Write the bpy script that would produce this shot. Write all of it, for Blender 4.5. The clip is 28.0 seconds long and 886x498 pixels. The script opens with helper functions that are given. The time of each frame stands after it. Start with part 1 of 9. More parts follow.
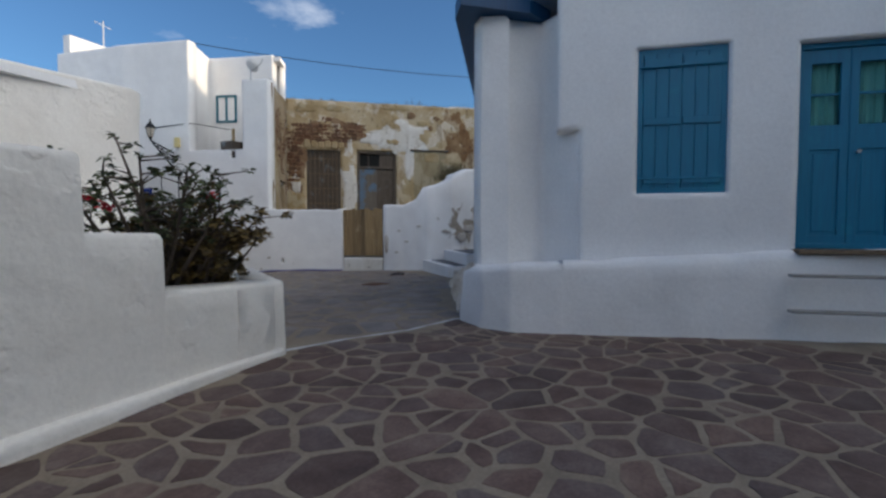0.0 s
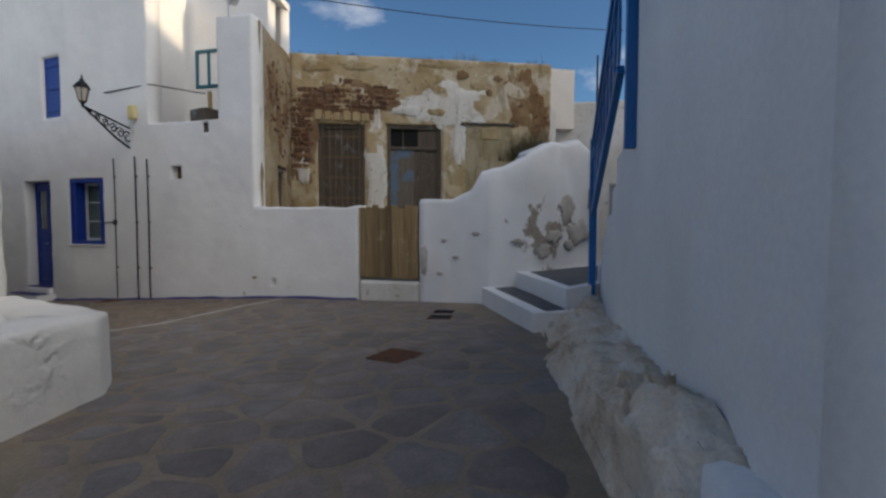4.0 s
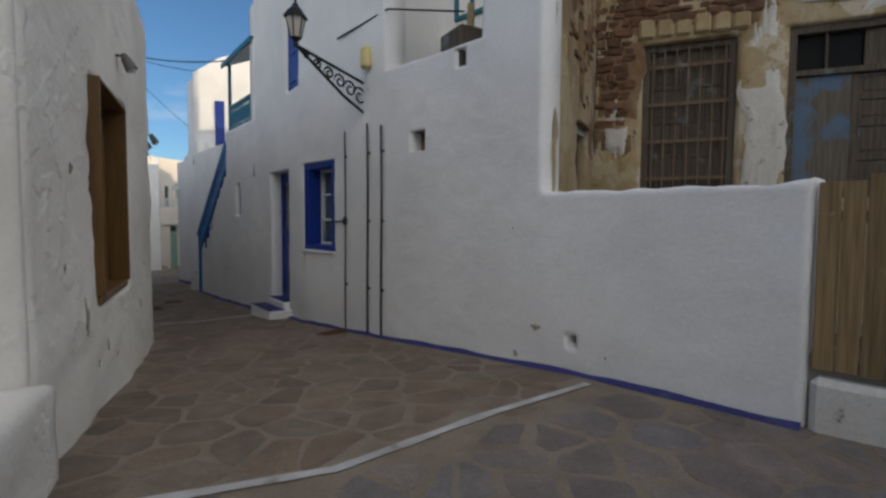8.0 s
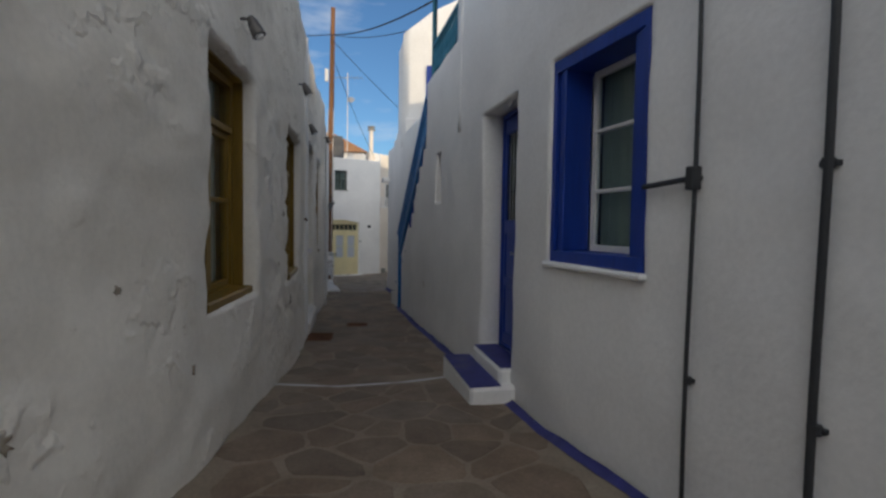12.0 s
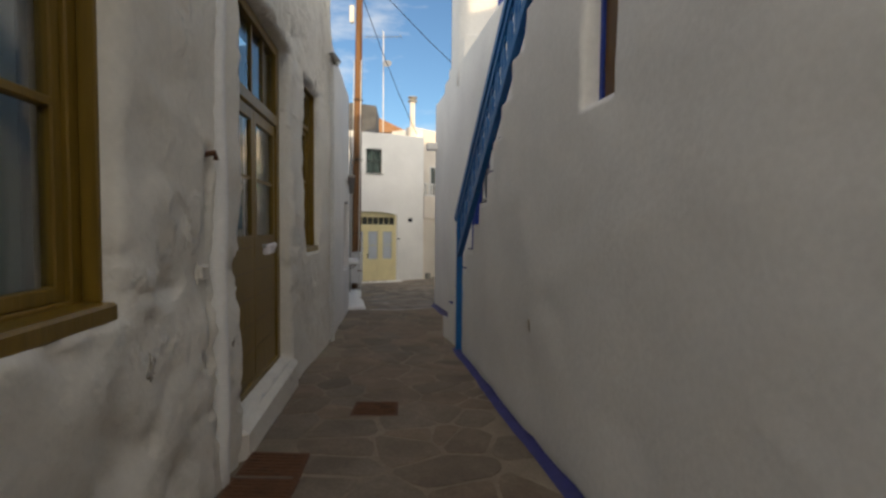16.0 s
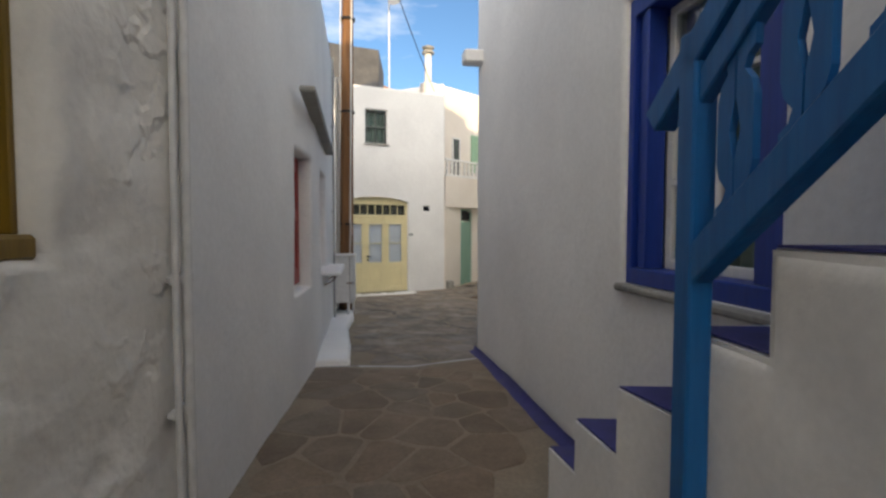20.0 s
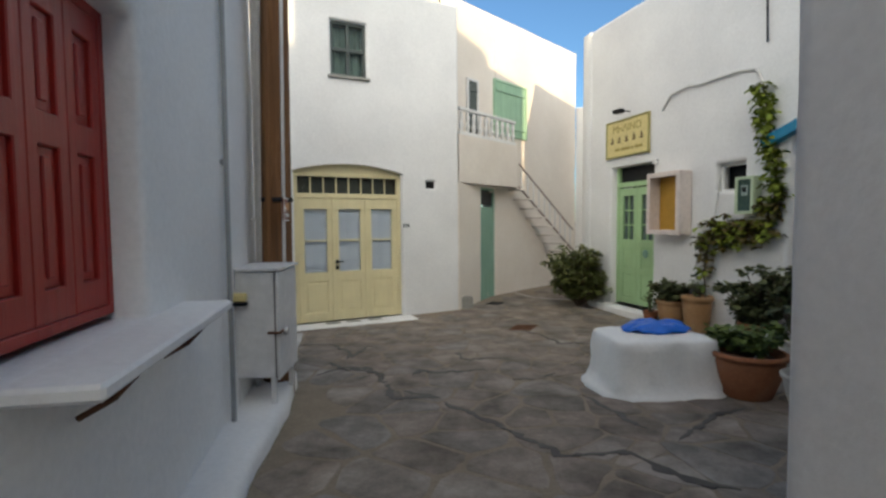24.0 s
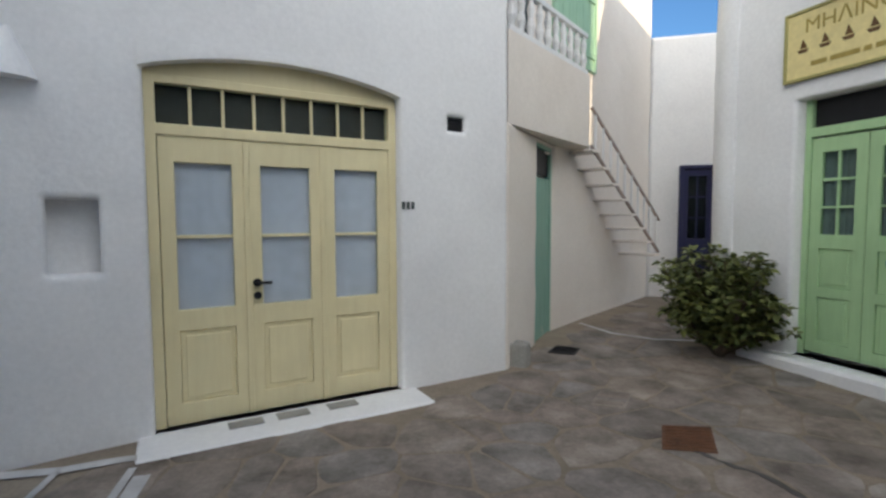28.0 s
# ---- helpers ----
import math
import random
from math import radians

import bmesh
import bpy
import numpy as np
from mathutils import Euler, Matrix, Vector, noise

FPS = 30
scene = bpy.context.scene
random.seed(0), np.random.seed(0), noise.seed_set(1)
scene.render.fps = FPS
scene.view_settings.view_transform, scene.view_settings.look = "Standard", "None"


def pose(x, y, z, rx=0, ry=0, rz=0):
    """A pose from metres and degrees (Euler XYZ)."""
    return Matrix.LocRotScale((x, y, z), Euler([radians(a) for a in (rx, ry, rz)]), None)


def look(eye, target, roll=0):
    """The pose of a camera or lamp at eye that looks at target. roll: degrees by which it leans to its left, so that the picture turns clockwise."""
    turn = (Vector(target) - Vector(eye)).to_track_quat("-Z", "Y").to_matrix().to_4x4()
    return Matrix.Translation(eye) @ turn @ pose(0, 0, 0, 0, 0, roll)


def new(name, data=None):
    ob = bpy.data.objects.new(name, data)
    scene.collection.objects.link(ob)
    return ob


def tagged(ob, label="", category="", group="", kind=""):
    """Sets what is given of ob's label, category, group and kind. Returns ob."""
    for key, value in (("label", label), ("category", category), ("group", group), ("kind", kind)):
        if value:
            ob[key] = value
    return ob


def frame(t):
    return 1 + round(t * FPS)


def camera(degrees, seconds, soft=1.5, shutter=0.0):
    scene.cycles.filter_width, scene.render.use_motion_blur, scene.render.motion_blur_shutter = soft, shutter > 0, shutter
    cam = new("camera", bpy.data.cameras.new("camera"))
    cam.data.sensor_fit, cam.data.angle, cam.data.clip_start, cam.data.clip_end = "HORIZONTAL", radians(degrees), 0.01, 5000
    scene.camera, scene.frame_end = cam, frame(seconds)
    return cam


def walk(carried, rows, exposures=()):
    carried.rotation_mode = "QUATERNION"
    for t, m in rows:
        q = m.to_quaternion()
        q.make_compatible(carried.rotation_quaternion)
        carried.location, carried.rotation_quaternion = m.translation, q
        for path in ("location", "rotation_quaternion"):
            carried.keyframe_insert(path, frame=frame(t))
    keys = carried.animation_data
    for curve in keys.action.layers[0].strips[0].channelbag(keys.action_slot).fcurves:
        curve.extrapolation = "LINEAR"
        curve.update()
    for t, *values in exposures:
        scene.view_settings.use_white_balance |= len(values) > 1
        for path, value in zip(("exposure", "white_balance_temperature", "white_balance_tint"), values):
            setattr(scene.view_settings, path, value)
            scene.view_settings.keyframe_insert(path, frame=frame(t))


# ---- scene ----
cam = camera(84.8, 28.0, soft=2.6)
PATH = [
    (0, (-8.475, -15.78, 1.7), (-6.676, -14.911, 1.613), 0.0),
    (0.5, (-7.888, -15.486, 1.708), (-6.088, -14.617, 1.622), 0.2),
    (1, (-7.363, -15.144, 1.782), (-5.576, -14.251, 1.694), 0.1),
    (1.5, (-6.871, -14.85, 1.892), (-5.084, -13.956, 1.799), -0.0),
    (2, (-6.218, -14.546, 1.881), (-4.444, -13.627, 1.795), 0.1),
    (2.5, (-5.629, -14.191, 1.875), (-3.868, -13.248, 1.789), 0.0),
    (4.5, (-3.313, -12.574, 1.933), (-1.645, -11.476, 1.828), 0.1),
    (5, (-2.753, -12.002, 1.912), (-1.137, -10.828, 1.812), 0.1),
    (5.5, (-2.255, -11.516, 1.898), (-0.704, -10.258, 1.802), 0.2),
    (6, (-1.881, -10.895, 1.928), (-0.432, -9.521, 1.826), 0.2),
    (6.5, (-1.535, -10.309, 1.916), (-0.188, -8.834, 1.813), 0.2),
    (7, (-1.171, -9.689, 1.948), (0.02, -8.087, 1.838), 0.2),
    (7.5, (-0.967, -9.09, 1.969), (0.139, -7.427, 1.854), 0.1),
    (8, (-0.668, -8.418, 1.931), (0.307, -6.675, 1.823), 0.4),
    (8.5, (-0.424, -7.741, 1.868), (0.396, -5.92, 1.77), 0.4),
    (9, (-0.247, -7.02, 1.788), (0.492, -5.163, 1.694), 0.5),
    (9.5, (-0.063, -6.361, 1.773), (0.537, -4.455, 1.679), 0.5),
    (10, (0.082, -5.591, 1.792), (0.6, -3.662, 1.696), 0.5),
    (10.5, (0.239, -4.961, 1.794), (0.654, -3.007, 1.699), 0.7),
    (11, (0.308, -4.258, 1.753), (0.598, -2.282, 1.657), 0.8),
    (11.5, (0.384, -3.638, 1.716), (0.605, -1.652, 1.624), 0.8),
    (12, (0.402, -3.018, 1.679), (0.532, -1.025, 1.589), 0.9),
    (12.5, (0.377, -2.388, 1.658), (0.481, -0.393, 1.568), 0.5),
    (14.5, (0.213, 0.365, 1.444), (0.182, 2.363, 1.357), 0.7),
    (15, (0.139, 1.043, 1.408), (0.105, 3.041, 1.323), 0.5),
    (15.5, (0.104, 1.65, 1.377), (0.062, 3.648, 1.291), 0.5),
    (16, (0.047, 2.277, 1.373), (0.0, 4.274, 1.284), 0.5),
    (16.5, (0.03, 2.866, 1.361), (-0.027, 4.863, 1.272), 0.5),
    (17, (-0.014, 3.472, 1.394), (-0.097, 5.468, 1.289), 0.1),
    (17.5, (-0.158, 4.209, 1.294), (-0.229, 6.206, 1.202), 0.6),
    (18, (-0.197, 4.851, 1.267), (-0.287, 6.846, 1.175), 0.2),
    (18.5, (-0.31, 5.51, 1.201), (-0.4, 7.506, 1.109), 0.3),
    (19, (-0.39, 6.165, 1.189), (-0.482, 8.16, 1.097), 0.2),
    (19.5, (-0.496, 6.794, 1.178), (-0.589, 8.79, 1.085), 0.2),
    (20, (-0.572, 7.465, 1.145), (-0.666, 9.461, 1.051), 0.1),
    (20.5, (-0.65, 8.07, 1.116), (-0.748, 10.065, 1.022), 0.4),
    (21, (-0.729, 8.712, 1.086), (-0.827, 10.707, 0.989), 0.5),
    (21.5, (-0.78, 9.34, 1.039), (-0.88, 11.335, 0.946), 0.3),
    (23.5, (-1.276, 11.88, 0.997), (-1.323, 13.877, 0.885), -0.4),
    (24, (-1.297, 12.556, 0.959), (-1.341, 14.552, 0.849), -0.4),
    (24.5, (-1.347, 13.182, 0.922), (-1.378, 15.179, 0.813), -0.3),
    (25, (-1.369, 13.815, 0.887), (-1.342, 15.812, 0.78), -0.3),
    (25.5, (-1.485, 14.378, 0.845), (-1.421, 16.375, 0.739), -0.3),
    (26, (-1.614, 14.955, 0.807), (-1.495, 16.948, 0.702), -0.3),
    (26.5, (-1.708, 15.484, 0.807), (-1.582, 17.477, 0.699), -0.4),
    (27, (-1.835, 16.022, 0.787), (-1.704, 18.015, 0.679), -0.4),
    (27.5, (-1.895, 16.529, 0.78), (-1.762, 18.522, 0.671), -0.4),
    (28, (-1.945, 17.038, 0.779), (-1.898, 19.034, 0.658), -0.2),
]
EXPOSURES = [(0, 0.33, 6000, 10), (2, 0.30, 6100, 10), (5, 0.02, 6450, 11), (7, -0.05, 6400, 10), (10, -0.12, 6050, 9), (12, -0.06, 6250, 9), (15, 0.48, 7350, 9), (17, 0.56, 7350, 9), (19, 0.80, 7300, 11), (21, 0.99, 6850, 8), (24, 0.82, 6700, 6), (26, 0.78, 6250, 7), (28, 0.82, 6100, 8)]
walk(cam, [(t, look(eye, target, roll)) for t, eye, target, roll in PATH], EXPOSURES)

SKY_STRENGTH, SUN_STRENGTH = 0.11, 2.6

# ---- light ----
SUN_AZ = radians(293)      # compass-like angle of the sun in the plan, from +x
SUN_EL = radians(14)
sun_dir = Vector((math.cos(SUN_AZ) * math.cos(SUN_EL), math.sin(SUN_AZ) * math.cos(SUN_EL), math.sin(SUN_EL)))
world = bpy.data.worlds.new("sky")
scene.world = world
world.use_nodes = True
wn, wl = world.node_tree.nodes, world.node_tree.links
wn.clear()
w_out, w_bg = wn.new("ShaderNodeOutputWorld"), wn.new("ShaderNodeBackground")
sky = wn.new("ShaderNodeTexSky")
sky.sky_type = "NISHITA"
sky.sun_disc = False
sky.sun_elevation = SUN_EL
sky.sun_rotation = math.pi / 2 - SUN_AZ
sky.altitude = 400
sky.air_density, sky.dust_density, sky.ozone_density = 1.0, 0.5, 2.0
w_tc, w_map = wn.new("ShaderNodeTexCoord"), wn.new("ShaderNodeMapping")
w_map.inputs["Scale"].default_value = (1.2, 2.2, 4.5)
w_noise, w_ramp, w_mix = wn.new("ShaderNodeTexNoise"), wn.new("ShaderNodeValToRGB"), wn.new("ShaderNodeMixRGB")
w_noise.inputs["Scale"].default_value, w_noise.inputs["Detail"].default_value = 1.6, 7.0
w_noise.inputs["Roughness"].default_value = 0.6
w_ramp.color_ramp.elements[0].position, w_ramp.color_ramp.elements[1].position = 0.59, 0.80
w_ramp.color_ramp.elements[1].color = (0.8, 0.8, 0.8, 1)
# added warm fill, out of view: thin cloud thickens and brightens towards the sun's side of the sky
w_sep, w_side, w_add = wn.new("ShaderNodeSeparateXYZ"), wn.new("ShaderNodeMapRange"), wn.new("ShaderNodeMath")
w_side.inputs["From Min"].default_value, w_side.inputs["From Max"].default_value = 0.25, -0.75
w_tone = wn.new("ShaderNodeMixRGB")
w_tone.inputs["Color1"].default_value, w_tone.inputs["Color2"].default_value = (7.0, 7.1, 7.3, 1), (20, 19.0, 17.5, 1)
w_add.operation = "MULTIPLY_ADD"
w_add.inputs[1].default_value = 0.34
wl.new(w_tc.outputs["Generated"], w_map.inputs["Vector"])
wl.new(w_tc.outputs["Generated"], w_sep.inputs["Vector"])
wl.new(w_sep.outputs["Y"], w_side.inputs["Value"])
wl.new(w_map.outputs["Vector"], w_noise.inputs["Vector"])
wl.new(w_side.outputs["Result"], w_add.inputs[0])
wl.new(w_noise.outputs["Fac"], w_add.inputs[2])
wl.new(w_add.outputs["Value"], w_ramp.inputs["Fac"])
wl.new(w_ramp.outputs["Color"], w_mix.inputs["Fac"])
wl.new(w_side.outputs["Result"], w_tone.inputs["Fac"])
wl.new(w_tone.outputs["Color"], w_mix.inputs["Color2"])
w_blue = wn.new("ShaderNodeMixRGB")
w_blue.blend_type = "MULTIPLY"
w_blue.inputs["Fac"].default_value, w_blue.inputs["Color2"].default_value = 1.0, (0.69, 0.90, 1.08, 1)
wl.new(sky.outputs["Color"], w_blue.inputs["Color1"])
wl.new(w_blue.outputs["Color"], w_mix.inputs["Color1"])
wl.new(w_mix.outputs["Color"], w_bg.inputs["Color"])
w_bg.inputs["Strength"].default_value = SKY_STRENGTH
wl.new(w_bg.outputs["Background"], w_out.inputs["Surface"])
sun = new("sun", bpy.data.lights.new("sun", "SUN"))
sun.data.energy, sun.data.angle, sun.data.color = SUN_STRENGTH, radians(0.6), (1.0, 0.78, 0.50)
sun.matrix_world = look(sun_dir * 50, (0, 0, 0))

# ---- materials ----
def mat_new(name):
    m = bpy.data.materials.new(name)
    m.use_nodes = True
    return m, m.node_tree.nodes, m.node_tree.links, m.node_tree.nodes["Principled BSDF"]


def n_noise(nt, ln, scale, detail=4.0, rough=0.55, stretch=None):
    tc, nz = nt.new("ShaderNodeTexCoord"), nt.new("ShaderNodeTexNoise")
    nz.inputs["Scale"].default_value, nz.inputs["Detail"].default_value, nz.inputs["Roughness"].default_value = scale, detail, rough
    if stretch:
        mp = nt.new("ShaderNodeMapping")
        mp.inputs["Scale"].default_value = stretch
        ln.new(tc.outputs["Object"], mp.inputs["Vector"])
        ln.new(mp.outputs["Vector"], nz.inputs["Vector"])
    else:
        ln.new(tc.outputs["Object"], nz.inputs["Vector"])
    return nz.outputs["Fac"]


def n_ramp(nt, ln, fac, *stops):
    r = nt.new("ShaderNodeValToRGB")
    el = r.color_ramp.elements
    while len(el) < len(stops):
        el.new(0.5)
    for e, (p, c) in zip(el, stops):
        e.position, e.color = p, (*c, 1) if len(c) == 3 else c
    ln.new(fac, r.inputs["Fac"])
    return r.outputs["Color"]


def n_mix(nt, ln, fac, a, b, mode="MIX"):
    m = nt.new("ShaderNodeMixRGB")
    m.blend_type = mode
    for sock, v in (("Fac", fac), ("Color1", a), ("Color2", b)):
        if isinstance(v, bpy.types.NodeSocket):
            ln.new(v, m.inputs[sock])
        elif isinstance(v, (int, float)):
            m.inputs[sock].default_value = v
        else:
            m.inputs[sock].default_value = (*v, 1)
    return m.outputs["Color"]


def n_bump(nt, ln, bsdf, *heights):
    prev = None
    for h, strength, dist in heights:
        b = nt.new("ShaderNodeBump")
        b.inputs["Strength"].default_value, b.inputs["Distance"].default_value = strength, dist
        ln.new(h, b.inputs["Height"])
        if prev:
            ln.new(prev, b.inputs["Normal"])
        prev = b.outputs["Normal"]
    ln.new(prev, bsdf.inputs["Normal"])


def grey(v):
    return (v, v, v)


def plaster(name, base, dark, rough=0.9, relief=0.22, stain=(0.33, 0.30, 0.26), stains=0.7, broad=0.8, spall=0.0):
    """Whitewashed plaster: brushed coats, broad tone drift, flakes and small stains."""
    m, nt, ln, bs = mat_new(name)
    drift = n_noise(nt, ln, broad, 3)
    grain = n_noise(nt, ln, 26, 5, 0.6)
    spots = n_noise(nt, ln, 2.6, 8, 0.68)
    col = n_mix(nt, ln, n_ramp(nt, ln, drift, (0.34, grey(0)), (0.68, grey(1))), base, dark)
    col = n_mix(nt, ln, n_ramp(nt, ln, spots, (stains, grey(0)), (stains + 0.09, grey(0.8))), col, stain)
    col = n_mix(nt, ln, 0.10, col, n_ramp(nt, ln, grain, (0.3, grey(0.2)), (0.7, grey(1))), "MULTIPLY")
    ln.new(col, bs.inputs["Base Color"])
    bs.inputs["Roughness"].default_value = rough
    bs.inputs["Specular IOR Level"].default_value = 0.25
    trowel = n_noise(nt, ln, 3.2, 4, 0.5)
    layers = [(trowel, relief, 0.06), (grain, 0.25, 0.012)]
    if spall:
        # crisp-edged flakes where coats of limewash have come away, gathered in patches
        flake, where = n_noise(nt, ln, 5.5, 2.5, 0.5), n_noise(nt, ln, 1.1, 2)
        gate = n_mix(nt, ln, n_ramp(nt, ln, where, (0.46, grey(0)), (0.58, grey(1))), grey(0), n_ramp(nt, ln, flake, (0.50, grey(0)), (0.60, grey(1))))
        layers.append((gate, spall, 0.03))
    n_bump(nt, ln, bs, *layers)
    return m


def paint(name, base, dark=None, rough=0.5, grain=(30, 30, 3), worn=None, amount=0.66, vary=0.0):
    """Brushed paint on wood: streaks along the grain, worn and faded patches."""
    m, nt, ln, bs = mat_new(name)
    dark = dark or tuple(c * 0.7 for c in base)
    streak = n_noise(nt, ln, 1.0, 5, 0.6, grain)
    patch = n_noise(nt, ln, 2.2, 5, 0.6)
    col = n_mix(nt, ln, n_ramp(nt, ln, streak, (0.3, grey(0)), (0.75, grey(1))), base, dark)
    if worn:
        col = n_mix(nt, ln, n_ramp(nt, ln, patch, (amount, grey(0)), (amount + 0.1, grey(0.9))), col, worn)
    else:
        col = n_mix(nt, ln, 0.25, col, n_ramp(nt, ln, patch, (0.3, grey(0.55)), (0.7, grey(1))), "MULTIPLY")
    if vary:
        info = nt.new("ShaderNodeObjectInfo")
        col = n_mix(nt, ln, vary, col, n_ramp(nt, ln, info.outputs["Random"], (0.0, (0.45, 0.42, 0.40)), (0.5, (0.95, 0.88, 0.78)), (1.0, (1.35, 1.28, 1.12))), "MULTIPLY")
    ln.new(col, bs.inputs["Base Color"])
    bs.inputs["Roughness"].default_value = rough
    n_bump(nt, ln, bs, (streak, 0.25, 0.01), (patch, 0.12, 0.02))
    return m


def mineral(name, tones, scale=3.0, rough=0.85, relief=0.5, metal=0.0, island=0.0, fine=40):
    """Stone, clay, rust, soil: three tones mixed at two scales."""
    m, nt, ln, bs = mat_new(name)
    a, b = n_noise(nt, ln, scale, 6, 0.65), n_noise(nt, ln, fine, 4, 0.6)
    col = n_ramp(nt, ln, a, (0.3, tones[0]), (0.5, tones[1]), (0.72, tones[2]))
    col = n_mix(nt, ln, 0.35, col, n_ramp(nt, ln, b, (0.3, grey(0.35)), (0.7, grey(1))), "MULTIPLY")
    if island:
        info, geo = nt.new("ShaderNodeObjectInfo"), nt.new("ShaderNodeNewGeometry")
        add = nt.new("ShaderNodeMath")
        add.operation = "ADD"
        ln.new(info.outputs["Random"], add.inputs[0])
        ln.new(geo.outputs["Random Per Island"], add.inputs[1])
        fr = nt.new("ShaderNodeMath")
        fr.operation = "FRACT"
        ln.new(add.outputs[0], fr.inputs[0])
        col = n_mix(nt, ln, island, col, n_ramp(nt, ln, fr.outputs[0], (0.0, (0.45, 0.42, 0.42)), (0.35, (1, 0.86, 0.78)), (0.7, (0.8, 0.86, 0.95)), (1.0, (1.25, 1.12, 1.0))), "MULTIPLY")
    ln.new(col, bs.inputs["Base Color"])
    bs.inputs["Roughness"].default_value, bs.inputs["Metallic"].default_value = rough, metal
    n_bump(nt, ln, bs, (a, relief, 0.03), (b, relief * 0.5, 0.008))
    return m


def plain(name, color, rough=0.6, metal=0.0, bump=0.1):
    m, nt, ln, bs = mat_new(name)
    a = n_noise(nt, ln, 14, 5, 0.6)
    ln.new(n_mix(nt, ln, 0.4, color, n_ramp(nt, ln, a, (0.3, grey(0.6)), (0.7, grey(1.0))), "MULTIPLY"), bs.inputs["Base Color"])
    bs.inputs["Roughness"].default_value, bs.inputs["Metallic"].default_value = rough, metal
    n_bump(nt, ln, bs, (a, bump, 0.01))
    return m


def glass(name, tint=(0.86, 0.91, 0.90)):
    """Old window glass: tinted and slightly uneven, with a faint gloss that grows at a glancing angle."""
    m, nt, ln, bs = mat_new(name)
    clear, gloss, mix, fr = nt.new("ShaderNodeBsdfTransparent"), nt.new("ShaderNodeBsdfGlossy"), nt.new("ShaderNodeMixShader"), nt.new("ShaderNodeFresnel")
    clear.inputs["Color"].default_value = (*tint, 1)
    gloss.inputs["Roughness"].default_value = 0.10
    fr.inputs["IOR"].default_value = 1.22
    soft = nt.new("ShaderNodeMath")
    soft.operation = "MULTIPLY"
    soft.inputs[1].default_value = 0.28
    ln.new(fr.outputs["Fac"], soft.inputs[0])
    ln.new(soft.outputs["Value"], mix.inputs["Fac"])
    ln.new(clear.outputs["BSDF"], mix.inputs[1])
    ln.new(gloss.outputs["BSDF"], mix.inputs[2])
    ln.new(mix.outputs["Shader"], nt["Material Output"].inputs["Surface"])
    nt.remove(bs)
    return m


WHITE = plaster("whitewash", (0.86, 0.85, 0.835), (0.77, 0.76, 0.75), stains=0.74)
WHITE_OLD = plaster("old_whitewash", (0.84, 0.805, 0.74), (0.74, 0.70, 0.63), relief=0.6, stains=0.66, stain=(0.46, 0.40, 0.32), spall=0.45)
WHITE_PEEL = plaster("peeling_whitewash", (0.76, 0.75, 0.74), (0.62, 0.58, 0.52), relief=0.5, stains=0.60, stain=(0.27, 0.22, 0.16), broad=0.6, spall=0.4)
CREAM = plaster("cream_limewash", (0.83, 0.765, 0.69), (0.75, 0.68, 0.60), stains=0.76)
BLUE_LINE = paint("blue_base_paint", (0.042, 0.044, 0.20), (0.026, 0.028, 0.12), 0.7, (6, 6, 6), worn=(0.07, 0.07, 0.16), amount=0.55)
BLUE_DEEP = paint("deep_blue_paint", (0.012, 0.05, 0.34), (0.008, 0.032, 0.22), 0.42)
BLUE_SEA = paint("sea_blue_paint", (0.002, 0.165, 0.29), (0.0015, 0.12, 0.225), 0.5, worn=(0.010, 0.20, 0.31), amount=0.62)
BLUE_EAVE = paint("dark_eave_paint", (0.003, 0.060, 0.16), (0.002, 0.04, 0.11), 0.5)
BLUE_RAIL = paint("bright_blue_paint", (0.004, 0.13, 0.38), (0.003, 0.09, 0.28), 0.4, worn=(0.05, 0.2, 0.42), amount=0.68)
TEAL = paint("teal_paint", (0.012, 0.15, 0.22), None, 0.5)
OCHRE = paint("ochre_paint", (0.24, 0.145, 0.017), (0.16, 0.095, 0.012), 0.42, (24, 24, 2))
BROWN = paint("brown_varnish", (0.17, 0.088, 0.022), (0.10, 0.05, 0.013), 0.4, (26, 26, 2))
RED = paint("dark_red_paint", (0.37, 0.022, 0.014), (0.27, 0.015, 0.010), 0.45)
CREAM_PAINT = paint("pale_yellow_paint", (0.80, 0.71, 0.43), (0.75, 0.65, 0.38), 0.5, (18, 18, 2))
GREEN_PAINT = paint("light_green_paint", (0.44, 0.64, 0.34), (0.39, 0.58, 0.30), 0.5, (18, 18, 2))
SAGE = paint("sage_green_paint", (0.25, 0.42, 0.32), (0.19, 0.34, 0.26), 0.6, (18, 18, 2), worn=(0.34, 0.44, 0.34), amount=0.62)
OLDWOOD = paint("weathered_wood", (0.20, 0.145, 0.09), (0.085, 0.058, 0.036), 0.85, (34, 34, 1.6), worn=(0.27, 0.22, 0.16), amount=0.6)
GREYWOOD = paint("grey_old_wood", (0.13, 0.105, 0.08), (0.05, 0.038, 0.028), 0.9, (34, 34, 1.6), worn=(0.17, 0.20, 0.22), amount=0.6)
POLEWOOD = paint("pole_wood", (0.24, 0.112, 0.040), (0.09, 0.040, 0.017), 0.85, (40, 40, 0.8), worn=(0.22, 0.11, 0.05), amount=0.62)
NAVY = paint("navy_paint", (0.012, 0.014, 0.07), None, 0.5)
WHITE_PAINT = paint("white_paint", (0.82, 0.81, 0.79), (0.72, 0.71, 0.69), 0.5)
CLOTH_PALE = plain("white_cloth", (0.80, 0.76, 0.78), 0.9)
CLOTH = plain("curtain_cloth", (0.62, 0.60, 0.58), 0.95)
GLASS = glass("window_glass")
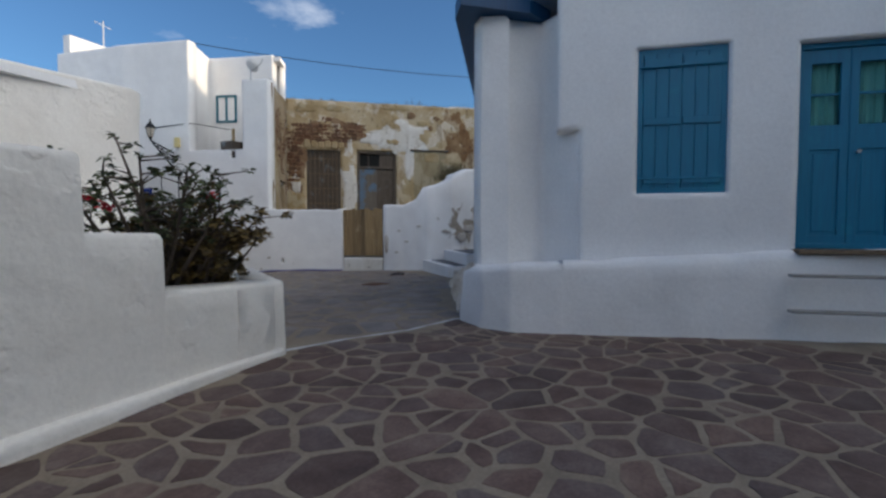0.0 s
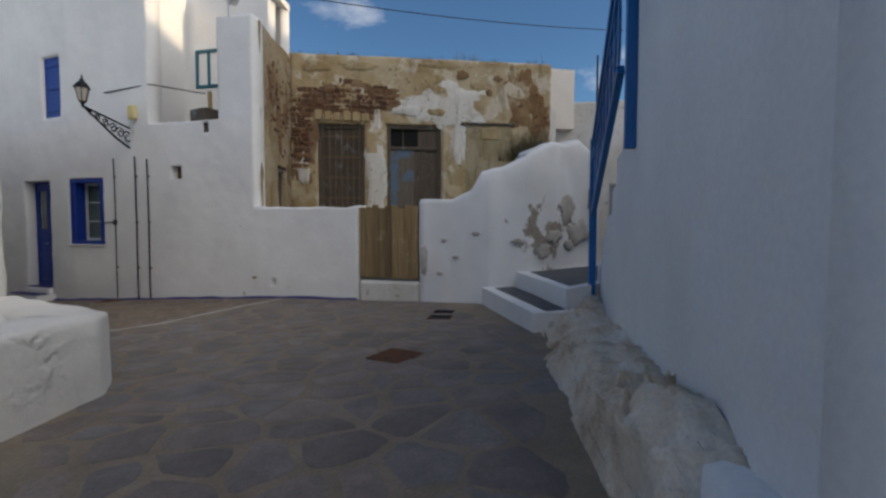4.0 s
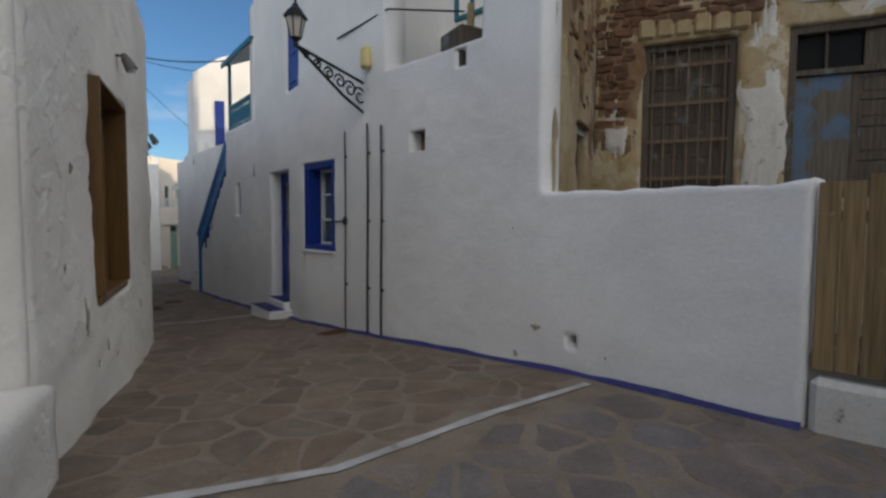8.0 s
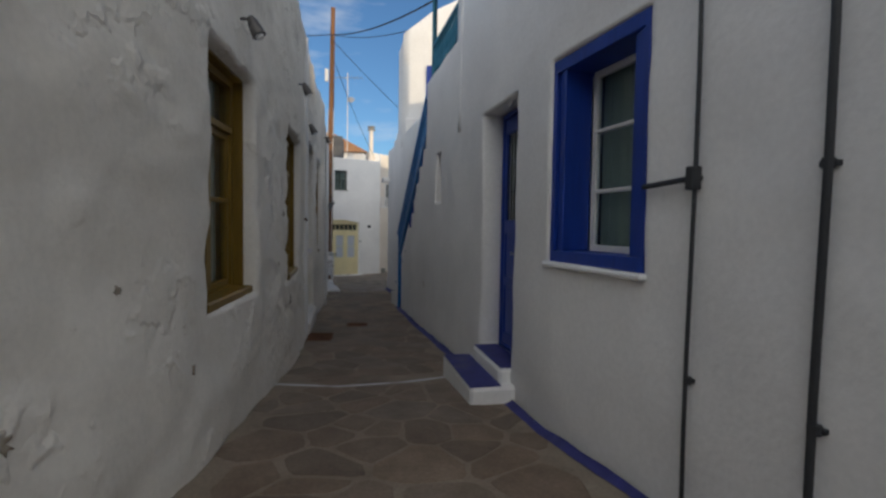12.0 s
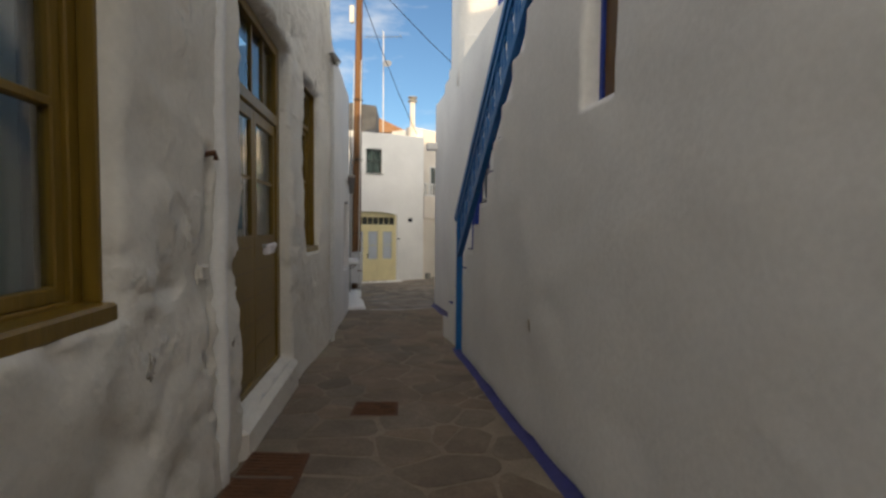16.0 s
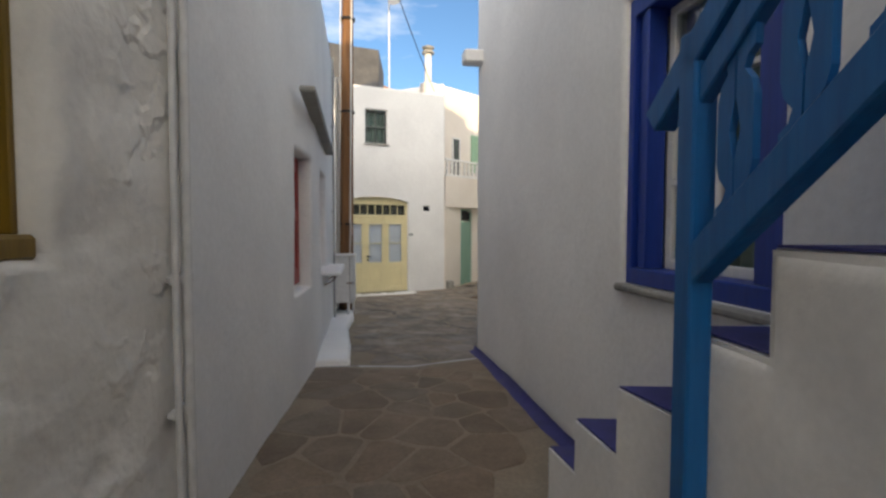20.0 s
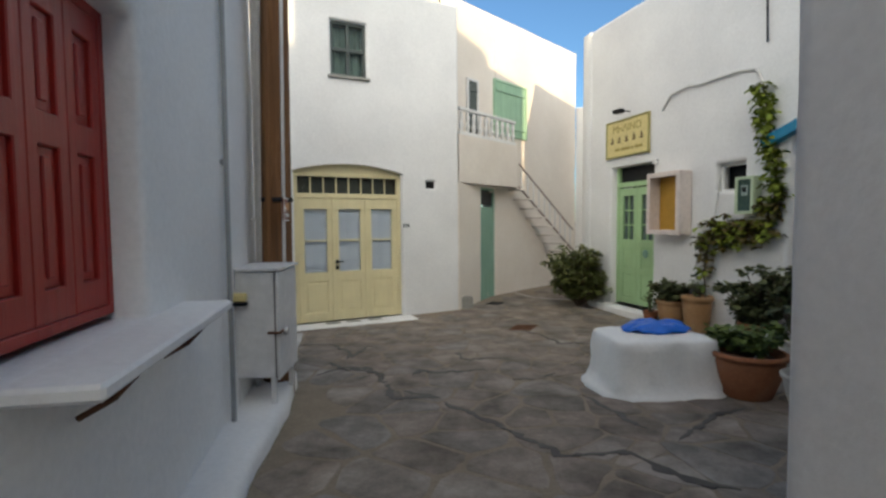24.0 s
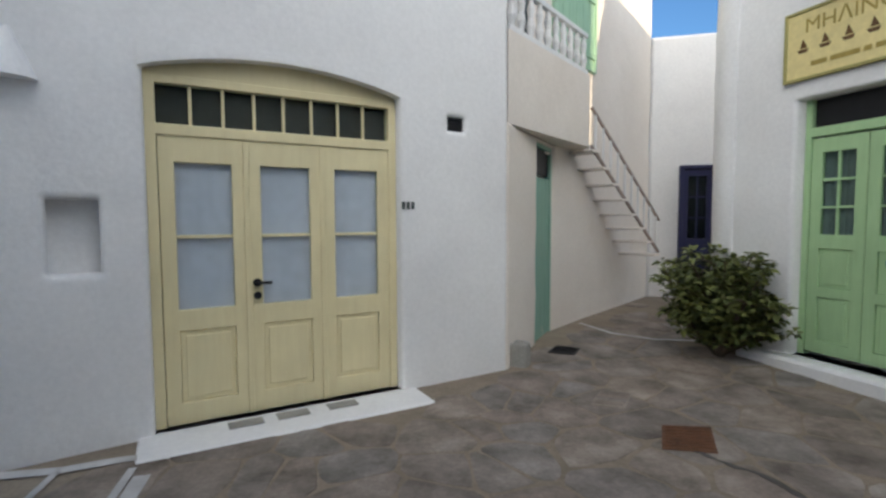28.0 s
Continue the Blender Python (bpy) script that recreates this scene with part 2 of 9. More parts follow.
LAMP_GREY = plain("dull_lamp_metal", (0.16, 0.15, 0.14), 0.6, 0.4)
# black for ironwork, and for the panels that paint unlit rooms behind openings
BLACK = plain("black_iron_and_unlit_room", (0.02, 0.02, 0.022), 0.55, 0.6)
PIPE = plain("dark_pipe", (0.03, 0.032, 0.036), 0.5)
PIPE_WHITE = plain("painted_pipe", (0.66, 0.65, 0.63), 0.6)
STEEL = plain("worn_steel", (0.5, 0.5, 0.5), 0.4, 0.9)
RUST = mineral("rusty_iron", ((0.10, 0.045, 0.022), (0.17, 0.075, 0.035), (0.07, 0.038, 0.024)), 6, 0.8, 0.5, 0.3)
MORTAR = mineral("paving_joint", ((0.21, 0.168, 0.122), (0.268, 0.216, 0.158), (0.315, 0.26, 0.194)), 2.2, 0.92, 0.3)
STONE_RED = mineral("red_paving_stone", ((0.09, 0.058, 0.048), (0.145, 0.098, 0.082), (0.215, 0.165, 0.14)), 2.5, 0.78, 0.4, island=0.75)
STONE_GREY = mineral("grey_paving_stone", ((0.16, 0.137, 0.123), (0.225, 0.192, 0.174), (0.30, 0.26, 0.232)), 2.5, 0.72, 0.4, island=0.5)
STONE_BROWN = mineral("brown_paving_stone", ((0.155, 0.114, 0.078), (0.208, 0.158, 0.111), (0.268, 0.21, 0.153)), 2.5, 0.75, 0.4, island=0.5)
SLAB_SQUARE = mineral("square_paving_slab", ((0.10, 0.080, 0.062), (0.24, 0.205, 0.172), (0.40, 0.35, 0.30)), 2.6, 0.75, 0.5, island=0.5)
DAMP = mineral("damp_joint", ((0.05, 0.043, 0.038), (0.075, 0.064, 0.056), (0.11, 0.096, 0.085)), 4.0, 0.6, 0.4)
ROCK = mineral("natural_rock", ((0.36, 0.245, 0.15), (0.70, 0.60, 0.47), (0.86, 0.82, 0.76)), 1.7, 0.95, 0.5)
RUBBLE = mineral("ruin_stone", ((0.10, 0.048, 0.026), (0.16, 0.085, 0.046), (0.22, 0.145, 0.085)), 5.0, 0.95, 0.8, island=0.7)
CLAY = mineral("terracotta", ((0.30, 0.11, 0.05), (0.38, 0.15, 0.07), (0.42, 0.20, 0.11)), 3.0, 0.85, 0.2)
CLAY_TAN = mineral("tan_clay", ((0.32, 0.17, 0.07), (0.40, 0.22, 0.10), (0.44, 0.28, 0.15)), 3.0, 0.8, 0.2)
SLAB = mineral("grey_step_paint", ((0.075, 0.076, 0.085), (0.095, 0.097, 0.105), (0.125, 0.125, 0.13)), 3.0, 0.85, 0.3)
CONCRETE = mineral("concrete", ((0.26, 0.25, 0.23), (0.33, 0.32, 0.29), (0.40, 0.38, 0.35)), 3.0, 0.9, 0.4)
TILE_RED = mineral("roof_tile_clay", ((0.30, 0.14, 0.06), (0.40, 0.20, 0.09), (0.46, 0.27, 0.14)), 4.0, 0.85, 0.3)

CLOTH_TEAL = plain("teal_tinted_curtain", (0.22, 0.52, 0.50), 0.95)
CLOTH_DIM = plain("lace_curtain", (0.26, 0.30, 0.28), 0.95)
# dark olive that paints the unlit inside behind the ochre door's panes
ROOM_OLIVE = plain("olive_unlit_room", (0.095, 0.10, 0.075), 0.95)
SHUTTER_GREEN = paint("faded_green_paint", (0.36, 0.56, 0.38), (0.30, 0.48, 0.32), 0.55, (18, 18, 2))
WINDOW_GREY = paint("dark_grey_green_paint", (0.10, 0.12, 0.11), (0.07, 0.085, 0.08), 0.55, (18, 18, 2))
GATEWOOD = paint("bare_gate_wood", (0.34, 0.25, 0.135), (0.13, 0.09, 0.05), 0.9, (40, 40, 1.4), worn=(0.40, 0.33, 0.22), amount=0.62, vary=0.8)


def ruin_plaster(name, tones, dark):
    """Old lime plaster: cream, tan and white fields with soft and ragged borders, runs of damp, pitting."""
    m, nt, ln, bs = mat_new(name)
    fields, rag = n_noise(nt, ln, 0.75, 7, 0.6), n_noise(nt, ln, 1.3, 9, 0.66)
    runs, pits, grain = n_noise(nt, ln, 1.0, 6, 0.65, (3.2, 3.2, 0.7)), n_noise(nt, ln, 6.5, 7, 0.7), n_noise(nt, ln, 30, 4, 0.6)
    col = n_ramp(nt, ln, fields, (0.32, tones[0]), (0.46, tones[1]), (0.60, tones[2]))
    col = n_mix(nt, ln, n_ramp(nt, ln, rag, (0.52, grey(0)), (0.56, grey(0.9))), col, tones[3])
    col = n_mix(nt, ln, n_ramp(nt, ln, runs, (0.54, grey(0)), (0.72, grey(0.75))), col, dark)
    col = n_mix(nt, ln, n_ramp(nt, ln, pits, (0.60, grey(0)), (0.66, grey(0.85))), col, tuple(c * 0.6 for c in dark))
    col = n_mix(nt, ln, 0.25, col, n_ramp(nt, ln, grain, (0.3, grey(0.45)), (0.7, grey(1))), "MULTIPLY")
    ln.new(col, bs.inputs["Base Color"])
    bs.inputs["Roughness"].default_value = 0.95
    bs.inputs["Specular IOR Level"].default_value = 0.15
    n_bump(nt, ln, bs, (rag, 0.5, 0.04), (pits, 0.5, 0.03), (grain, 0.3, 0.01))
    return m


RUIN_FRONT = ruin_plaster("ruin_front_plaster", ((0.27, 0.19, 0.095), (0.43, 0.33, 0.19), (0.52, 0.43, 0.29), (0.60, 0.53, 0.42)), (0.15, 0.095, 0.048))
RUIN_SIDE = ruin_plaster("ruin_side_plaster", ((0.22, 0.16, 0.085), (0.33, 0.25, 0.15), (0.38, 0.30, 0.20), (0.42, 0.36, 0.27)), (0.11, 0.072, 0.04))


def peeling_wall(name, centre, reach):
    """Blue-white limewash that has come off in ragged scabs round one place."""
    m, nt, ln, bs = mat_new(name)
    geo, sub_, length, near = nt.new("ShaderNodeNewGeometry"), nt.new("ShaderNodeVectorMath"), nt.new("ShaderNodeVectorMath"), nt.new("ShaderNodeMapRange")
    sub_.operation, length.operation = "SUBTRACT", "LENGTH"
    sub_.inputs[1].default_value = centre
    ln.new(geo.outputs["Position"], sub_.inputs[0])
    ln.new(sub_.outputs["Vector"], length.inputs[0])
    ln.new(length.outputs["Value"], near.inputs["Value"])
    for k, v in (("From Min", reach), ("From Max", 0.2), ("To Min", -0.22), ("To Max", 0.10)):
        near.inputs[k].default_value = v
    scab, drift, grain = n_noise(nt, ln, 2.6, 8, 0.62), n_noise(nt, ln, 0.9, 3), n_noise(nt, ln, 22, 5, 0.6)
    add = nt.new("ShaderNodeMath")
    add.operation = "ADD"
    ln.new(scab, add.inputs[0])
    ln.new(near.outputs["Result"], add.inputs[1])
    off = n_ramp(nt, ln, add.outputs[0], (0.535, grey(0)), (0.56, grey(1)))
    col = n_mix(nt, ln, n_ramp(nt, ln, drift, (0.35, grey(0)), (0.7, grey(1))), (0.80, 0.80, 0.80), (0.69, 0.68, 0.67))
    col = n_mix(nt, ln, off, col, n_ramp(nt, ln, grain, (0.3, (0.22, 0.18, 0.14)), (0.7, (0.44, 0.39, 0.33))))
    ln.new(col, bs.inputs["Base Color"])
    bs.inputs["Roughness"].default_value = 0.95
    n_bump(nt, ln, bs, (drift, 0.4, 0.05), (off, -0.6, 0.03), (grain, 0.3, 0.012))
    return m


PEEL_WALL = peeling_wall("scabbed_whitewash", (4.95, -10.0, 1.62), 1.25)
CLOTH_WHITE = plain("pale_lilac_blind", (0.93, 0.84, 0.98), 0.95, 0.0, 0.02)

# ---- building tools ----
def part(name, bm, material, parent, label="", smooth=False):
    """One bmesh, in world coordinates, as one mesh object under a thing or a part."""
    me = bpy.data.meshes.new(name)
    bm.to_mesh(me)
    bm.free()
    me.materials.append(material)
    if smooth:
        me.polygons.foreach_set("use_smooth", [True] * len(me.polygons))
    ob = new(name, me)
    if parent:
        ob.parent = parent
        if parent.parent is None and parent.data is None:
            ob.matrix_parent_inverse = parent.matrix_basis.inverted()
    return tagged(ob, label)


def thing(name, label, category, at=(0, 0, 0), group="", kind="", turn=0.0):
    ob = new(name)
    ob.empty_display_size = 0.2
    ob.matrix_basis = pose(*at, 0, 0, turn)
    return tagged(ob, label, category, group, kind)


def lone(name, bm, material, label, category, group="", kind="", smooth=False):
    return tagged(part(name, bm, material, None, "", smooth), label, category, group, kind)


def box(bm, lo, hi, m=None, bevel=0.0, seg=1):
    """A box between two corners, turned by m, with softened edges."""
    vs = [bm.verts.new((x, y, z)) for x in (lo[0], hi[0]) for y in (lo[1], hi[1]) for z in (lo[2], hi[2])]
    fs = [bm.faces.new([vs[i] for i in q]) for q in ((0, 1, 3, 2), (4, 6, 7, 5), (0, 4, 5, 1), (2, 3, 7, 6), (0, 2, 6, 4), (1, 5, 7, 3))]
    if m is not None:
        for v in vs:
            v.co = m @ v.co
    if bevel:
        edges = list({e for f in fs for e in f.edges})
        bmesh.ops.bevel(bm, geom=edges, offset=bevel, segments=seg, affect="EDGES", profile=0.5)
    return bm


def boxes(*items, m=None, bevel=0.006):
    bm = bmesh.new()
    for lo, hi in items:
        box(bm, lo, hi, m, bevel)
    return bm


def tube(points, radius, sides=8, bm=None, cap=True):
    """A round bar along points; radius may be one number or one for each point."""
    bm = bm or bmesh.new()
    pts = [Vector(p) for p in points]
    rad = radius if isinstance(radius, (list, tuple)) else [radius] * len(pts)
    rings = []
    for i, p in enumerate(pts):
        d = (pts[min(i + 1, len(pts) - 1)] - pts[max(i - 1, 0)]).normalized()
        a = d.cross(Vector((0, 0, 1)) if abs(d.z) < 0.9 else Vector((1, 0, 0))).normalized()
        b = d.cross(a)
        rings.append([bm.verts.new(p + rad[i] * (a * math.cos(t) + b * math.sin(t))) for t in (2 * math.pi * k / sides for k in range(sides))])
    for r, s in zip(rings, rings[1:]):
        for k in range(sides):
            bm.faces.new((r[k], r[(k + 1) % sides], s[(k + 1) % sides], s[k]))
    if cap:
        bm.faces.new(rings[0][::-1])
        bm.faces.new(rings[-1])
    return bm


def lathe(profile, sides=24, m=None, bm=None):
    """A turned body from (radius, height) pairs."""
    bm = bm or bmesh.new()
    rings = []
    for r, z in profile:
        ring = [bm.verts.new(Vector((r * math.cos(t), r * math.sin(t), z))) for t in (2 * math.pi * k / sides for k in range(sides))]
        if m is not None:
            for v in ring:
                v.co = m @ v.co
        rings.append(ring)
    for a, b in zip(rings, rings[1:]):
        for k in range(sides):
            bm.faces.new((a[k], a[(k + 1) % sides], b[(k + 1) % sides], b[k]))
    bm.faces.new(rings[0][::-1])
    bm.faces.new(rings[-1])
    return bm


def prism(outline, z0, z1, bm=None):
    """An upright body over a plan outline."""
    bm = bm or bmesh.new()
    lo = [bm.verts.new((x, y, z0)) for x, y in outline]
    hi = [bm.verts.new((x, y, z1)) for x, y in outline]
    n = len(outline)
    bm.faces.new(lo[::-1])
    bm.faces.new(hi)
    for i in range(n):
        bm.faces.new((lo[i], lo[(i + 1) % n], hi[(i + 1) % n], hi[i]))
    bmesh.ops.recalc_face_normals(bm, faces=bm.faces)
    return bm


class Line:
    """A plan line of walls: place and outward (left-hand) normal at a distance along it."""

    def __init__(self, *pts):
        self.p = [Vector((x, y, 0)) for x, y in pts]
        self.u = [0.0]
        for a, b in zip(self.p, self.p[1:]):
            self.u.append(self.u[-1] + (b - a).length)
        self.length = self.u[-1]

    def dir_of(self, i):
        return (self.p[i + 1] - self.p[i]).normalized()

    def at(self, u):
        i = max(0, min(len(self.p) - 2, sum(1 for v in self.u[1:-1] if u >= v)))
        return self.p[i] + self.dir_of(i) * (u - self.u[i]), i

    def spot(self, u):
        """Place, normal and mitre factor."""
        p, i = self.at(u)
        d = self.dir_of(i)
        n, k = Vector((-d.y, d.x, 0)), 1.0
        for j in range(1, len(self.p) - 1):
            if abs(u - self.u[j]) < 1e-4:
                e = self.dir_of(j - 1)
                n2 = Vector((-e.y, e.x, 0))
                n = (n + n2).normalized()
                k = 1 / max(0.5, n.dot(n2))
        return p, n, k

    def u_of(self, y):
        """Distance along the line at which it reaches y."""
        for i, (a, b) in enumerate(zip(self.p, self.p[1:])):
            if min(a.y, b.y) - 1e-6 <= y <= max(a.y, b.y) + 1e-6:
                return self.u[i] + (y - a.y) / (b.y - a.y) * (b - a).length
        return 0.0

    def matrix(self, u, z=0.0, inset=0.0):
        """Local x along the wall, y into it, z up."""
        p, i = self.at(u)
        d = self.dir_of(i)
        n = Vector((-d.y, d.x, 0))
        p = p - n * inset
        return Matrix(((d.x, -n.x, 0, p.x), (d.y, -n.y, 0, p.y), (0, 0, 1, z), (0, 0, 0, 1)))


def span(a, b, cell):
    n = max(1, round((b - a) / cell))
    return [a + (b - a) * i / n for i in range(n + 1)]


def smooth(a, b, x):
    t = min(1.0, max(0.0, (x - a) / (b - a)))
    return t * t * (3 - 2 * t)


def face_off(q, lump, fine, old):
    """How far a plastered face stands proud at q: broad lumps, trowel marks and, on old walls, swollen stones and torn coats."""
    off = lump * (noise.noise(q * 1.1) + 0.55 * noise.noise(q * 3.4 + Vector((7, 3, 1)))) + fine * (noise.noise(q * 6.5) + 0.8 * abs(noise.noise(q * 11)))
    if old:
        old *= 0.25 + 0.75 * smooth(0.5, 3.5, q.y)
        worn = smooth(-0.05, 0.5, noise.noise(q * 0.75 + Vector((3, 11, 5))) + 0.35 * smooth(1.5, 4.5, q.y))
        d = noise.voronoi(Vector((q.x * 3.2, q.y * 3.2, q.z * 4.6)))[0]
        off += old * worn * 0.22 * (smooth(0.0, 0.30, d[1] - d[0]) - 0.6)
        coat = noise.noise(q * 3.1 + Vector((1, 5, 9))) + 0.5 * noise.noise(q * 8.0) + 0.25 * noise.noise(q * 19.0)
        off -= old * (0.10 + 0.90 * worn) * (0.55 * smooth(0.18, 0.26, coat) + 0.45 * smooth(0.52, 0.58, coat))
        off += old * 0.30 * noise.noise(q * 14.0)
    return off


def wall_mesh(line, z0, z1, thick=0.35, holes=(), cell=0.3, lump=0.012, rnd=0.03, cuts=(), fine=0.0, old=0.0, ragged=(0.0, 0.0)):
    """A plastered wall with openings through it; edges are rounded and the face is uneven; ragged: its crest wavers up to that distance, by so much."""
    us, zs = {0.0, line.length, *line.u, *cuts}, {z0, z1}
    for a, b, c, d in holes:
        for v in (a, b):
            if 0 <= v <= line.length:
                us |= {v, *(min(line.length, max(0, v + k * rnd)) for k in (-2, -1, 1, 2))}
        for v in (c, d):
            if z0 <= v <= z1:
                zs |= {v, *(min(z1, max(z0, v + k * rnd)) for k in (-2, -1, 1, 2))}
    zs |= {z1 - rnd, z1 - 2 * rnd}
    us |= {rnd, 2 * rnd, line.length - rnd, line.length - 2 * rnd}
    for group, lo, hi in ((us, 0.0, line.length), (zs, z0, z1)):
        s = sorted(group)
        for a, b in zip(s, s[1:]):
            if b - a > cell:
                group |= set(span(a, b, cell))
    us, zs = sorted(us), sorted(zs)
    us = [u for i, u in enumerate(us) if i == 0 or u - us[i - 1] > 1e-4]
    zs = [z for i, z in enumerate(zs) if i == 0 or z - zs[i - 1] > 1e-4]
    nu, nz = len(us), len(zs)

    def solid(i, j):
        if not (0 <= i < nu - 1 and 0 <= j < nz - 1):
            return False
        u, z = (us[i] + us[i + 1]) / 2, (zs[j] + zs[j + 1]) / 2
        return not any(a < u < b and c < z < d for a, b, c, d in holes)

    bm = bmesh.new()
    front, back = {}, {}

    def vert(i, j):
        if (i, j) in front:
            return
        p, n, k = line.spot(us[i])
        q = Vector((p.x, p.y, zs[j]))
        near = [solid(i - 1, j - 1), solid(i, j - 1), solid(i - 1, j), solid(i, j)]
        edge = not all(near) and j > 0
        off = face_off(q, lump, fine, old) - (rnd * 0.7 if edge else 0)
        if ragged[1] and us[i] < ragged[0] and zs[j] > 1.5 and (near[0] or near[1]) and not (near[2] or near[3]):
            q = q + Vector((0, 0, ragged[1] * (noise.noise(q * 2.3) + 0.8 * noise.noise(q * 6.0) + 0.5 * noise.noise(q * 15.0))))
        front[i, j] = bm.verts.new(q + n * off)
        back[i, j] = bm.verts.new(q - n * thick * k)

    for i in range(nu - 1):
        for j in range(nz - 1):
            if not solid(i, j):
                continue
            for a, b in ((i, j), (i + 1, j), (i, j + 1), (i + 1, j + 1)):
                vert(a, b)
            c = ((i, j), (i, j + 1), (i + 1, j + 1), (i + 1, j))
            bm.faces.new([front[k] for k in c])
            bm.faces.new([back[k] for k in c[::-1]])
            for di, dj, a, b in ((-1, 0, (i, j), (i, j + 1)), (1, 0, (i + 1, j + 1), (i + 1, j)), (0, -1, (i + 1, j), (i, j)), (0, 1, (i, j + 1), (i + 1, j + 1))):
                if not solid(i + di, j + dj):
                    bm.faces.new((front[b], front[a], back[a], back[b]))
    for f in bm.faces:
        f.smooth = True
    bmesh.ops.recalc_face_normals(bm, faces=bm.faces)
    return bm


def wall(name, line, z0, z1, parent, material=None, label="", **kw):
    return part(name, wall_mesh(line, z0, z1, **kw), material or WHITE, parent, label)


def top_mesh(line, z0, tops, thick=0.35, cell=0.25, lump=0.015, rnd=0.05, rows=8):
    """A wall whose top runs along (u, z) points, with an uneven crest."""
    bm = bmesh.new()
    us = sorted({*span(0, line.length, cell), *line.u, *(u for u, _ in tops)})
    us = [u for i, u in enumerate(us) if i == 0 or u - us[i - 1] > 1e-3]
    rings = []
    for u in us:
        p, n, k = line.spot(min(u, line.length))
        zt = float(np.interp(u, [a for a, _ in tops], [b for _, b in tops]))
        zt += 0.6 * lump * noise.noise(Vector((p.x * 2.3, p.y * 2.3, 5)))
        ring = []
        for r in range(rows + 1):
            q = Vector((p.x, p.y, z0 + (zt - rnd - z0) * r / rows))
            ring.append(q + n * lump * (noise.noise(q * 1.2) + 0.6 * noise.noise(q * 3.5)))
        for a, h in ((0.3, 0.7), (1.0, 1.0)):
            ring.append(Vector((p.x, p.y, zt - rnd + rnd * h)) - n * rnd * a)
        ring.append(Vector((p.x, p.y, zt)) - n * (thick * k - rnd))
        ring.append(Vector((p.x, p.y, zt - rnd)) - n * thick * k)
        ring.append(Vector((p.x, p.y, z0)) - n * thick * k)
        rings.append([bm.verts.new(q) for q in ring])
    for a, b in zip(rings, rings[1:]):
        for i in range(len(a) - 1):
            bm.faces.new((a[i], a[i + 1], b[i + 1], b[i]))
    bm.faces.new(rings[0])
    bm.faces.new(rings[-1][::-1])
    for f in bm.faces:
        f.smooth = len(f.verts) == 4
    bmesh.ops.recalc_face_normals(bm, faces=bm.faces)
    return bm


GROUND = ((-30, 0.3), (-16, 0.42), (-13, 0.47), (-9.5, 0.46), (-5, 0.36), (-1.5, 0.17), (1, 0.03), (3.5, -0.13), (6.5, -0.28), (9.1, -0.345), (13.2, -0.48), (17.5, -0.72), (21, -0.74), (24, -0.66), (40, -0.5))


def ground_z(x, y):
    z = float(np.interp(y, [a for a, _ in GROUND], [b for _, b in GROUND]))
    k = min(1.0, max(0.0, (-9.5 - y) / 3.0))
    z2 = 0.48 + 0.033 * (min(max(x, -14), 0) + 2.5)
    return z * (1 - k) + z2 * k


def on_ground(x, y, dz=0.0):
    return Vector((x, y, ground_z(x, y) + dz))

# ---- ground ----
def ground_mesh():
    bm = bmesh.new()
    fine_x, fine_y = [i * 0.5 - 16 for i in range(57)], [i * 0.5 - 20 for i in range(101)]
    xs = [-1500, -300, -80, -35, *fine_x, 25, 50, 120, 400, 1500]
    ys = [-1500, -300, -80, -35, *fine_y, 45, 80, 160, 400, 1500]
    grid = [[bm.verts.new((x, y, ground_z(x, y) - (0.0 if abs(x) < 40 and -40 < y < 50 else 0.6))) for y in ys] for x in xs]
    for i in range(len(xs) - 1):
        for j in range(len(ys) - 1):
            bm.faces.new((grid[i][j], grid[i + 1][j], grid[i + 1][j + 1], grid[i][j + 1]))
    return bm


ground = lone("ground", ground_mesh(), MORTAR, "pale grey mortar bed of the village paving", "ground", kind="structure", smooth=True)

# ---- plan lines ----
L_SHUT = Line((-1.60, -19.0), (-2.17, -16.30), (-2.36, -15.38), (-2.55, -14.44))
L_SHUT_N = Line((-2.55, -13.47), (4.05, -11.11))
L_W = Line((3.472, -6.61), (2.98, -4.45), (2.11, -1.5), (1.52, 0.76), (1.385, 1.7), (0.83, 5.0), (0.13, 9.1))
L_LEFT = Line((-2.28, 12.9), (-1.85, 9.9), (-1.66, 7.5), (-1.36, 5.2), (-1.1, 3.4), (-0.95, 0.0), (-1.1, -2.4), (-1.42, -4.73))
L_LEFT2 = Line((-3.245, 17.30), (-2.28, 12.9), (-1.84, 9.62))
L_RUIN = Line((9.61, -8.45), (5.10, -2.88))
L_RSIDE = Line((5.10, -2.88), (3.13, -4.17))
L_H3 = Line((0.95, 7.7), (0.53, 9.23), (0.31, 10.24), (-0.42, 13.85))
L_YEL = Line((-1.20, 21.78), (-2.284, 21.21), (-3.885, 20.40), (-4.58, 19.92), (-4.74, 19.95), (-5.0, 20.14), (-8.0, 22.2))
L_BACK = Line((2.0, 25.8), (-0.37, 23.31), (-0.70, 22.72), (-1.20, 21.78))
L_SHOP = Line((3.30, 17.18), (2.02, 20.9), (1.38, 22.76))

def between(line, ya, yb, za, zb):
    a, b = sorted((line.u_of(ya), line.u_of(yb)))
    return (a, b, za, zb)


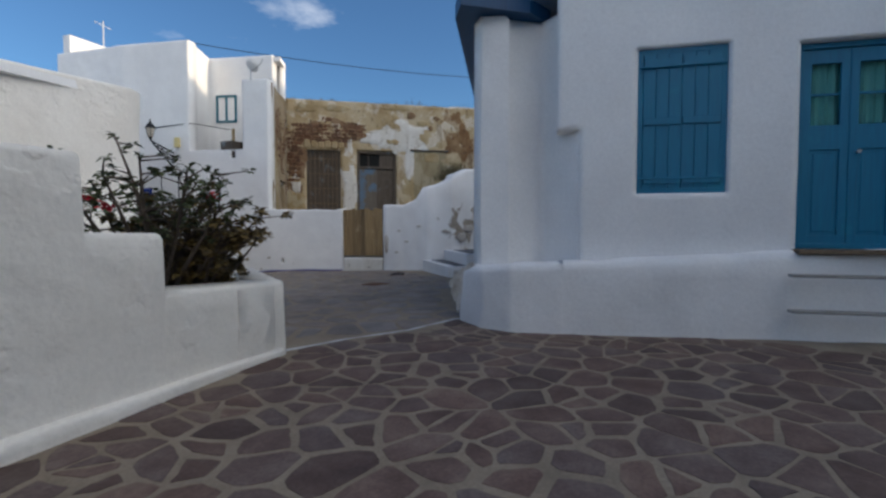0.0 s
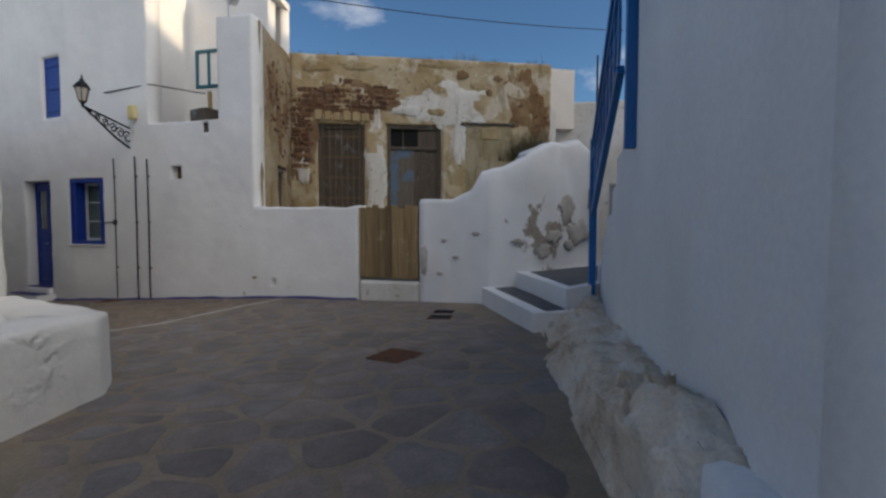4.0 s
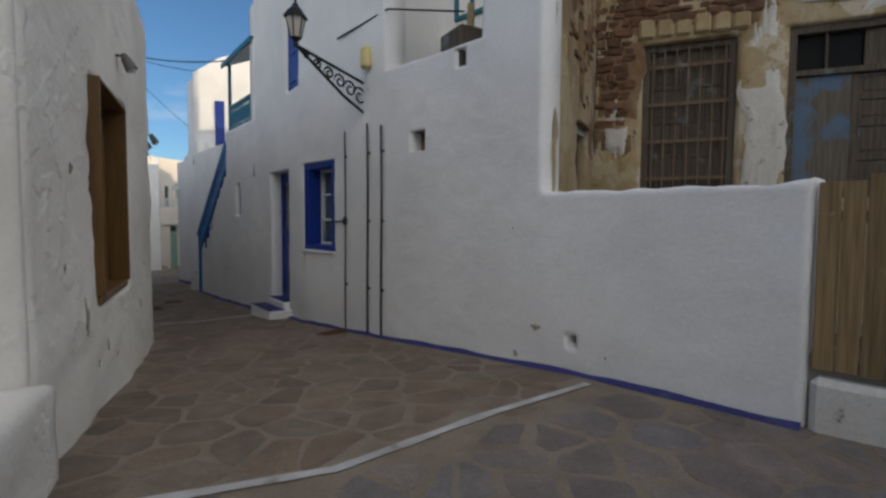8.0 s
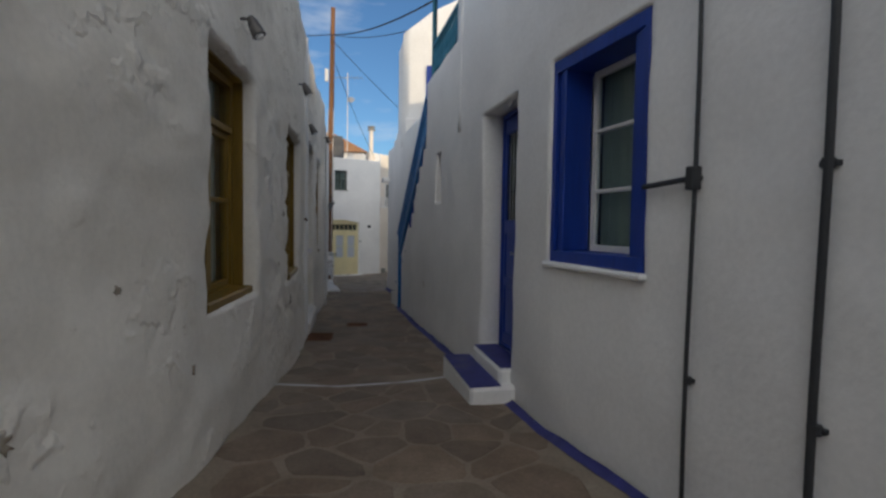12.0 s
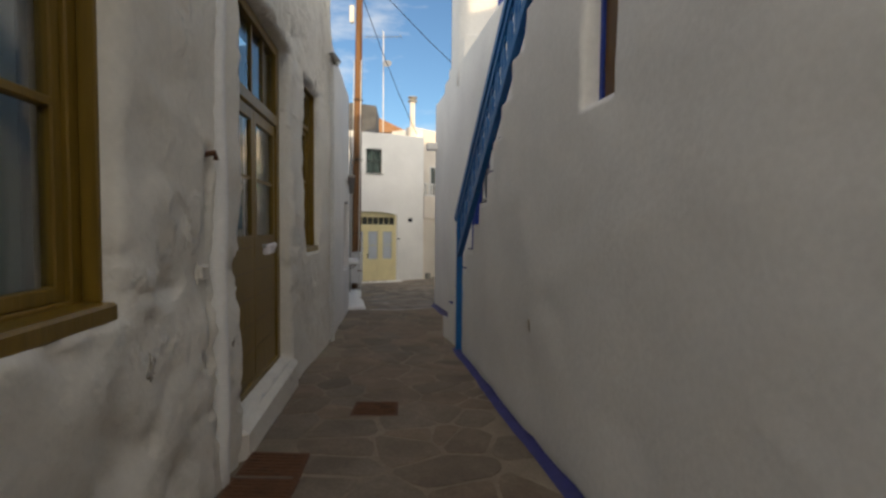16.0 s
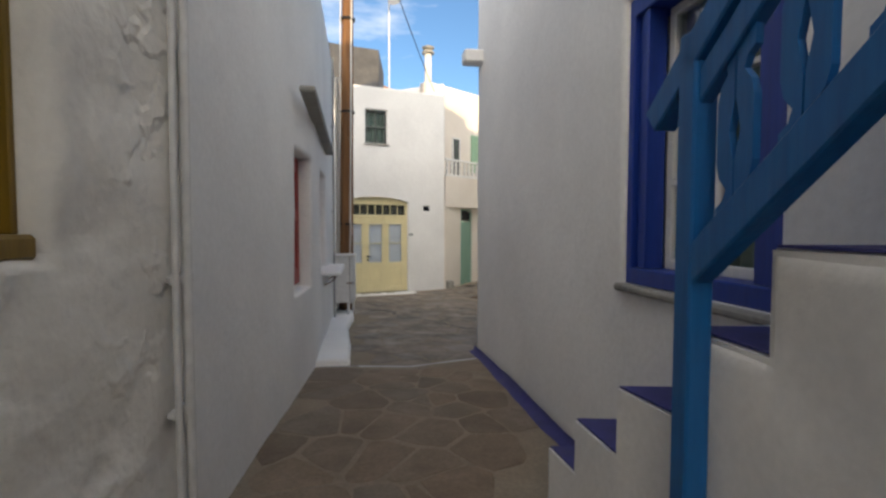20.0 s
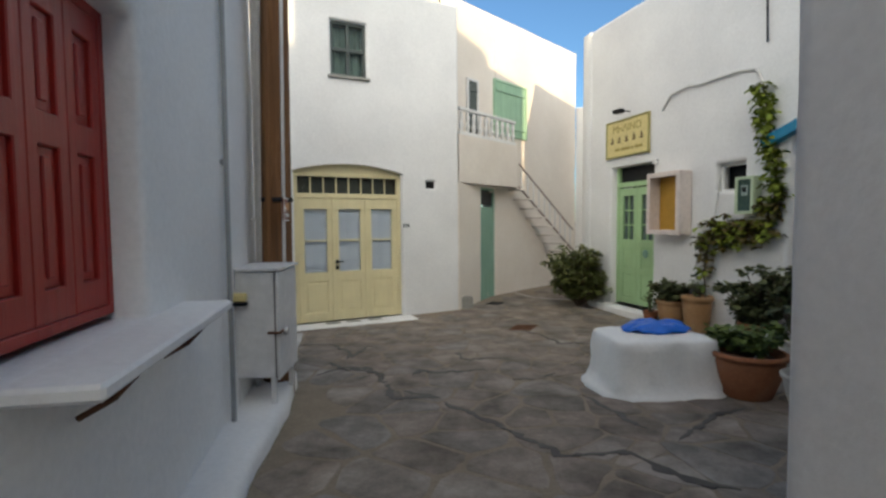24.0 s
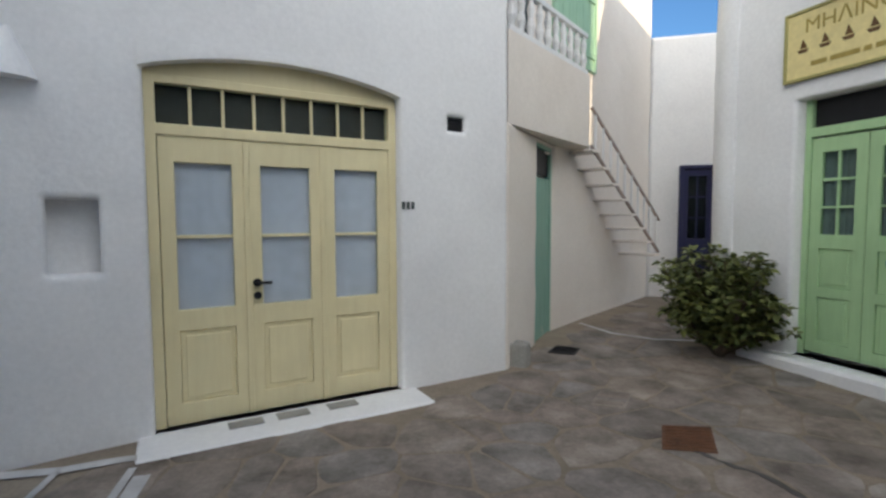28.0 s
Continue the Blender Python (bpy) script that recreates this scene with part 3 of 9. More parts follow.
# ---- house with sea-blue shutters ----
shut = thing("house", "white house with sea-blue shutters, door and eaves on a thick plinth", "house", (-1.0, -15.0, 0.4), "village houses")
ush = L_SHUT
win_sh = between(ush, -15.34, -16.27, 2.10, 3.76)
door_sh = between(ush, -16.95, -17.95, 1.47, 3.70)
wall("wall", L_SHUT, 0.2, 4.75, shut, WHITE, thick=0.3, holes=[win_sh, door_sh, (ush.length - 0.27, 99, -1, 2.87)], cell=0.2, rnd=0.04)
wall("wall", Line((-2.48, -14.72), (-2.26, -14.44), (-2.02, -14.10), (-2.55, -13.47)), 0.2, 4.42, shut, WHITE, thick=0.3, rnd=0.05, cell=0.12)
# side wall below the outer stair: its crest climbs towards the pier
part("stair_wall", top_mesh(Line((-2.55, -13.47), (3.55, -11.29)), 0.2, [(0, 4.4), (3.6, 4.4), (3.72, 3.42), (4.0, 3.33), (4.03, 3.12), (4.25, 3.08), (4.28, 2.76), (4.76, 2.71), (4.79, 2.41), (5.10, 2.37), (5.13, 2.07), (5.63, 2.03), (5.66, 1.80), (6.02, 1.76), (6.08, 1.40), (6.4, 1.35)], 0.35), WHITE, shut)
# treads of the corner house stair behind that wall
for k, (xa, xb, zt) in enumerate(((3.05, 2.76, 1.72), (2.76, 2.28, 1.98), (2.28, 1.94, 2.32), (1.94, 1.48, 2.66), (1.48, 1.24, 3.02), (1.24, 0.6, 3.28))):
    part("stair_tread", prism([(xa, -11.47 + 0.357 * (xa - 3.05) - 0.34), (xb, -11.47 + 0.357 * (xb - 3.05) - 0.34), (xb + 0.30, -12.35 + 0.357 * (xb - 3.05)), (xa + 0.30, -12.35 + 0.357 * (xa - 3.05))], zt - 0.4, zt), WHITE, shut)
wall("wall", Line((3.2, -19.0), (3.2, -12.4)), 0.2, 4.75, shut, WHITE, thick=0.3, cell=1.0)
wall("wall", Line((-1.6, -19.0), (3.2, -19.0)), 0.2, 4.75, shut, WHITE, thick=0.3, cell=1.0)
part("roof", prism([(-2.6, -14.2), (-1.65, -19.1), (3.3, -19.1), (3.3, -12.6), (1.0, -12.9)], 4.70, 4.9), WHITE, shut)

# ---- long white house along the lane ----
white = thing("house", "two-storey white house with deep blue openings and a blue outer stair", "house", (2.5, 1.0, 0.1), "village houses")
uw = L_W
w_door = between(uw, 1.64, 2.62, 0.30, 2.98)
w_win = between(uw, -0.20, 0.84, 1.42, 3.0)
w_shut = between(uw, 1.08, 1.75, 4.52, 5.98)
w_slit = between(uw, 4.86, 5.20, 2.09, 2.90)
w_holes = [w_door, w_win, w_shut, w_slit,
           (-1, uw.u_of(-4.22), 2.27, 99),
           (uw.u_of(-3.38), uw.u_of(-1.62), 4.18, 99),
           (uw.u_of(-4.22), uw.u_of(-3.38), 6.33, 99),
           (uw.u_of(3.65), uw.u_of(6.05), 4.33, 99),
           between(uw, -2.42, -2.16, 2.93, 3.20), between(uw, -3.12, -2.98, 3.92, 4.14), between(uw, -4.68, -4.58, 0.60, 0.74)]
# the stair's outer wall steps down towards the newel
for ya, yb, zt in ((6.05, 6.3, 3.15), (6.3, 6.65, 2.85), (6.65, 7.0, 2.56), (7.0, 7.35, 2.27), (7.35, 7.64, 1.97), (7.64, 8.0, 1.66), (8.0, 8.33, 1.41), (8.33, 8.74, 1.09), (8.74, 9.1, 0.81)):
    w_holes.append((uw.u_of(ya), uw.u_of(yb) + 0.01, zt, 99))
wall("wall", L_W, -0.7, 7.7, white, WHITE, thick=0.38, holes=w_holes, cell=0.10, lump=0.02, fine=0.002, rnd=0.035, ragged=(L_W.u_of(-1.62), 0.032))
TERR = Line((4.36, -3.00), (3.66, -0.72))
wall("wall", Line((4.36, -3.00), (3.66, -0.72), (2.40, -1.50)), 2.0, 7.7, white, WHITE, thick=0.3, cell=0.4)
# rear wall and rear roof, out of view, kept low to let sun past
wall("wall", Line((5.2, 4.1), (1.05, 3.65)), 3.0, 6.9, white, WHITE, thick=0.3, cell=0.4)
wall("wall", Line((5.2, 9.1), (5.2, -2.8)), 0.0, 7.7, white, WHITE, thick=0.3, cell=1.5)
part("roof", prism([(2.15, -1.6), (3.66, -0.70), (4.5, -3.2), (5.2, -2.8), (5.2, 2.0), (1.5, 1.8), (1.6, 1.0)], 7.5, 7.66), WHITE, white)
part("roof", prism([(5.2, 2.0), (5.2, 4.0), (1.1, 3.6), (1.5, 1.8)], 6.6, 6.75), WHITE, white)
# unseen block added on the roof to keep sun off the yellow-door house
part("parapet", prism([(1.25, 3.20), (3.40, 3.42), (3.40, 3.72), (1.20, 3.50)], 6.76, 8.35), WHITE, white)
part("terrace", prism([(2.75, -3.5), (2.2, -1.7), (3.8, -1.4), (5.2, -2.8), (3.2, -4.0)], 3.2, 3.4), CONCRETE, white)
part("landing", prism([(1.2, 3.7), (0.75, 6.05), (2.0, 6.3), (2.4, 3.8)], 3.2, 3.36), CONCRETE, white)

# ---- ruin ----
ruin = thing("house", "roofless ruined house with flaking ochre and white plaster over rubble", "house", (7.0, -5.5, 0.5), "village houses")
ur = L_RUIN
r_win = between(ur, -3.42, -4.38, 2.3, 4.60)
r_door = between(ur, -4.85, -6.01, 2.3, 4.62)
wall("wall", L_RUIN, 0.2, 6.42, ruin, RUIN_FRONT, thick=0.5, holes=[r_win, r_door], cell=0.2, lump=0.05, rnd=0.05)
us_ = L_RSIDE
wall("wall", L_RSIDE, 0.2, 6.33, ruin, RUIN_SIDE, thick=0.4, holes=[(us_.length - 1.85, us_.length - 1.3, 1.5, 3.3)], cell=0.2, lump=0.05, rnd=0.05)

# ---- left house along the lane ----
left = thing("house", "old whitewashed house with ochre-framed windows along the lane", "house", (-3.0, 2.0, 0.0), "village houses")
ul = L_LEFT
l_open = [between(ul, -3.40, -2.00, 1.22, 3.14), between(ul, 0.42, 1.53, 1.06, 2.96), between(ul, 2.94, 4.09, 1.02, 2.84), between(ul, 5.54, 7.22, 0.02, 3.14), between(ul, 7.88, 8.80, 1.06, 3.10)]
l_slot = between(ul, 4.93, 5.02, 0.55, 1.78)
l_stop = ul.u_of(9.62)
wall("wall", Line(*[(p.x, p.y) for p in (ul.at(l_stop)[0], *ul.p[2:])]), -0.6, 4.75, left, WHITE_OLD, thick=0.4, holes=[(a - l_stop, b - l_stop, c, d) for a, b, c, d in l_open + [l_slot]], cell=0.05, fine=0.008, lump=0.035, rnd=0.05, old=0.042)
wall("wall", Line((-1.42, -4.73), (-1.75, -4.95), (-5.2, -4.6), (-9.0, -6.0)), 0.0, 4.75, left, WHITE_OLD, thick=0.35, cell=0.4, lump=0.03)
wall("wall", Line((-4.6, -4.9), (-5.2, 10.0)), -0.6, 4.75, left, WHITE_OLD, thick=0.3, cell=2.0)
part("roof", prism([(-1.5, -4.8), (-1.1, -2.0), (-1.0, 0.0), (-1.2, 3.4), (-1.9, 9.6), (-5.2, 10.0), (-4.6, -4.9)], 4.5, 4.66), WHITE, left)

# ---- house with red shutters ----
redh = thing("house", "smooth white house with dark red shutters under a thin canopy slab", "house", (-4.0, 13.0, -0.4), "village houses")
u2 = L_LEFT2
r1 = between(u2, 11.85, 12.66, 0.50, 1.86)
r2 = between(u2, 13.62, 14.68, 0.54, 1.86)
wall("wall", L_LEFT2, -1.0, 4.2, redh, WHITE, thick=0.35, holes=[r1, r2], cell=0.25, lump=0.015, rnd=0.03)
wall("wall", Line((-8.0, 17.85), (-3.245, 17.30)), -1.0, 4.2, redh, WHITE, thick=0.3, cell=0.6)
wall("wall", Line((-5.2, 10.0), (-8.0, 17.85)), -1.0, 4.2, redh, WHITE, thick=0.3, cell=2)
part("roof", prism([(-1.95, 9.7), (-2.4, 12.9), (-3.3, 17.15), (-8.0, 17.7), (-5.3, 10.0)], 4.0, 4.15), WHITE, redh)

# ---- house beyond the stair ----
nexth = thing("house", "smooth white corner house with a deep blue window", "house", (1.5, 11.0, -0.4), "village houses")
u3 = L_H3
n_win = between(u3, 9.23, 10.24, 0.83, 2.38)
wall("wall", L_H3, -0.9, 4.75, nexth, WHITE, thick=0.35, holes=[n_win, (-1, u3.u_of(10.9), 4.35, 99), (u3.u_of(11.95), 99, 4.55, 99), (u3.u_of(12.25), 99, 4.40, 99), (u3.u_of(12.7), 99, 4.25, 99)], cell=0.25, lump=0.015, rnd=0.03)
wall("wall", Line((-0.42, 13.85), (1.2, 14.4), (4.5, 15.3)), -0.9, 4.25, nexth, WHITE, thick=0.3, cell=0.5)
wall("wall", Line((5.0, 8.9), (0.95, 7.7)), -0.9, 4.35, nexth, WHITE, thick=0.3, cell=0.4)
n_up = Line((4.9, 9.75), (0.10, 11.15))
n_door = (n_up.length - 1.02, n_up.length - 0.71, 4.42, 6.22)
part("wall", top_mesh(n_up, 3.9, [(0, 8.1), (n_up.length - 1.6, 8.03), (n_up.length - 0.85, 7.76), (n_up.length, 7.2)], 0.3), WHITE, nexth)
wall("wall", Line((0.10, 11.15), (0.0, 11.95)), 4.0, 7.05, nexth, WHITE, thick=0.3, cell=0.3)
wall("wall", Line((5.0, 12.8), (0.0, 11.95)), 3.8, 7.05, nexth, WHITE, thick=0.3, cell=0.6)
part("terrace", prism([(1.1, 7.9), (0.4, 10.3), (0.25, 11.1), (4.9, 9.75), (5.0, 8.95)], 3.96, 4.10), WHITE, nexth)
wall("wall", Line((5.0, 15.3), (5.0, 8.0)), -0.9, 4.25, nexth, WHITE, thick=0.3, cell=2)
part("roof", prism([(0.0, 11.9), (-0.35, 13.75), (4.5, 15.2), (5.0, 12.7)], 4.0, 4.12), WHITE, nexth)
part("roof", prism([(0.2, 11.2), (0.1, 11.85), (4.95, 12.6), (4.9, 9.85)], 6.80, 6.92), WHITE, nexth)

# ---- house with the pale yellow door ----
yel = thing("house", "white house with pale yellow three-leaf door and upper window", "house", (-3.0, 22.0, -0.7), "village houses")
uy = L_YEL
y_door = (uy.u_of(21.25), uy.u_of(20.40), -0.72, 1.97)
y_win = (uy.u_of(20.97), uy.u_of(20.69), 3.42, 4.33)
y_vent = (uy.u_of(21.55), uy.u_of(21.47), 1.58, 1.71)
y_niche = (uy.u_of(20.25), uy.u_of(20.09), 0.43, 0.92)
wall("wall", L_YEL, -1.0, 4.95, yel, WHITE, thick=0.4, holes=[y_door, y_win, y_niche, y_vent], cell=0.25, lump=0.015, rnd=0.025)
wall("wall", Line((-1.2, 27.0), (-8.0, 24.0)), -1.0, 4.95, yel, WHITE, thick=0.3, cell=2)
part("roof", prism([(-1.3, 21.9), (-4.6, 20.1), (-8.0, 22.4), (-8.0, 24.0), (-1.2, 27.0)], 4.75, 4.9), WHITE, yel)

# ---- house with the balcony, at the back of the little square ----
backh = thing("house", "cream house with a white balcony, green shutters and a stone stair", "house", (0.5, 25.0, -0.7), "village houses")
L_LOW = Line((-0.37, 23.31), (-0.70, 22.72), (-1.20, 21.78))
b_door = (max(0.03, L_LOW.u_of(23.30)), L_LOW.u_of(22.67), -0.75, 1.68)
wall("wall", Line((2.0, 25.8), (-0.37, 23.31)), -1.0, 5.4, backh, CREAM, thick=0.35, cell=0.3, lump=0.015, rnd=0.025)
wall("wall", Line((-0.37, 23.31), (-1.7, 21.91)), 1.6, 5.4, backh, CREAM, thick=0.35, cell=0.3, lump=0.0, rnd=0.025)
wall("wall", L_LOW, -1.0, 1.72, backh, CREAM, thick=0.30, holes=[b_door], cell=0.3, lump=0.015, rnd=0.02)
wall("wall", Line((4.2, 25.2), (2.0, 25.8)), -1.0, 4.0, backh, WHITE, thick=0.3, cell=0.4)
part("balcony_block", prism([(-1.19, 21.84), (0.12, 23.40), (0.13, 23.86), (-1.35, 22.30)], 1.72, 2.63), CREAM, backh)

# ---- shop with the green door ----
shop = thing("house", "white shop front with light green double door and sign", "house", (3.5, 21.0, -0.7), "village houses")
uo = L_SHOP
s_door = between(uo, 20.80, 21.84, -0.60, 1.95)
s_win = between(uo, 19.18, 19.62, 1.36, 1.76)
wall("wall", L_SHOP, -1.0, 4.7, shop, WHITE, thick=0.35, holes=[s_door, s_win, (-0.1, uo.u_of(18.60), -1.1, 1.99)], cell=0.25, lump=0.02, rnd=0.03)
wall("wall", Line((1.38, 22.76), (5.0, 23.6)), -1.0, 4.7, shop, WHITE, thick=0.3, cell=0.5)
wall("wall", Line((6.5, 16.5), (4.2, 16.2), (3.62, 17.2), (3.095, 18.72)), -1.0, 3.2, shop, WHITE, thick=0.3, cell=0.5)
part("roof", prism([(3.32, 17.2), (2.05, 20.9), (1.45, 22.72), (5.0, 23.5), (6.5, 16.6)], 4.45, 4.6), WHITE, shop)

# ---- planter wall and low block at the start ----
planter = lone("planter_wall", top_mesh(Line((-4.82, -12.12), (-6.03, -12.18), (-6.05, -12.19), (-6.60, -12.21), (-6.62, -12.22), (-7.1, -12.23), (-9.5, -12.3)), 0.0, [(0, 1.16), (1.20, 1.2), (1.22, 1.66), (1.78, 1.67), (1.80, 2.2), (5, 2.25)], 0.45), WHITE_OLD, "low stepped planter wall of lumpy white plaster", "planter", kind="structure")

# ---- plinth under the shuttered house ----
part("plinth", top_mesh(Line((-1.55, -19.0), (-2.30, -16.6), (-2.62, -15.5), (-2.90, -14.6), (-3.02, -14.0), (-2.90, -13.6), (-2.60, -13.22), (-2.05, -13.02), (-1.3, -12.9)), 0.1, [(0, 1.49), (2.0, 1.47), (3.6, 1.36), (4.6, 1.29), (5.4, 1.26), (5.9, 1.22), (6.5, 1.05), (7.4, 0.9)], 0.5, rnd=0.10, lump=0.045, cell=0.12), WHITE, shut)
part("plinth_core", prism([(-2.45, -15.5), (-2.78, -14.6), (-2.90, -14.0), (-2.78, -13.66), (-2.5, -13.36), (-2.1, -13.3), (-2.1, -15.5)], 0.1, 1.215), WHITE, shut)

# ---- houses that close the place behind the camera and beyond the view ----
def closing_house(x0, x1, y0, y1, h, label):
    h_ob = thing("house", label, "house", ((x0 + x1) / 2, (y0 + y1) / 2, 0.2), "village houses")
    part("wall", prism([(x0, y0), (x1, y0), (x1, y1), (x0, y1)], -1.0, h - 0.3), WHITE, h_ob)
    part("parapet", prism([(x0 - 0.05, y0 - 0.05), (x1 + 0.05, y0 - 0.05), (x1 + 0.05, y1 + 0.05), (x0 - 0.05, y1 + 0.05)], h - 0.3, h), WHITE, h_ob)


# added out of view, its height set to block the low sun
closing_house(-30.0, 24.0, -42.0, -30.0, 14.2, "tall plain white block added unseen to shade the lower yard")
closing_house(4.9, 15.0, -20.0, -14.6, 7.0, "plain white house above the stepped lane")
closing_house(-20.0, -13.0, -20.0, -7.0, 6.0, "plain white house beside the lower yard")
closing_house(8.0, 15.0, 0.5, 9.0, 5.5, "plain white house behind the lane")
closing_house(6.0, 12.0, 10.0, 15.5, 4.5, "plain white house behind the corner house")
closing_house(-12.0, -6.0, -4.0, 9.0, 4.2, "plain white house behind the ochre windows")
closing_house(4.5, 9.0, 25.5, 31.0, 4.2, "plain white house beyond the navy door")

# ---- openings ----
def lattice(xs, zs, solid, y0, y1, m, bevel=0.006):
    """One joined mesh of the solid cells of a grid in local x and z, with softened edges."""
    bm = bmesh.new()
    vs = {}
    def v(i, j, y):
        if (i, j, y) not in vs:
            vs[i, j, y] = bm.verts.new(m @ Vector((xs[i], y, zs[j])))
        return vs[i, j, y]
    nx, nz = len(xs) - 1, len(zs) - 1
    full = lambda i, j: 0 <= i < nx and 0 <= j < nz and solid(i, j)
    for i in range(nx):
        for j in range(nz):
            if not full(i, j):
                continue
            bm.faces.new((v(i, j, y0), v(i + 1, j, y0), v(i + 1, j + 1, y0), v(i, j + 1, y0)))
            bm.faces.new((v(i, j, y1), v(i, j + 1, y1), v(i + 1, j + 1, y1), v(i + 1, j, y1)))
            for di, dj, p, q in ((-1, 0, (i, j), (i, j + 1)), (1, 0, (i + 1, j), (i + 1, j + 1)), (0, -1, (i, j), (i + 1, j)), (0, 1, (i, j + 1), (i + 1, j + 1))):
                if not full(i + di, j + dj):
                    bm.faces.new((v(*p, y0), v(*q, y0), v(*q, y1), v(*p, y1)))
    bmesh.ops.recalc_face_normals(bm, faces=bm.faces)
    if bevel:
        edges = [e for e in bm.edges if len(e.link_faces) == 2 and e.calc_face_angle(0) > 0.5]
        bmesh.ops.bevel(bm, geom=edges, offset=bevel, segments=1, affect="EDGES", clamp_overlap=True)
    return bm


def bar_frame(w, h, t, y0, y1, m, cols=(), rows=(), bar=0.03, bevel=0.005):
    """A frame with glazing bars in local x and z; cols and rows are bar centres."""
    xs, zs = [0, t], [0, t]
    for c in cols:
        xs += [c - bar / 2, c + bar / 2]
    for r in rows:
        zs += [r - bar / 2, r + bar / 2]
    xs, zs = xs + [w - t, w], zs + [h - t, h]
    return lattice(xs, zs, lambda i, j: i % 2 == 0 or j % 2 == 0, y0, y1, m, bevel)


def singles(name, items, material, parent, m=None, bevel=0.003):
    """Equal pieces, each a part of its own."""
    for lo, hi in items:
        part(name, boxes((lo, hi), m=m, bevel=bevel), material, parent)


def folds(w, h, m, n=9, depth=0.02):
    """A hanging cloth with soft folds."""
    bm = bmesh.new()
    cols = n * 4
    grid = [[bm.verts.new(m @ Vector((w * i / cols, depth * math.sin(i * math.pi / 2 + 0.4 * math.sin(i)), h * j / 4))) for j in range(5)] for i in range(cols + 1)]
    for i in range(cols):
        for j in range(4):
            bm.faces.new((grid[i][j], grid[i + 1][j], grid[i + 1][j + 1], grid[i][j + 1]))
    return bm


def pane(parent, w, h, m, name="pane"):
    ob = part(name, boxes(((0, -0.003, 0), (w, 0.003, h)), m=m, bevel=0), GLASS, parent)
    ob.visible_shadow = False
    return ob


def tall_window(line, hole, parent, material, inset=0.16, transom=0.0, sill=0.06, curtain=CLOTH_DIM, name="window", label="", lining=1.0):
    """Two-leaf window with a bar in each leaf, an outer frame, a sloping sill and a curtain."""
    a, b, z0, z1 = hole
    w, h = b - a, z1 - z0
    m = line.matrix(a, z0, inset)
    f = 0.075
    win = part(name, bar_frame(w, h, f, 0.0, 0.10, m), material, parent, label)
    edge = (-inset + 0.006) * lining
    for lo, hi in (((0.0, edge, sill), (0.022, -0.002, h)), ((w - 0.022, edge, sill), (w, -0.002, h)), ((0.022, edge, h - 0.022), (w - 0.022, -0.002, h))):
        part("reveal_board", boxes((lo, hi), m=m, bevel=0.004), material, win)
    part("sill", boxes(((0.0, -inset + 0.03, -0.015), (w, 0.02, sill)), m=m, bevel=0.012), material, win)
    top = h - f - transom
    n = 2
    lw = (w - 2 * f) / n
    for k in range(n):
        ml = m @ Matrix.Translation((f + k * lw, 0.02, f))
        lh = top - f
        leaf = part("sash", bar_frame(lw, lh, 0.055, 0.0, 0.05, ml, rows=(lh * 0.56,), bar=0.035), material, win)
        pane(win, lw - 0.08, lh - 0.08, ml @ Matrix.Translation((0.04, 0.025, 0.04)))
    if transom:
        part("transom_bar", boxes(((f, -0.015, top), (w - f, 0.10, top + 0.06)), m=m), material, win)
        part("transom_bar", boxes(((w / 2 - 0.02, 0.02, top + 0.06), (w / 2 + 0.02, 0.06, h - f)), m=m), material, win)
        pane(win, w - 2 * f, transom - 0.06, m @ Matrix.Translation((f, 0.045, top + 0.06)))
    if curtain:
        part("curtain", folds(w - 0.1, h - 0.1, m @ Matrix.Translation((0.05, 0.14, 0.05))), curtain, win)
    # black sheet in place of the shade inside the room
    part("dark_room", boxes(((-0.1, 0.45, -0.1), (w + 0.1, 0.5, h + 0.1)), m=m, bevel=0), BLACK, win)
    return win


def panel_leaf(parent, w, h, m, material, glazed=(), panels=(), cols=1, rows=2, t=0.045, stile=0.085, name="leaf"):
    """A joinery leaf: glazed and panelled fields given as (z0, z1)."""
    fields = sorted([(*g, True) for g in glazed] + [(*p, False) for p in panels])
    edges = [0.0] + [v for z0, z1, _ in fields for v in (z0, z1)] + [h]
    leaf = part(name, lattice([0, stile, w - stile, w], edges, lambda i, j: i != 1 or j % 2 == 0, 0, t, m, 0.005), material, parent)
    for z0, z1, is_glass in fields:
        if is_glass:
            bars = [((stile + (w - 2 * stile) * (i + 1) / cols - 0.012, 0.006, z0), (stile + (w - 2 * stile) * (i + 1) / cols + 0.012, t - 0.006, z1)) for i in range(cols - 1)]
            bars += [((stile, 0.009, z0 + (z1 - z0) * (i + 1) / rows - 0.012), (w - stile, t - 0.009, z0 + (z1 - z0) * (i + 1) / rows + 0.012)) for i in range(rows - 1)]
            if bars:
                singles("glazing_bar", bars, material, leaf, m)
            pane(leaf, w - 2 * stile, z1 - z0, m @ Matrix.Translation((stile, t / 2, z0)))
        else:
            part("panel", boxes(((stile, 0.016, z0), (w - stile, t - 0.016, z1)), ((stile + 0.035, 0.007, z0 + 0.035), (w - stile - 0.035, t - 0.007, z1 - 0.035)), m=m, bevel=0.006), material, leaf)
    return leaf


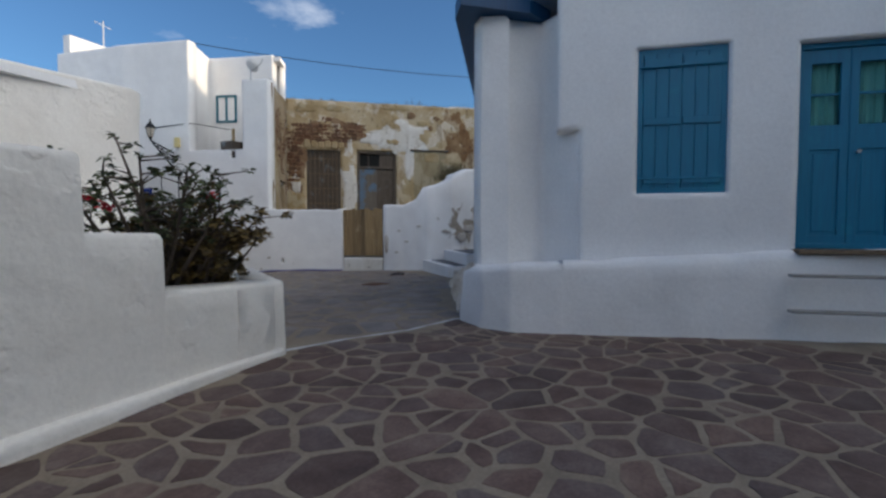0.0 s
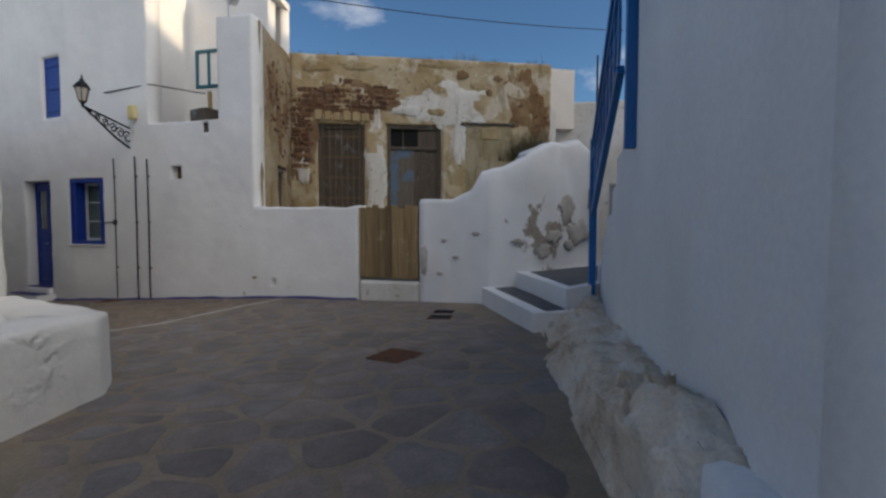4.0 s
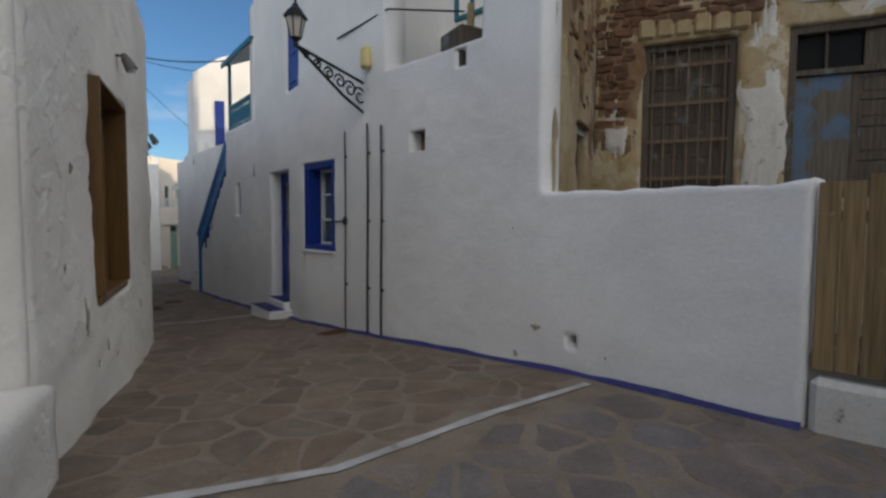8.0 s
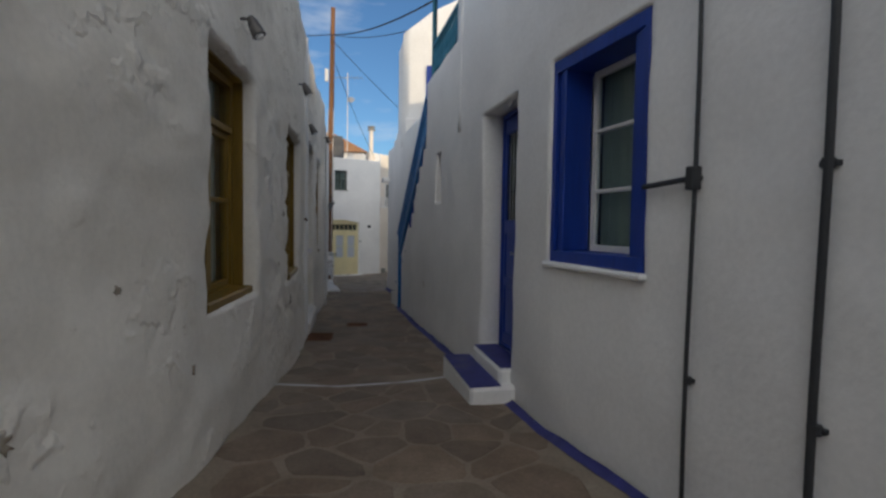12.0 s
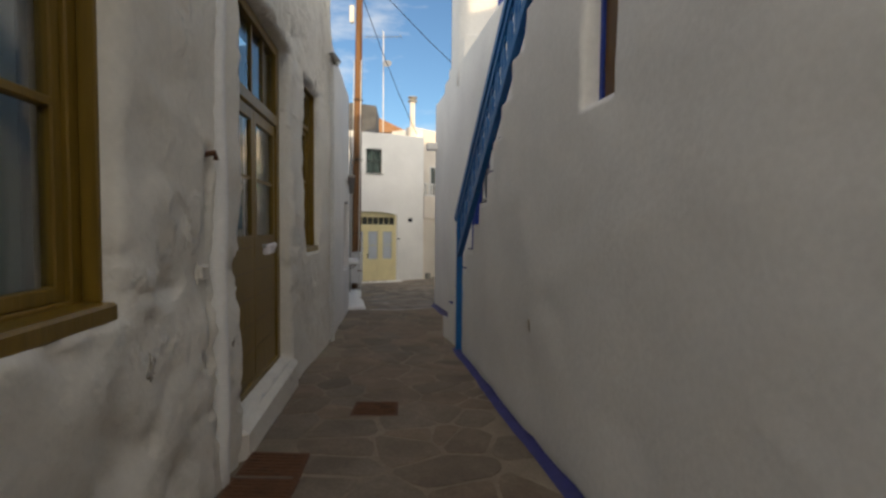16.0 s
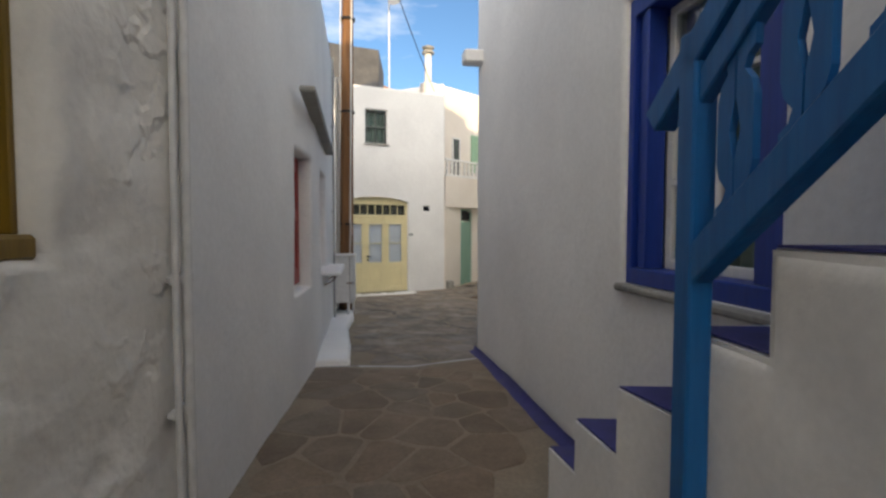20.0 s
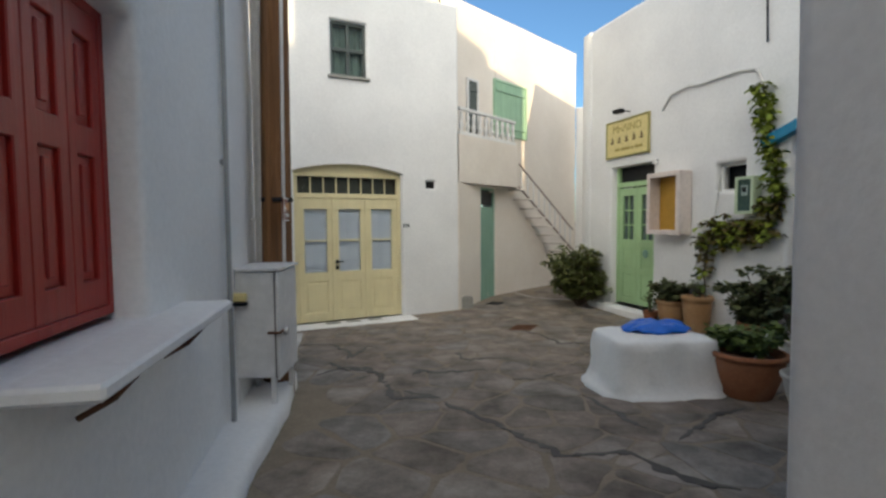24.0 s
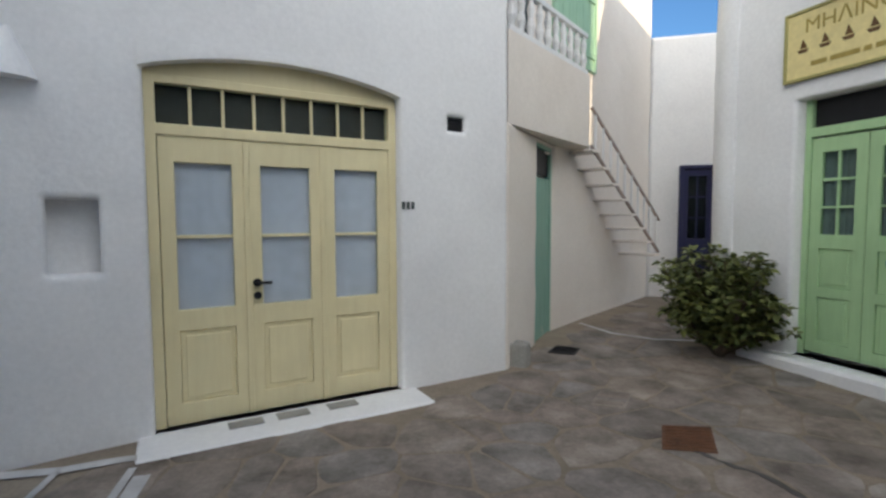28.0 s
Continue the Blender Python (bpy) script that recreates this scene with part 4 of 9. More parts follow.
def plank_leaf(parent, w, h, m, material, n=5, t=0.04, name="leaf", battens=(0.2, 0.8)):
    """A boarded leaf with battens."""
    bm = bmesh.new()
    outline = [(0.0, t), (0.0, 0.003), (0.003, 0.0)]
    for k in range(1, n):
        outline += [(w * k / n - 0.005, 0.0), (w * k / n, min(0.012, t * 0.5)), (w * k / n + 0.005, 0.0)]
    outline += [(w - 0.003, 0.0), (w, 0.003), (w, t)]
    lo, hi = [bm.verts.new(m @ Vector((x, y, 0.0))) for x, y in outline], [bm.verts.new(m @ Vector((x, y, h))) for x, y in outline]
    for k in range(len(outline)):
        j = (k + 1) % len(outline)
        bm.faces.new((lo[k], lo[j], hi[j], hi[k]))
    bm.faces.new(lo)
    bm.faces.new(hi[::-1])
    bmesh.ops.recalc_face_normals(bm, faces=bm.faces)
    leaf = part(name, bm, material, parent)
    if battens:
        [part("batten", boxes(((0.01, -0.022, h * q - 0.04), (w - 0.01, 0.004, h * q + 0.04)), m=m, bevel=0.004), material, parent) for q in battens]
    return leaf


def knob(parent, at, m, material=STEEL, r=0.022):
    p = m @ Vector(at)
    n = (m.to_3x3() @ Vector((0, -1, 0))).normalized()
    return part("handle", tube([p, p + n * 0.03, p + n * 0.05], [r * 0.5, r * 0.6, r], 8), material, parent)


# sea-blue window with closed shutters, and the door beside it
a, b, z0, z1 = win_sh
m = L_SHUT.matrix(a, z0, 0.05)
w, h = b - a, z1 - z0
w_sea = part("window", bar_frame(w, h, 0.06, 0.0, 0.09, m), BLUE_SEA, shut, "closed sea-blue board shutters")
for k in range(2):
    ml = m @ Matrix.Translation((0.06 + k * (w - 0.12) / 2, 0.0, 0.06))
    plank_leaf(w_sea, (w - 0.12) / 2 - 0.004, h - 0.12, ml, BLUE_SEA, 3, 0.035, "shutter", (0.06, 0.5, 0.94))
for z in (0.16, h - 0.22):
    part("hinge_bar", boxes(((0.02, -0.03, z), (w - 0.02, -0.016, z + 0.03)), m=m), BLUE_SEA, w_sea)
part("dark_room", boxes(((-0.1, 0.4, -0.1), (w + 0.1, 0.45, h + 0.1)), m=m, bevel=0), BLACK, w_sea)
a, b, z0, z1 = door_sh
m = L_SHUT.matrix(a, z0, 0.10)
w, h = b - a, z1 - z0
d_sea = part("door", bar_frame(w, h, 0.06, 0.0, 0.10, m), BLUE_SEA, shut, "closed sea-blue double door with small panes")
for k in range(2):
    ml = m @ Matrix.Translation((0.06 + k * (w - 0.12) / 2, 0.02, 0.03))
    panel_leaf(d_sea, (w - 0.12) / 2 - 0.004, h - 0.1, ml, BLUE_SEA, glazed=((1.32, 1.98),), panels=((0.12, 1.05),), rows=2)
    part("curtain", folds((w - 0.12) / 2 - 0.1, 0.75, ml @ Matrix.Translation((0.05, 0.09, 1.28)), 4), CLOTH_TEAL, d_sea)
knob(d_sea, (w / 2 - 0.08, 0.02, 1.05), m)
part("threshold", boxes(((-0.05, -0.30, -0.05), (w + 0.05, 0.12, 0.0)), m=m, bevel=0.01), OLDWOOD, d_sea)
for k, dz in enumerate((0.25, 0.62)):
    part("step_edge", boxes(((-0.4, -0.47 - 0.02 * k, -dz - 0.03), (1.2, -0.36, -dz)), m=m, bevel=0.008), CONCRETE, d_sea)
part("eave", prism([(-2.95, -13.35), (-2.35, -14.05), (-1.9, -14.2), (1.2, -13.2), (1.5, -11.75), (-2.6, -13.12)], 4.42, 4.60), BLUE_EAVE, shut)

# deep blue door and windows of the long white house
a, b, z0, z1 = w_door
m = L_W.matrix(a, z0, 0.20)
w, h = b - a, z1 - z0
d_w = part("door", bar_frame(w, h, 0.05, 0.0, 0.09, m), BLUE_DEEP, white, "deep blue double door with iron grilles over glass")
for k in range(2):
    ml = m @ Matrix.Translation((0.05 + k * (w - 0.1) / 2, 0.02, 0.02))
    panel_leaf(d_w, (w - 0.1) / 2 - 0.003, h - 0.08, ml, BLUE_DEEP, glazed=((1.45, h - 0.25),), panels=((0.15, 0.7), (0.8, 1.3)), rows=1, stile=0.05)
    bm = bmesh.new()
    for i in range(3):
        x = 0.09 + 0.09 * i
        tube([ml @ Vector((x, -0.01, 1.45)), ml @ Vector((x + 0.03 * (i - 1), -0.012, 1.9)), ml @ Vector((x, -0.01, h - 0.28))], 0.007, 6, bm)
    part("grille", bm, BLACK, d_w)
knob(d_w, (w / 2 + 0.05, 0.02, 1.1), m)
part("curtain", folds(w - 0.1, 1.1, m @ Matrix.Translation((0.05, 0.12, 1.4))), CLOTH, d_w)
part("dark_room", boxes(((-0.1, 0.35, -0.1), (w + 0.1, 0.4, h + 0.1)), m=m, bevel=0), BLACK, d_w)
part("doorstep", boxes(((-0.12, -0.62, -0.42), (w + 0.14, 0.05, -0.14)), ((0.0, -0.30, -0.42), (w, 0.3, 0.0)), m=m @ Matrix.Translation((0, -0.02, 0)), bevel=0.03), WHITE, white)
part("step_paint", boxes(((-0.10, -0.62, -0.137), (w + 0.10, -0.31, -0.130)), ((0.02, -0.28, 0.003), (w - 0.02, 0.0, 0.009)), m=m @ Matrix.Translation((0, -0.02, 0)), bevel=0), BLUE_LINE, white)


def shuttered_window(line, hole, parent, inset=0.2, leaves=2):
    """White casement in a deep blue box frame with the shutters folded back into the reveal."""
    a, b, z0, z1 = hole
    w, h = b - a, z1 - z0
    m = line.matrix(a, z0, 0.0)
    fr = part("window", lattice([0, 0.05, w - 0.05, w], [0, 0.09, h - 0.10, h], lambda i, j: i != 1 or j % 2 == 0, 0.02, inset + 0.06, m), BLUE_DEEP, parent, "white casement in a deep blue shutter frame")
    for x0, x1 in ((0.05, 0.17), (w - 0.17, w - 0.05)):
        singles("shutter", [((x0 + 0.04 * k + 0.002, 0.03 + 0.012 * k, 0.092), (x0 + 0.04 * (k + 1) - 0.002, inset, h - 0.102)) for k in range(3)], BLUE_DEEP, fr, m, 0.004)
    lw = (w - 0.34) / leaves
    for k in range(leaves):
        ml = m @ Matrix.Translation((0.17 + k * lw, inset + 0.005, 0.09))
        part("sash", bar_frame(lw, h - 0.19, 0.05, 0.0, 0.045, ml, rows=((h - 0.19) / 3, (h - 0.19) * 2 / 3), bar=0.028), WHITE_PAINT, fr)
        pane(fr, lw - 0.08, h - 0.27, ml @ Matrix.Translation((0.04, 0.022, 0.04)))
    part("curtain", folds(w - 0.3, h - 0.2, m @ Matrix.Translation((0.15, inset + 0.12, 0.1)), 7), CLOTH_DIM, fr)
    part("dark_room", boxes(((-0.1, 0.55, -0.1), (w + 0.1, 0.6, h + 0.1)), m=m, bevel=0), BLACK, fr)
    part("sill", boxes(((-0.04, -0.035, -0.045), (w + 0.04, 0.12, -0.004)), m=m, bevel=0.012), CONCRETE if line is L_H3 else WHITE, fr)
    return fr


shuttered_window(L_W, w_win, white, 0.27, 1)
shuttered_window(L_H3, n_win, nexth, 0.14, 2)
for line, hole, parent in ((L_W, w_shut, white), (n_up, n_door, nexth)):
    a, b, z0, z1 = hole
    m = line.matrix(a, z0, 0.06 if line is L_W else -0.07)
    fr = part("window", bar_frame(b - a, z1 - z0, 0.05, 0, 0.1, m), BLUE_DEEP, parent, "closed blue upper shutters")
    for k in range(2):
        plank_leaf(fr, (b - a - 0.1) / 2 - 0.003, z1 - z0 - 0.1, m @ Matrix.Translation((0.05 + k * (b - a - 0.1) / 2, 0.01, 0.05)), BLUE_DEEP, 3, 0.03, "shutter", (0.1, 0.5, 0.9))
a, b, z0, z1 = w_slit
part("slit_window", bar_frame(b - a, z1 - z0, 0.035, 0.10, 0.15, L_W.matrix(a, z0)), BLUE_DEEP, white)
part("slit_back", boxes(((0.03, 0.12, 0.03), (b - a - 0.03, 0.135, z1 - z0 - 0.03)), m=L_W.matrix(a, z0), bevel=0), BROWN, white)
m_up = TERR.matrix(1.36, 5.42)
up_win = part("window", bar_frame(0.78, 0.96, 0.07, -0.05, 0.08, m_up, cols=(0.39,), bar=0.06), TEAL, white, "blue-framed upper window over the terrace")
part("dark_room", boxes(((0.0, 0.06, 0.0), (0.78, 0.10, 0.96)), m=m_up, bevel=0), BLACK, up_win)
part("curtain", folds(0.22, 0.80, m_up @ Matrix.Translation((0.40, 0.03, 0.08)), 3, 0.006), CLOTH, up_win)

# ochre windows and door of the old left house
for k, hole in enumerate(l_open):
    if k != 3:
        tall_window(L_LEFT, hole, left, BROWN if k == 0 else OCHRE, inset=0.20 if k < 2 else 0.15, transom=0.42 if k else 0.0, lining=0.45 if k else 1.0, label="two-leaf window in an ochre frame" if k else "two-leaf window in a brown varnished frame")
a, b, z0, z1 = l_open[3]
m = L_LEFT.matrix(a, z0, 0.12)
w, h = b - a, z1 - z0
d_o = part("door", lattice([0, 0.12, w - 0.12, w], [-0.02, 0.05, 2.34, 2.44, h - 0.09, h], lambda i, j: i != 1 or j % 2 == 0, 0, 0.12, m), OCHRE, left, "ochre double door, panelled below and glazed above")
lw = (w - 0.24) / 2
for k in range(2):
    ml = m @ Matrix.Translation((0.12 + k * lw, 0.02, 0.05))
    lf = panel_leaf(d_o, lw - 0.004, 2.28, ml, OCHRE, glazed=((1.22, 2.18),), panels=(), rows=2, stile=0.075)
    singles("groove", [((0.03, -0.003, z), (lw - 0.03, 0.004, z + 0.008)) for z in (0.26, 0.48, 0.70, 0.92, 1.12)], BROWN, lf, ml, 0)
    # folded sheet added for the dark interior seen through the glass
    part("curtain", folds(lw - 0.1, 1.0, ml @ Matrix.Translation((0.05, 0.07, 1.2)), 4), ROOM_OLIVE, d_o)
singles("transom_bar", [((0.12 + (w - 0.24) * q - 0.015, 0.03, 2.44), (0.12 + (w - 0.24) * q + 0.015, 0.07, h - 0.09)) for q in (0.25, 0.5, 0.75)], OCHRE, d_o, m)
pane(d_o, w - 0.24, h - 2.53, m @ Matrix.Translation((0.12, 0.05, 2.44)))
hk = m @ Vector((0.12 + lw - 0.05, -0.03, 1.18))
part("handle", tube([hk, hk + Vector((0.05, 0.01, 0)), hk + Vector((0.06, -0.1, 0.0))], 0.016, 8), STEEL, d_o)
bm = bmesh.new()
box(bm, (-0.10, -0.045, -0.04), (0.10, 0.03, 0.045), None, 0.02, 2)
for v in bm.verts:
    v.co = m @ (Vector((0.12 + lw - 0.02, -0.085, 1.17)) + v.co * (1 + 0.5 * noise.noise(v.co * 14)) + Vector((0, 0, -0.2 * abs(v.co.x))))
part("door_cloth", bm, CLOTH_PALE, d_o, "crumpled white cloth tied to the handle")
part("notice", boxes(((w - 0.40, 0.025, 1.28), (w - 0.20, 0.03, 1.50)), m=m, bevel=0), plain("pale_teal_paper", (0.42, 0.56, 0.54), 0.8), d_o)
part("notice", boxes(((w - 0.53, 0.025, 1.33), (w - 0.405, 0.03, 1.50)), m=m, bevel=0), plain("dark_teal_paper", (0.05, 0.11, 0.14), 0.8), d_o)
part("dark_room", boxes(((-0.1, 0.5, -0.1), (w + 0.1, 0.55, h + 0.1)), m=m, bevel=0), BLACK, d_o)
part("doorstep", boxes(((-0.10, -0.17, -0.5), (w + 0.08, 0.12, -0.03)), m=m, bevel=0.05), WHITE_OLD, left)
for y, lamp_z in ((-2.50, 3.58), (1.14, 3.36), (3.90, 3.62), (5.38, 3.36), (9.39, 3.87)):
    p, n, _ = L_LEFT.spot(L_LEFT.u_of(y))
    base = Vector((p.x, p.y, lamp_z))
    lamp = thing("wall_lamp", "small dull grey spotlight on the old wall", "lamp", base, "lane wall lamps")
    part("arm", tube([base - n * 0.02, base + n * 0.06, base + n * 0.08 + Vector((0, 0, -0.03))], 0.013, 8), LAMP_GREY, lamp)
    part("shade", tube([base + n * 0.06 + Vector((0, 0, 0.02)), base + n * 0.08 + Vector((0, 0, -0.03)), base + n * 0.13 + Vector((0, 0, -0.13))], [0.025, 0.045, 0.058], 12), LAMP_GREY, lamp)
    part("bulb", tube([base + n * 0.125 + Vector((0, 0, -0.12)), base + n * 0.14 + Vector((0, 0, -0.15))], [0.04, 0.03], 10), WHITE_PAINT, lamp)

# narrow slot and plastered-over pipe beside the ochre door
a, b, z0, z1 = l_slot
part("slot_back", boxes(((-0.02, 0.045, -0.02), (b - a + 0.02, 0.09, z1 - z0 + 0.02)), m=L_LEFT.matrix(a, z0), bevel=0), WHITE_OLD, left)
part("slot_bridge", boxes(((-0.01, 0.02, 0.52), (b - a + 0.01, 0.12, 0.60)), m=L_LEFT.matrix(a, z0), bevel=0.01), WHITE_OLD, left)
ms = L_LEFT.matrix(a, z1)
part("rusty_stub", tube([ms @ Vector((0.05, 0.06, -0.02)), ms @ Vector((0.04, -0.03, 0.0)), ms @ Vector((0.04, -0.035, -0.04))], 0.016, 8), RUST, left)
p, n, _ = L_LEFT.spot(L_LEFT.u_of(5.13))
part("plastered_pipe", tube([Vector((p.x, p.y, z)) - n * (0.012 - 0.008 * math.sin(z * 5)) for z in span(-0.4, 4.7, 0.3)], 0.058, 12), WHITE, left, "", True)

# red shutters, shelf and canopy
for hole in (r1, r2):
    a, b, z0, z1 = hole
    w, h = b - a, z1 - z0
    m = L_LEFT2.matrix(a, z0 + 0.03, 0.13)
    h -= 0.03
    fr = part("window", bar_frame(w, h, 0.045, 0, 0.08, m), RED, redh, "closed dark red panelled shutters")
    for k in range(4):
        panel_leaf(fr, (w - 0.09) / 4 - 0.002, h - 0.09, m @ Matrix.Translation((0.045 + k * (w - 0.09) / 4, 0.005, 0.045)), RED, panels=((0.12, 0.62), (0.74, h - 0.2)), stile=0.062, name="shutter")
    part("dark_room", boxes(((-0.1, 0.3, -0.1), (w + 0.1, 0.34, h + 0.1)), m=m, bevel=0), BLACK, fr)
a, b = sorted((L_LEFT2.u_of(13.74), L_LEFT2.u_of(15.16)))
m = L_LEFT2.matrix(a, 0.485)
shelf = part("shelf", boxes(((0, -0.25, 0.0), (b - a, 0.02, 0.052)), m=m, bevel=0.012), WHITE, redh, "white stone shelf on iron brackets")
for x in (0.35, b - a - 0.35):
    part("bracket", tube([m @ Vector((x, -0.01, -0.16)), m @ Vector((x, -0.12, -0.10)), m @ Vector((x, -0.20, -0.012))], 0.012, 6), RUST, shelf)
a, b = sorted((L_LEFT2.u_of(11.72), L_LEFT2.u_of(14.7)))
m = L_LEFT2.matrix(a, 2.20) @ pose(0, 0, 0, 0, -2.5, 0)
part("canopy", boxes(((0, -0.12, 0.0), (b - a, 0.02, 0.055)), m=m, bevel=0.012), CONCRETE, redh, "thin weathered canopy slab over the shutters")

# pale yellow door: three leaves, transom lights, arched head
a, b, z0, z1 = y_door
m = L_YEL.matrix(a, z0, 0.10)
w, h = b - a, z1 - z0 - 0.17
bm = lattice([0, 0.07, w - 0.07, w], [0, 2.10, 2.18, h - 0.06, h], lambda i, j: i != 1 or j % 2 == 1, 0, 0.1, m)
d_y = part("door", bm, CREAM_PAINT, yel, "pale yellow three-leaf door with frosted panes")
lw = (w - 0.14) / 3
for k in range(3):
    ml = m @ Matrix.Translation((0.07 + k * lw, 0.015, 0.003))
    panel_leaf(d_y, lw - 0.004, 2.095, ml, CREAM_PAINT, glazed=((0.845, 1.91),), panels=((0.16, 0.69),), rows=2, stile=0.10)
    part("blind", folds(lw - 0.18, 1.12, ml @ Matrix.Translation((0.09, 0.055, 0.82)), 2, 0.002), CLOTH_WHITE, d_y, "flat pale lilac blind")
    if k:
        part("cover_strip", boxes(((-0.022, -0.014, 0.0), (0.022, 0.002, 2.09)), m=ml, bevel=0.006), CREAM_PAINT, d_y)
singles("transom_bar", [((0.07 + (w - 0.14) * q / 8 - 0.011, 0.03, 2.18), (0.07 + (w - 0.14) * q / 8 + 0.011, 0.06, h - 0.06)) for q in range(1, 8)], CREAM_PAINT, d_y, m)
pane(d_y, w - 0.14, h - 2.24, m @ Matrix.Translation((0.07, 0.045, 2.18)))
# brown-grey panel paints the dim interior behind the transom panes
part("transom_blind", boxes(((0.07, 0.085, 2.15), (w - 0.07, 0.10, h)), m=m, bevel=0), plain("dim_interior_brown", (0.085, 0.075, 0.068), 0.9), d_y)
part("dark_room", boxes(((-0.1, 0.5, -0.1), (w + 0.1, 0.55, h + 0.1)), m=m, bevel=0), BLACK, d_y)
hk = m @ Vector((0.07 + 2 * lw - 0.06, 0.0, 1.02))
dx = m.to_3x3() @ Vector((1, 0, 0))
part("handle", tube([hk, hk + L_YEL.spot(a)[1] * 0.025, hk + L_YEL.spot(a)[1] * 0.05, hk + L_YEL.spot(a)[1] * 0.05 - dx * 0.1], 0.012, 8), BLACK, d_y)
part("handle_rose", tube([hk, hk + L_YEL.spot(a)[1] * 0.014], 0.032, 12), BLACK, d_y)
part("lock_plate", tube([hk + Vector((0, 0, -0.1)), hk + Vector((0, 0, -0.1)) + L_YEL.spot(a)[1] * 0.012], 0.03, 12), BLACK, d_y)
# shallow arch above the door: cream tympanum below, white spandrel above
seg = 24
rise = [h + 0.012 + 0.145 * math.sin(math.pi * (i + 0.001) / (seg + 0.002)) ** 0.8 for i in range(seg + 1)]
for nm, y0, y1, mt, up in (("arch_panel", 0.02, 0.08, CREAM_PAINT, False), ("spandrel", -0.103, 0.0, WHITE, True)):
    bm = bmesh.new()
    rows = []
    for i in range(seg + 1):
        x = w * i / seg if not up else -0.02 + (w + 0.04) * i / seg
        zl, zh = (rise[i], h + 0.20) if up else (h - 0.01, rise[i] + 0.02)
        rows.append([bm.verts.new(m @ Vector((x, yy, zz))) for yy, zz in ((y0, zl), (y0, zh), (y1, zh), (y1, zl))])
    for p, q in zip(rows, rows[1:]):
        for k in range(4):
            bm.faces.new((p[k], q[k], q[(k + 1) % 4], p[(k + 1) % 4]))
    bm.faces.new(rows[0])
    bm.faces.new(rows[-1][::-1])
    bmesh.ops.recalc_face_normals(bm, faces=bm.faces)
    part(nm, bm, mt, d_y if not up else yel)
part("doorstep", boxes(((-0.16, -0.50, -0.3), (w + 0.13, 0.10, 0.0)), m=m, bevel=0.04), WHITE, yel)
singles("step_tile", [((x, -0.25, 0.003), (x + 0.24, -0.12, 0.010)) for x in (0.45, 0.84, 1.18)], CONCRETE, yel, m)
a, b, z0, z1 = y_win
m = L_YEL.matrix(a, z0, 0.08)
w, h = b - a, z1 - z0
fr = part("window", bar_frame(w, h, 0.05, 0, 0.08, m, cols=(w / 2,), rows=(h * 0.5,), bar=0.05), WINDOW_GREY, yel, "small dark grey-green upper window")
pane(fr, w - 0.08, h - 0.08, m @ Matrix.Translation((0.04, 0.04, 0.04)))
part("curtain", folds(w - 0.1, h - 0.1, m @ Matrix.Translation((0.05, 0.12, 0.05)), 5), CLOTH_DIM, fr)
part("sill", boxes(((-0.05, -0.12, -0.05), (w + 0.05, 0.0, -0.004)), m=m, bevel=0.01), CONCRETE, fr)
a, b, z0, z1 = y_niche
part("niche_back", boxes(((-0.03, 0.20, -0.03), (b - a + 0.03, 0.24, z1 - z0 + 0.03)), m=L_YEL.matrix(a, z0), bevel=0), WHITE, yel)
a, b, z0, z1 = y_vent
part("vent", boxes(*[((0.0, 0.03 + 0.002 * k, 0.012 + 0.025 * k), (b - a, 0.05, 0.027 + 0.025 * k)) for k in range(5)], ((-0.005, 0.06, 0), (b - a + 0.005, 0.07, z1 - z0)), m=L_YEL.matrix(a, z0), bevel=0), BLACK, yel)
u_num = L_YEL.u_of(21.31)
bm = bmesh.new()
for k in range(3):
    box(bm, (0.045 * k, -0.006, 0), (0.045 * k + 0.03, 0.004, 0.065), L_YEL.matrix(u_num, 0.87), 0.002)
part("house_number", bm, WINDOW_GREY, yel, "small grey illegible house number")

# sage door under the balcony, balcony rail, green shutters, navy door
a, b, z0, z1 = b_door
m = L_LOW.matrix(a, z0, 0.015)
w, h = b - a, z1 - z0
d_s = part("door", bar_frame(w, h, 0.05, 0, 0.08, m), SAGE, backh, "narrow closed sage green board door")
plank_leaf(d_s, w - 0.1, h - 0.42, m @ Matrix.Translation((0.05, 0.02, 0.02)), SAGE, 4, 0.04, "leaf", ())
part("light", boxes(((0.05, 0.04, h - 0.36), (w - 0.05, 0.06, h - 0.05)), m=m, bevel=0), BLACK, d_s)
FRONT = Line((0.12, 23.40), (-1.19, 21.84))
bal = thing("balcony_rail", "white turned wooden balcony rail", "railing", (-0.5, 22.5, 2.86))
RL = FRONT.length * 0.96
part("top_rail", boxes(((0.0, 0.02, 0.47), (RL, 0.09, 0.53)), m=FRONT.matrix(0.02, 2.632)), WHITE_PAINT, bal)
part("bottom_rail", boxes(((0.0, 0.02, 0.0), (RL, 0.10, 0.07)), m=FRONT.matrix(0.02, 2.632)), WHITE_PAINT, bal)
prof = [(0.028, 0.06), (0.034, 0.11), (0.050, 0.18), (0.030, 0.27), (0.046, 0.36), (0.028, 0.43), (0.03, 0.48)]
for k in range(10):
    p = FRONT.matrix(0.10 + k * (RL - 0.16) / 9, 2.632) @ Vector((0, 0.055, 0))
    part("baluster", lathe(prof, 8, Matrix.Translation(p)), WHITE_PAINT, bal)
BK = Line((2.0, 25.8), (-1.7, 21.91))
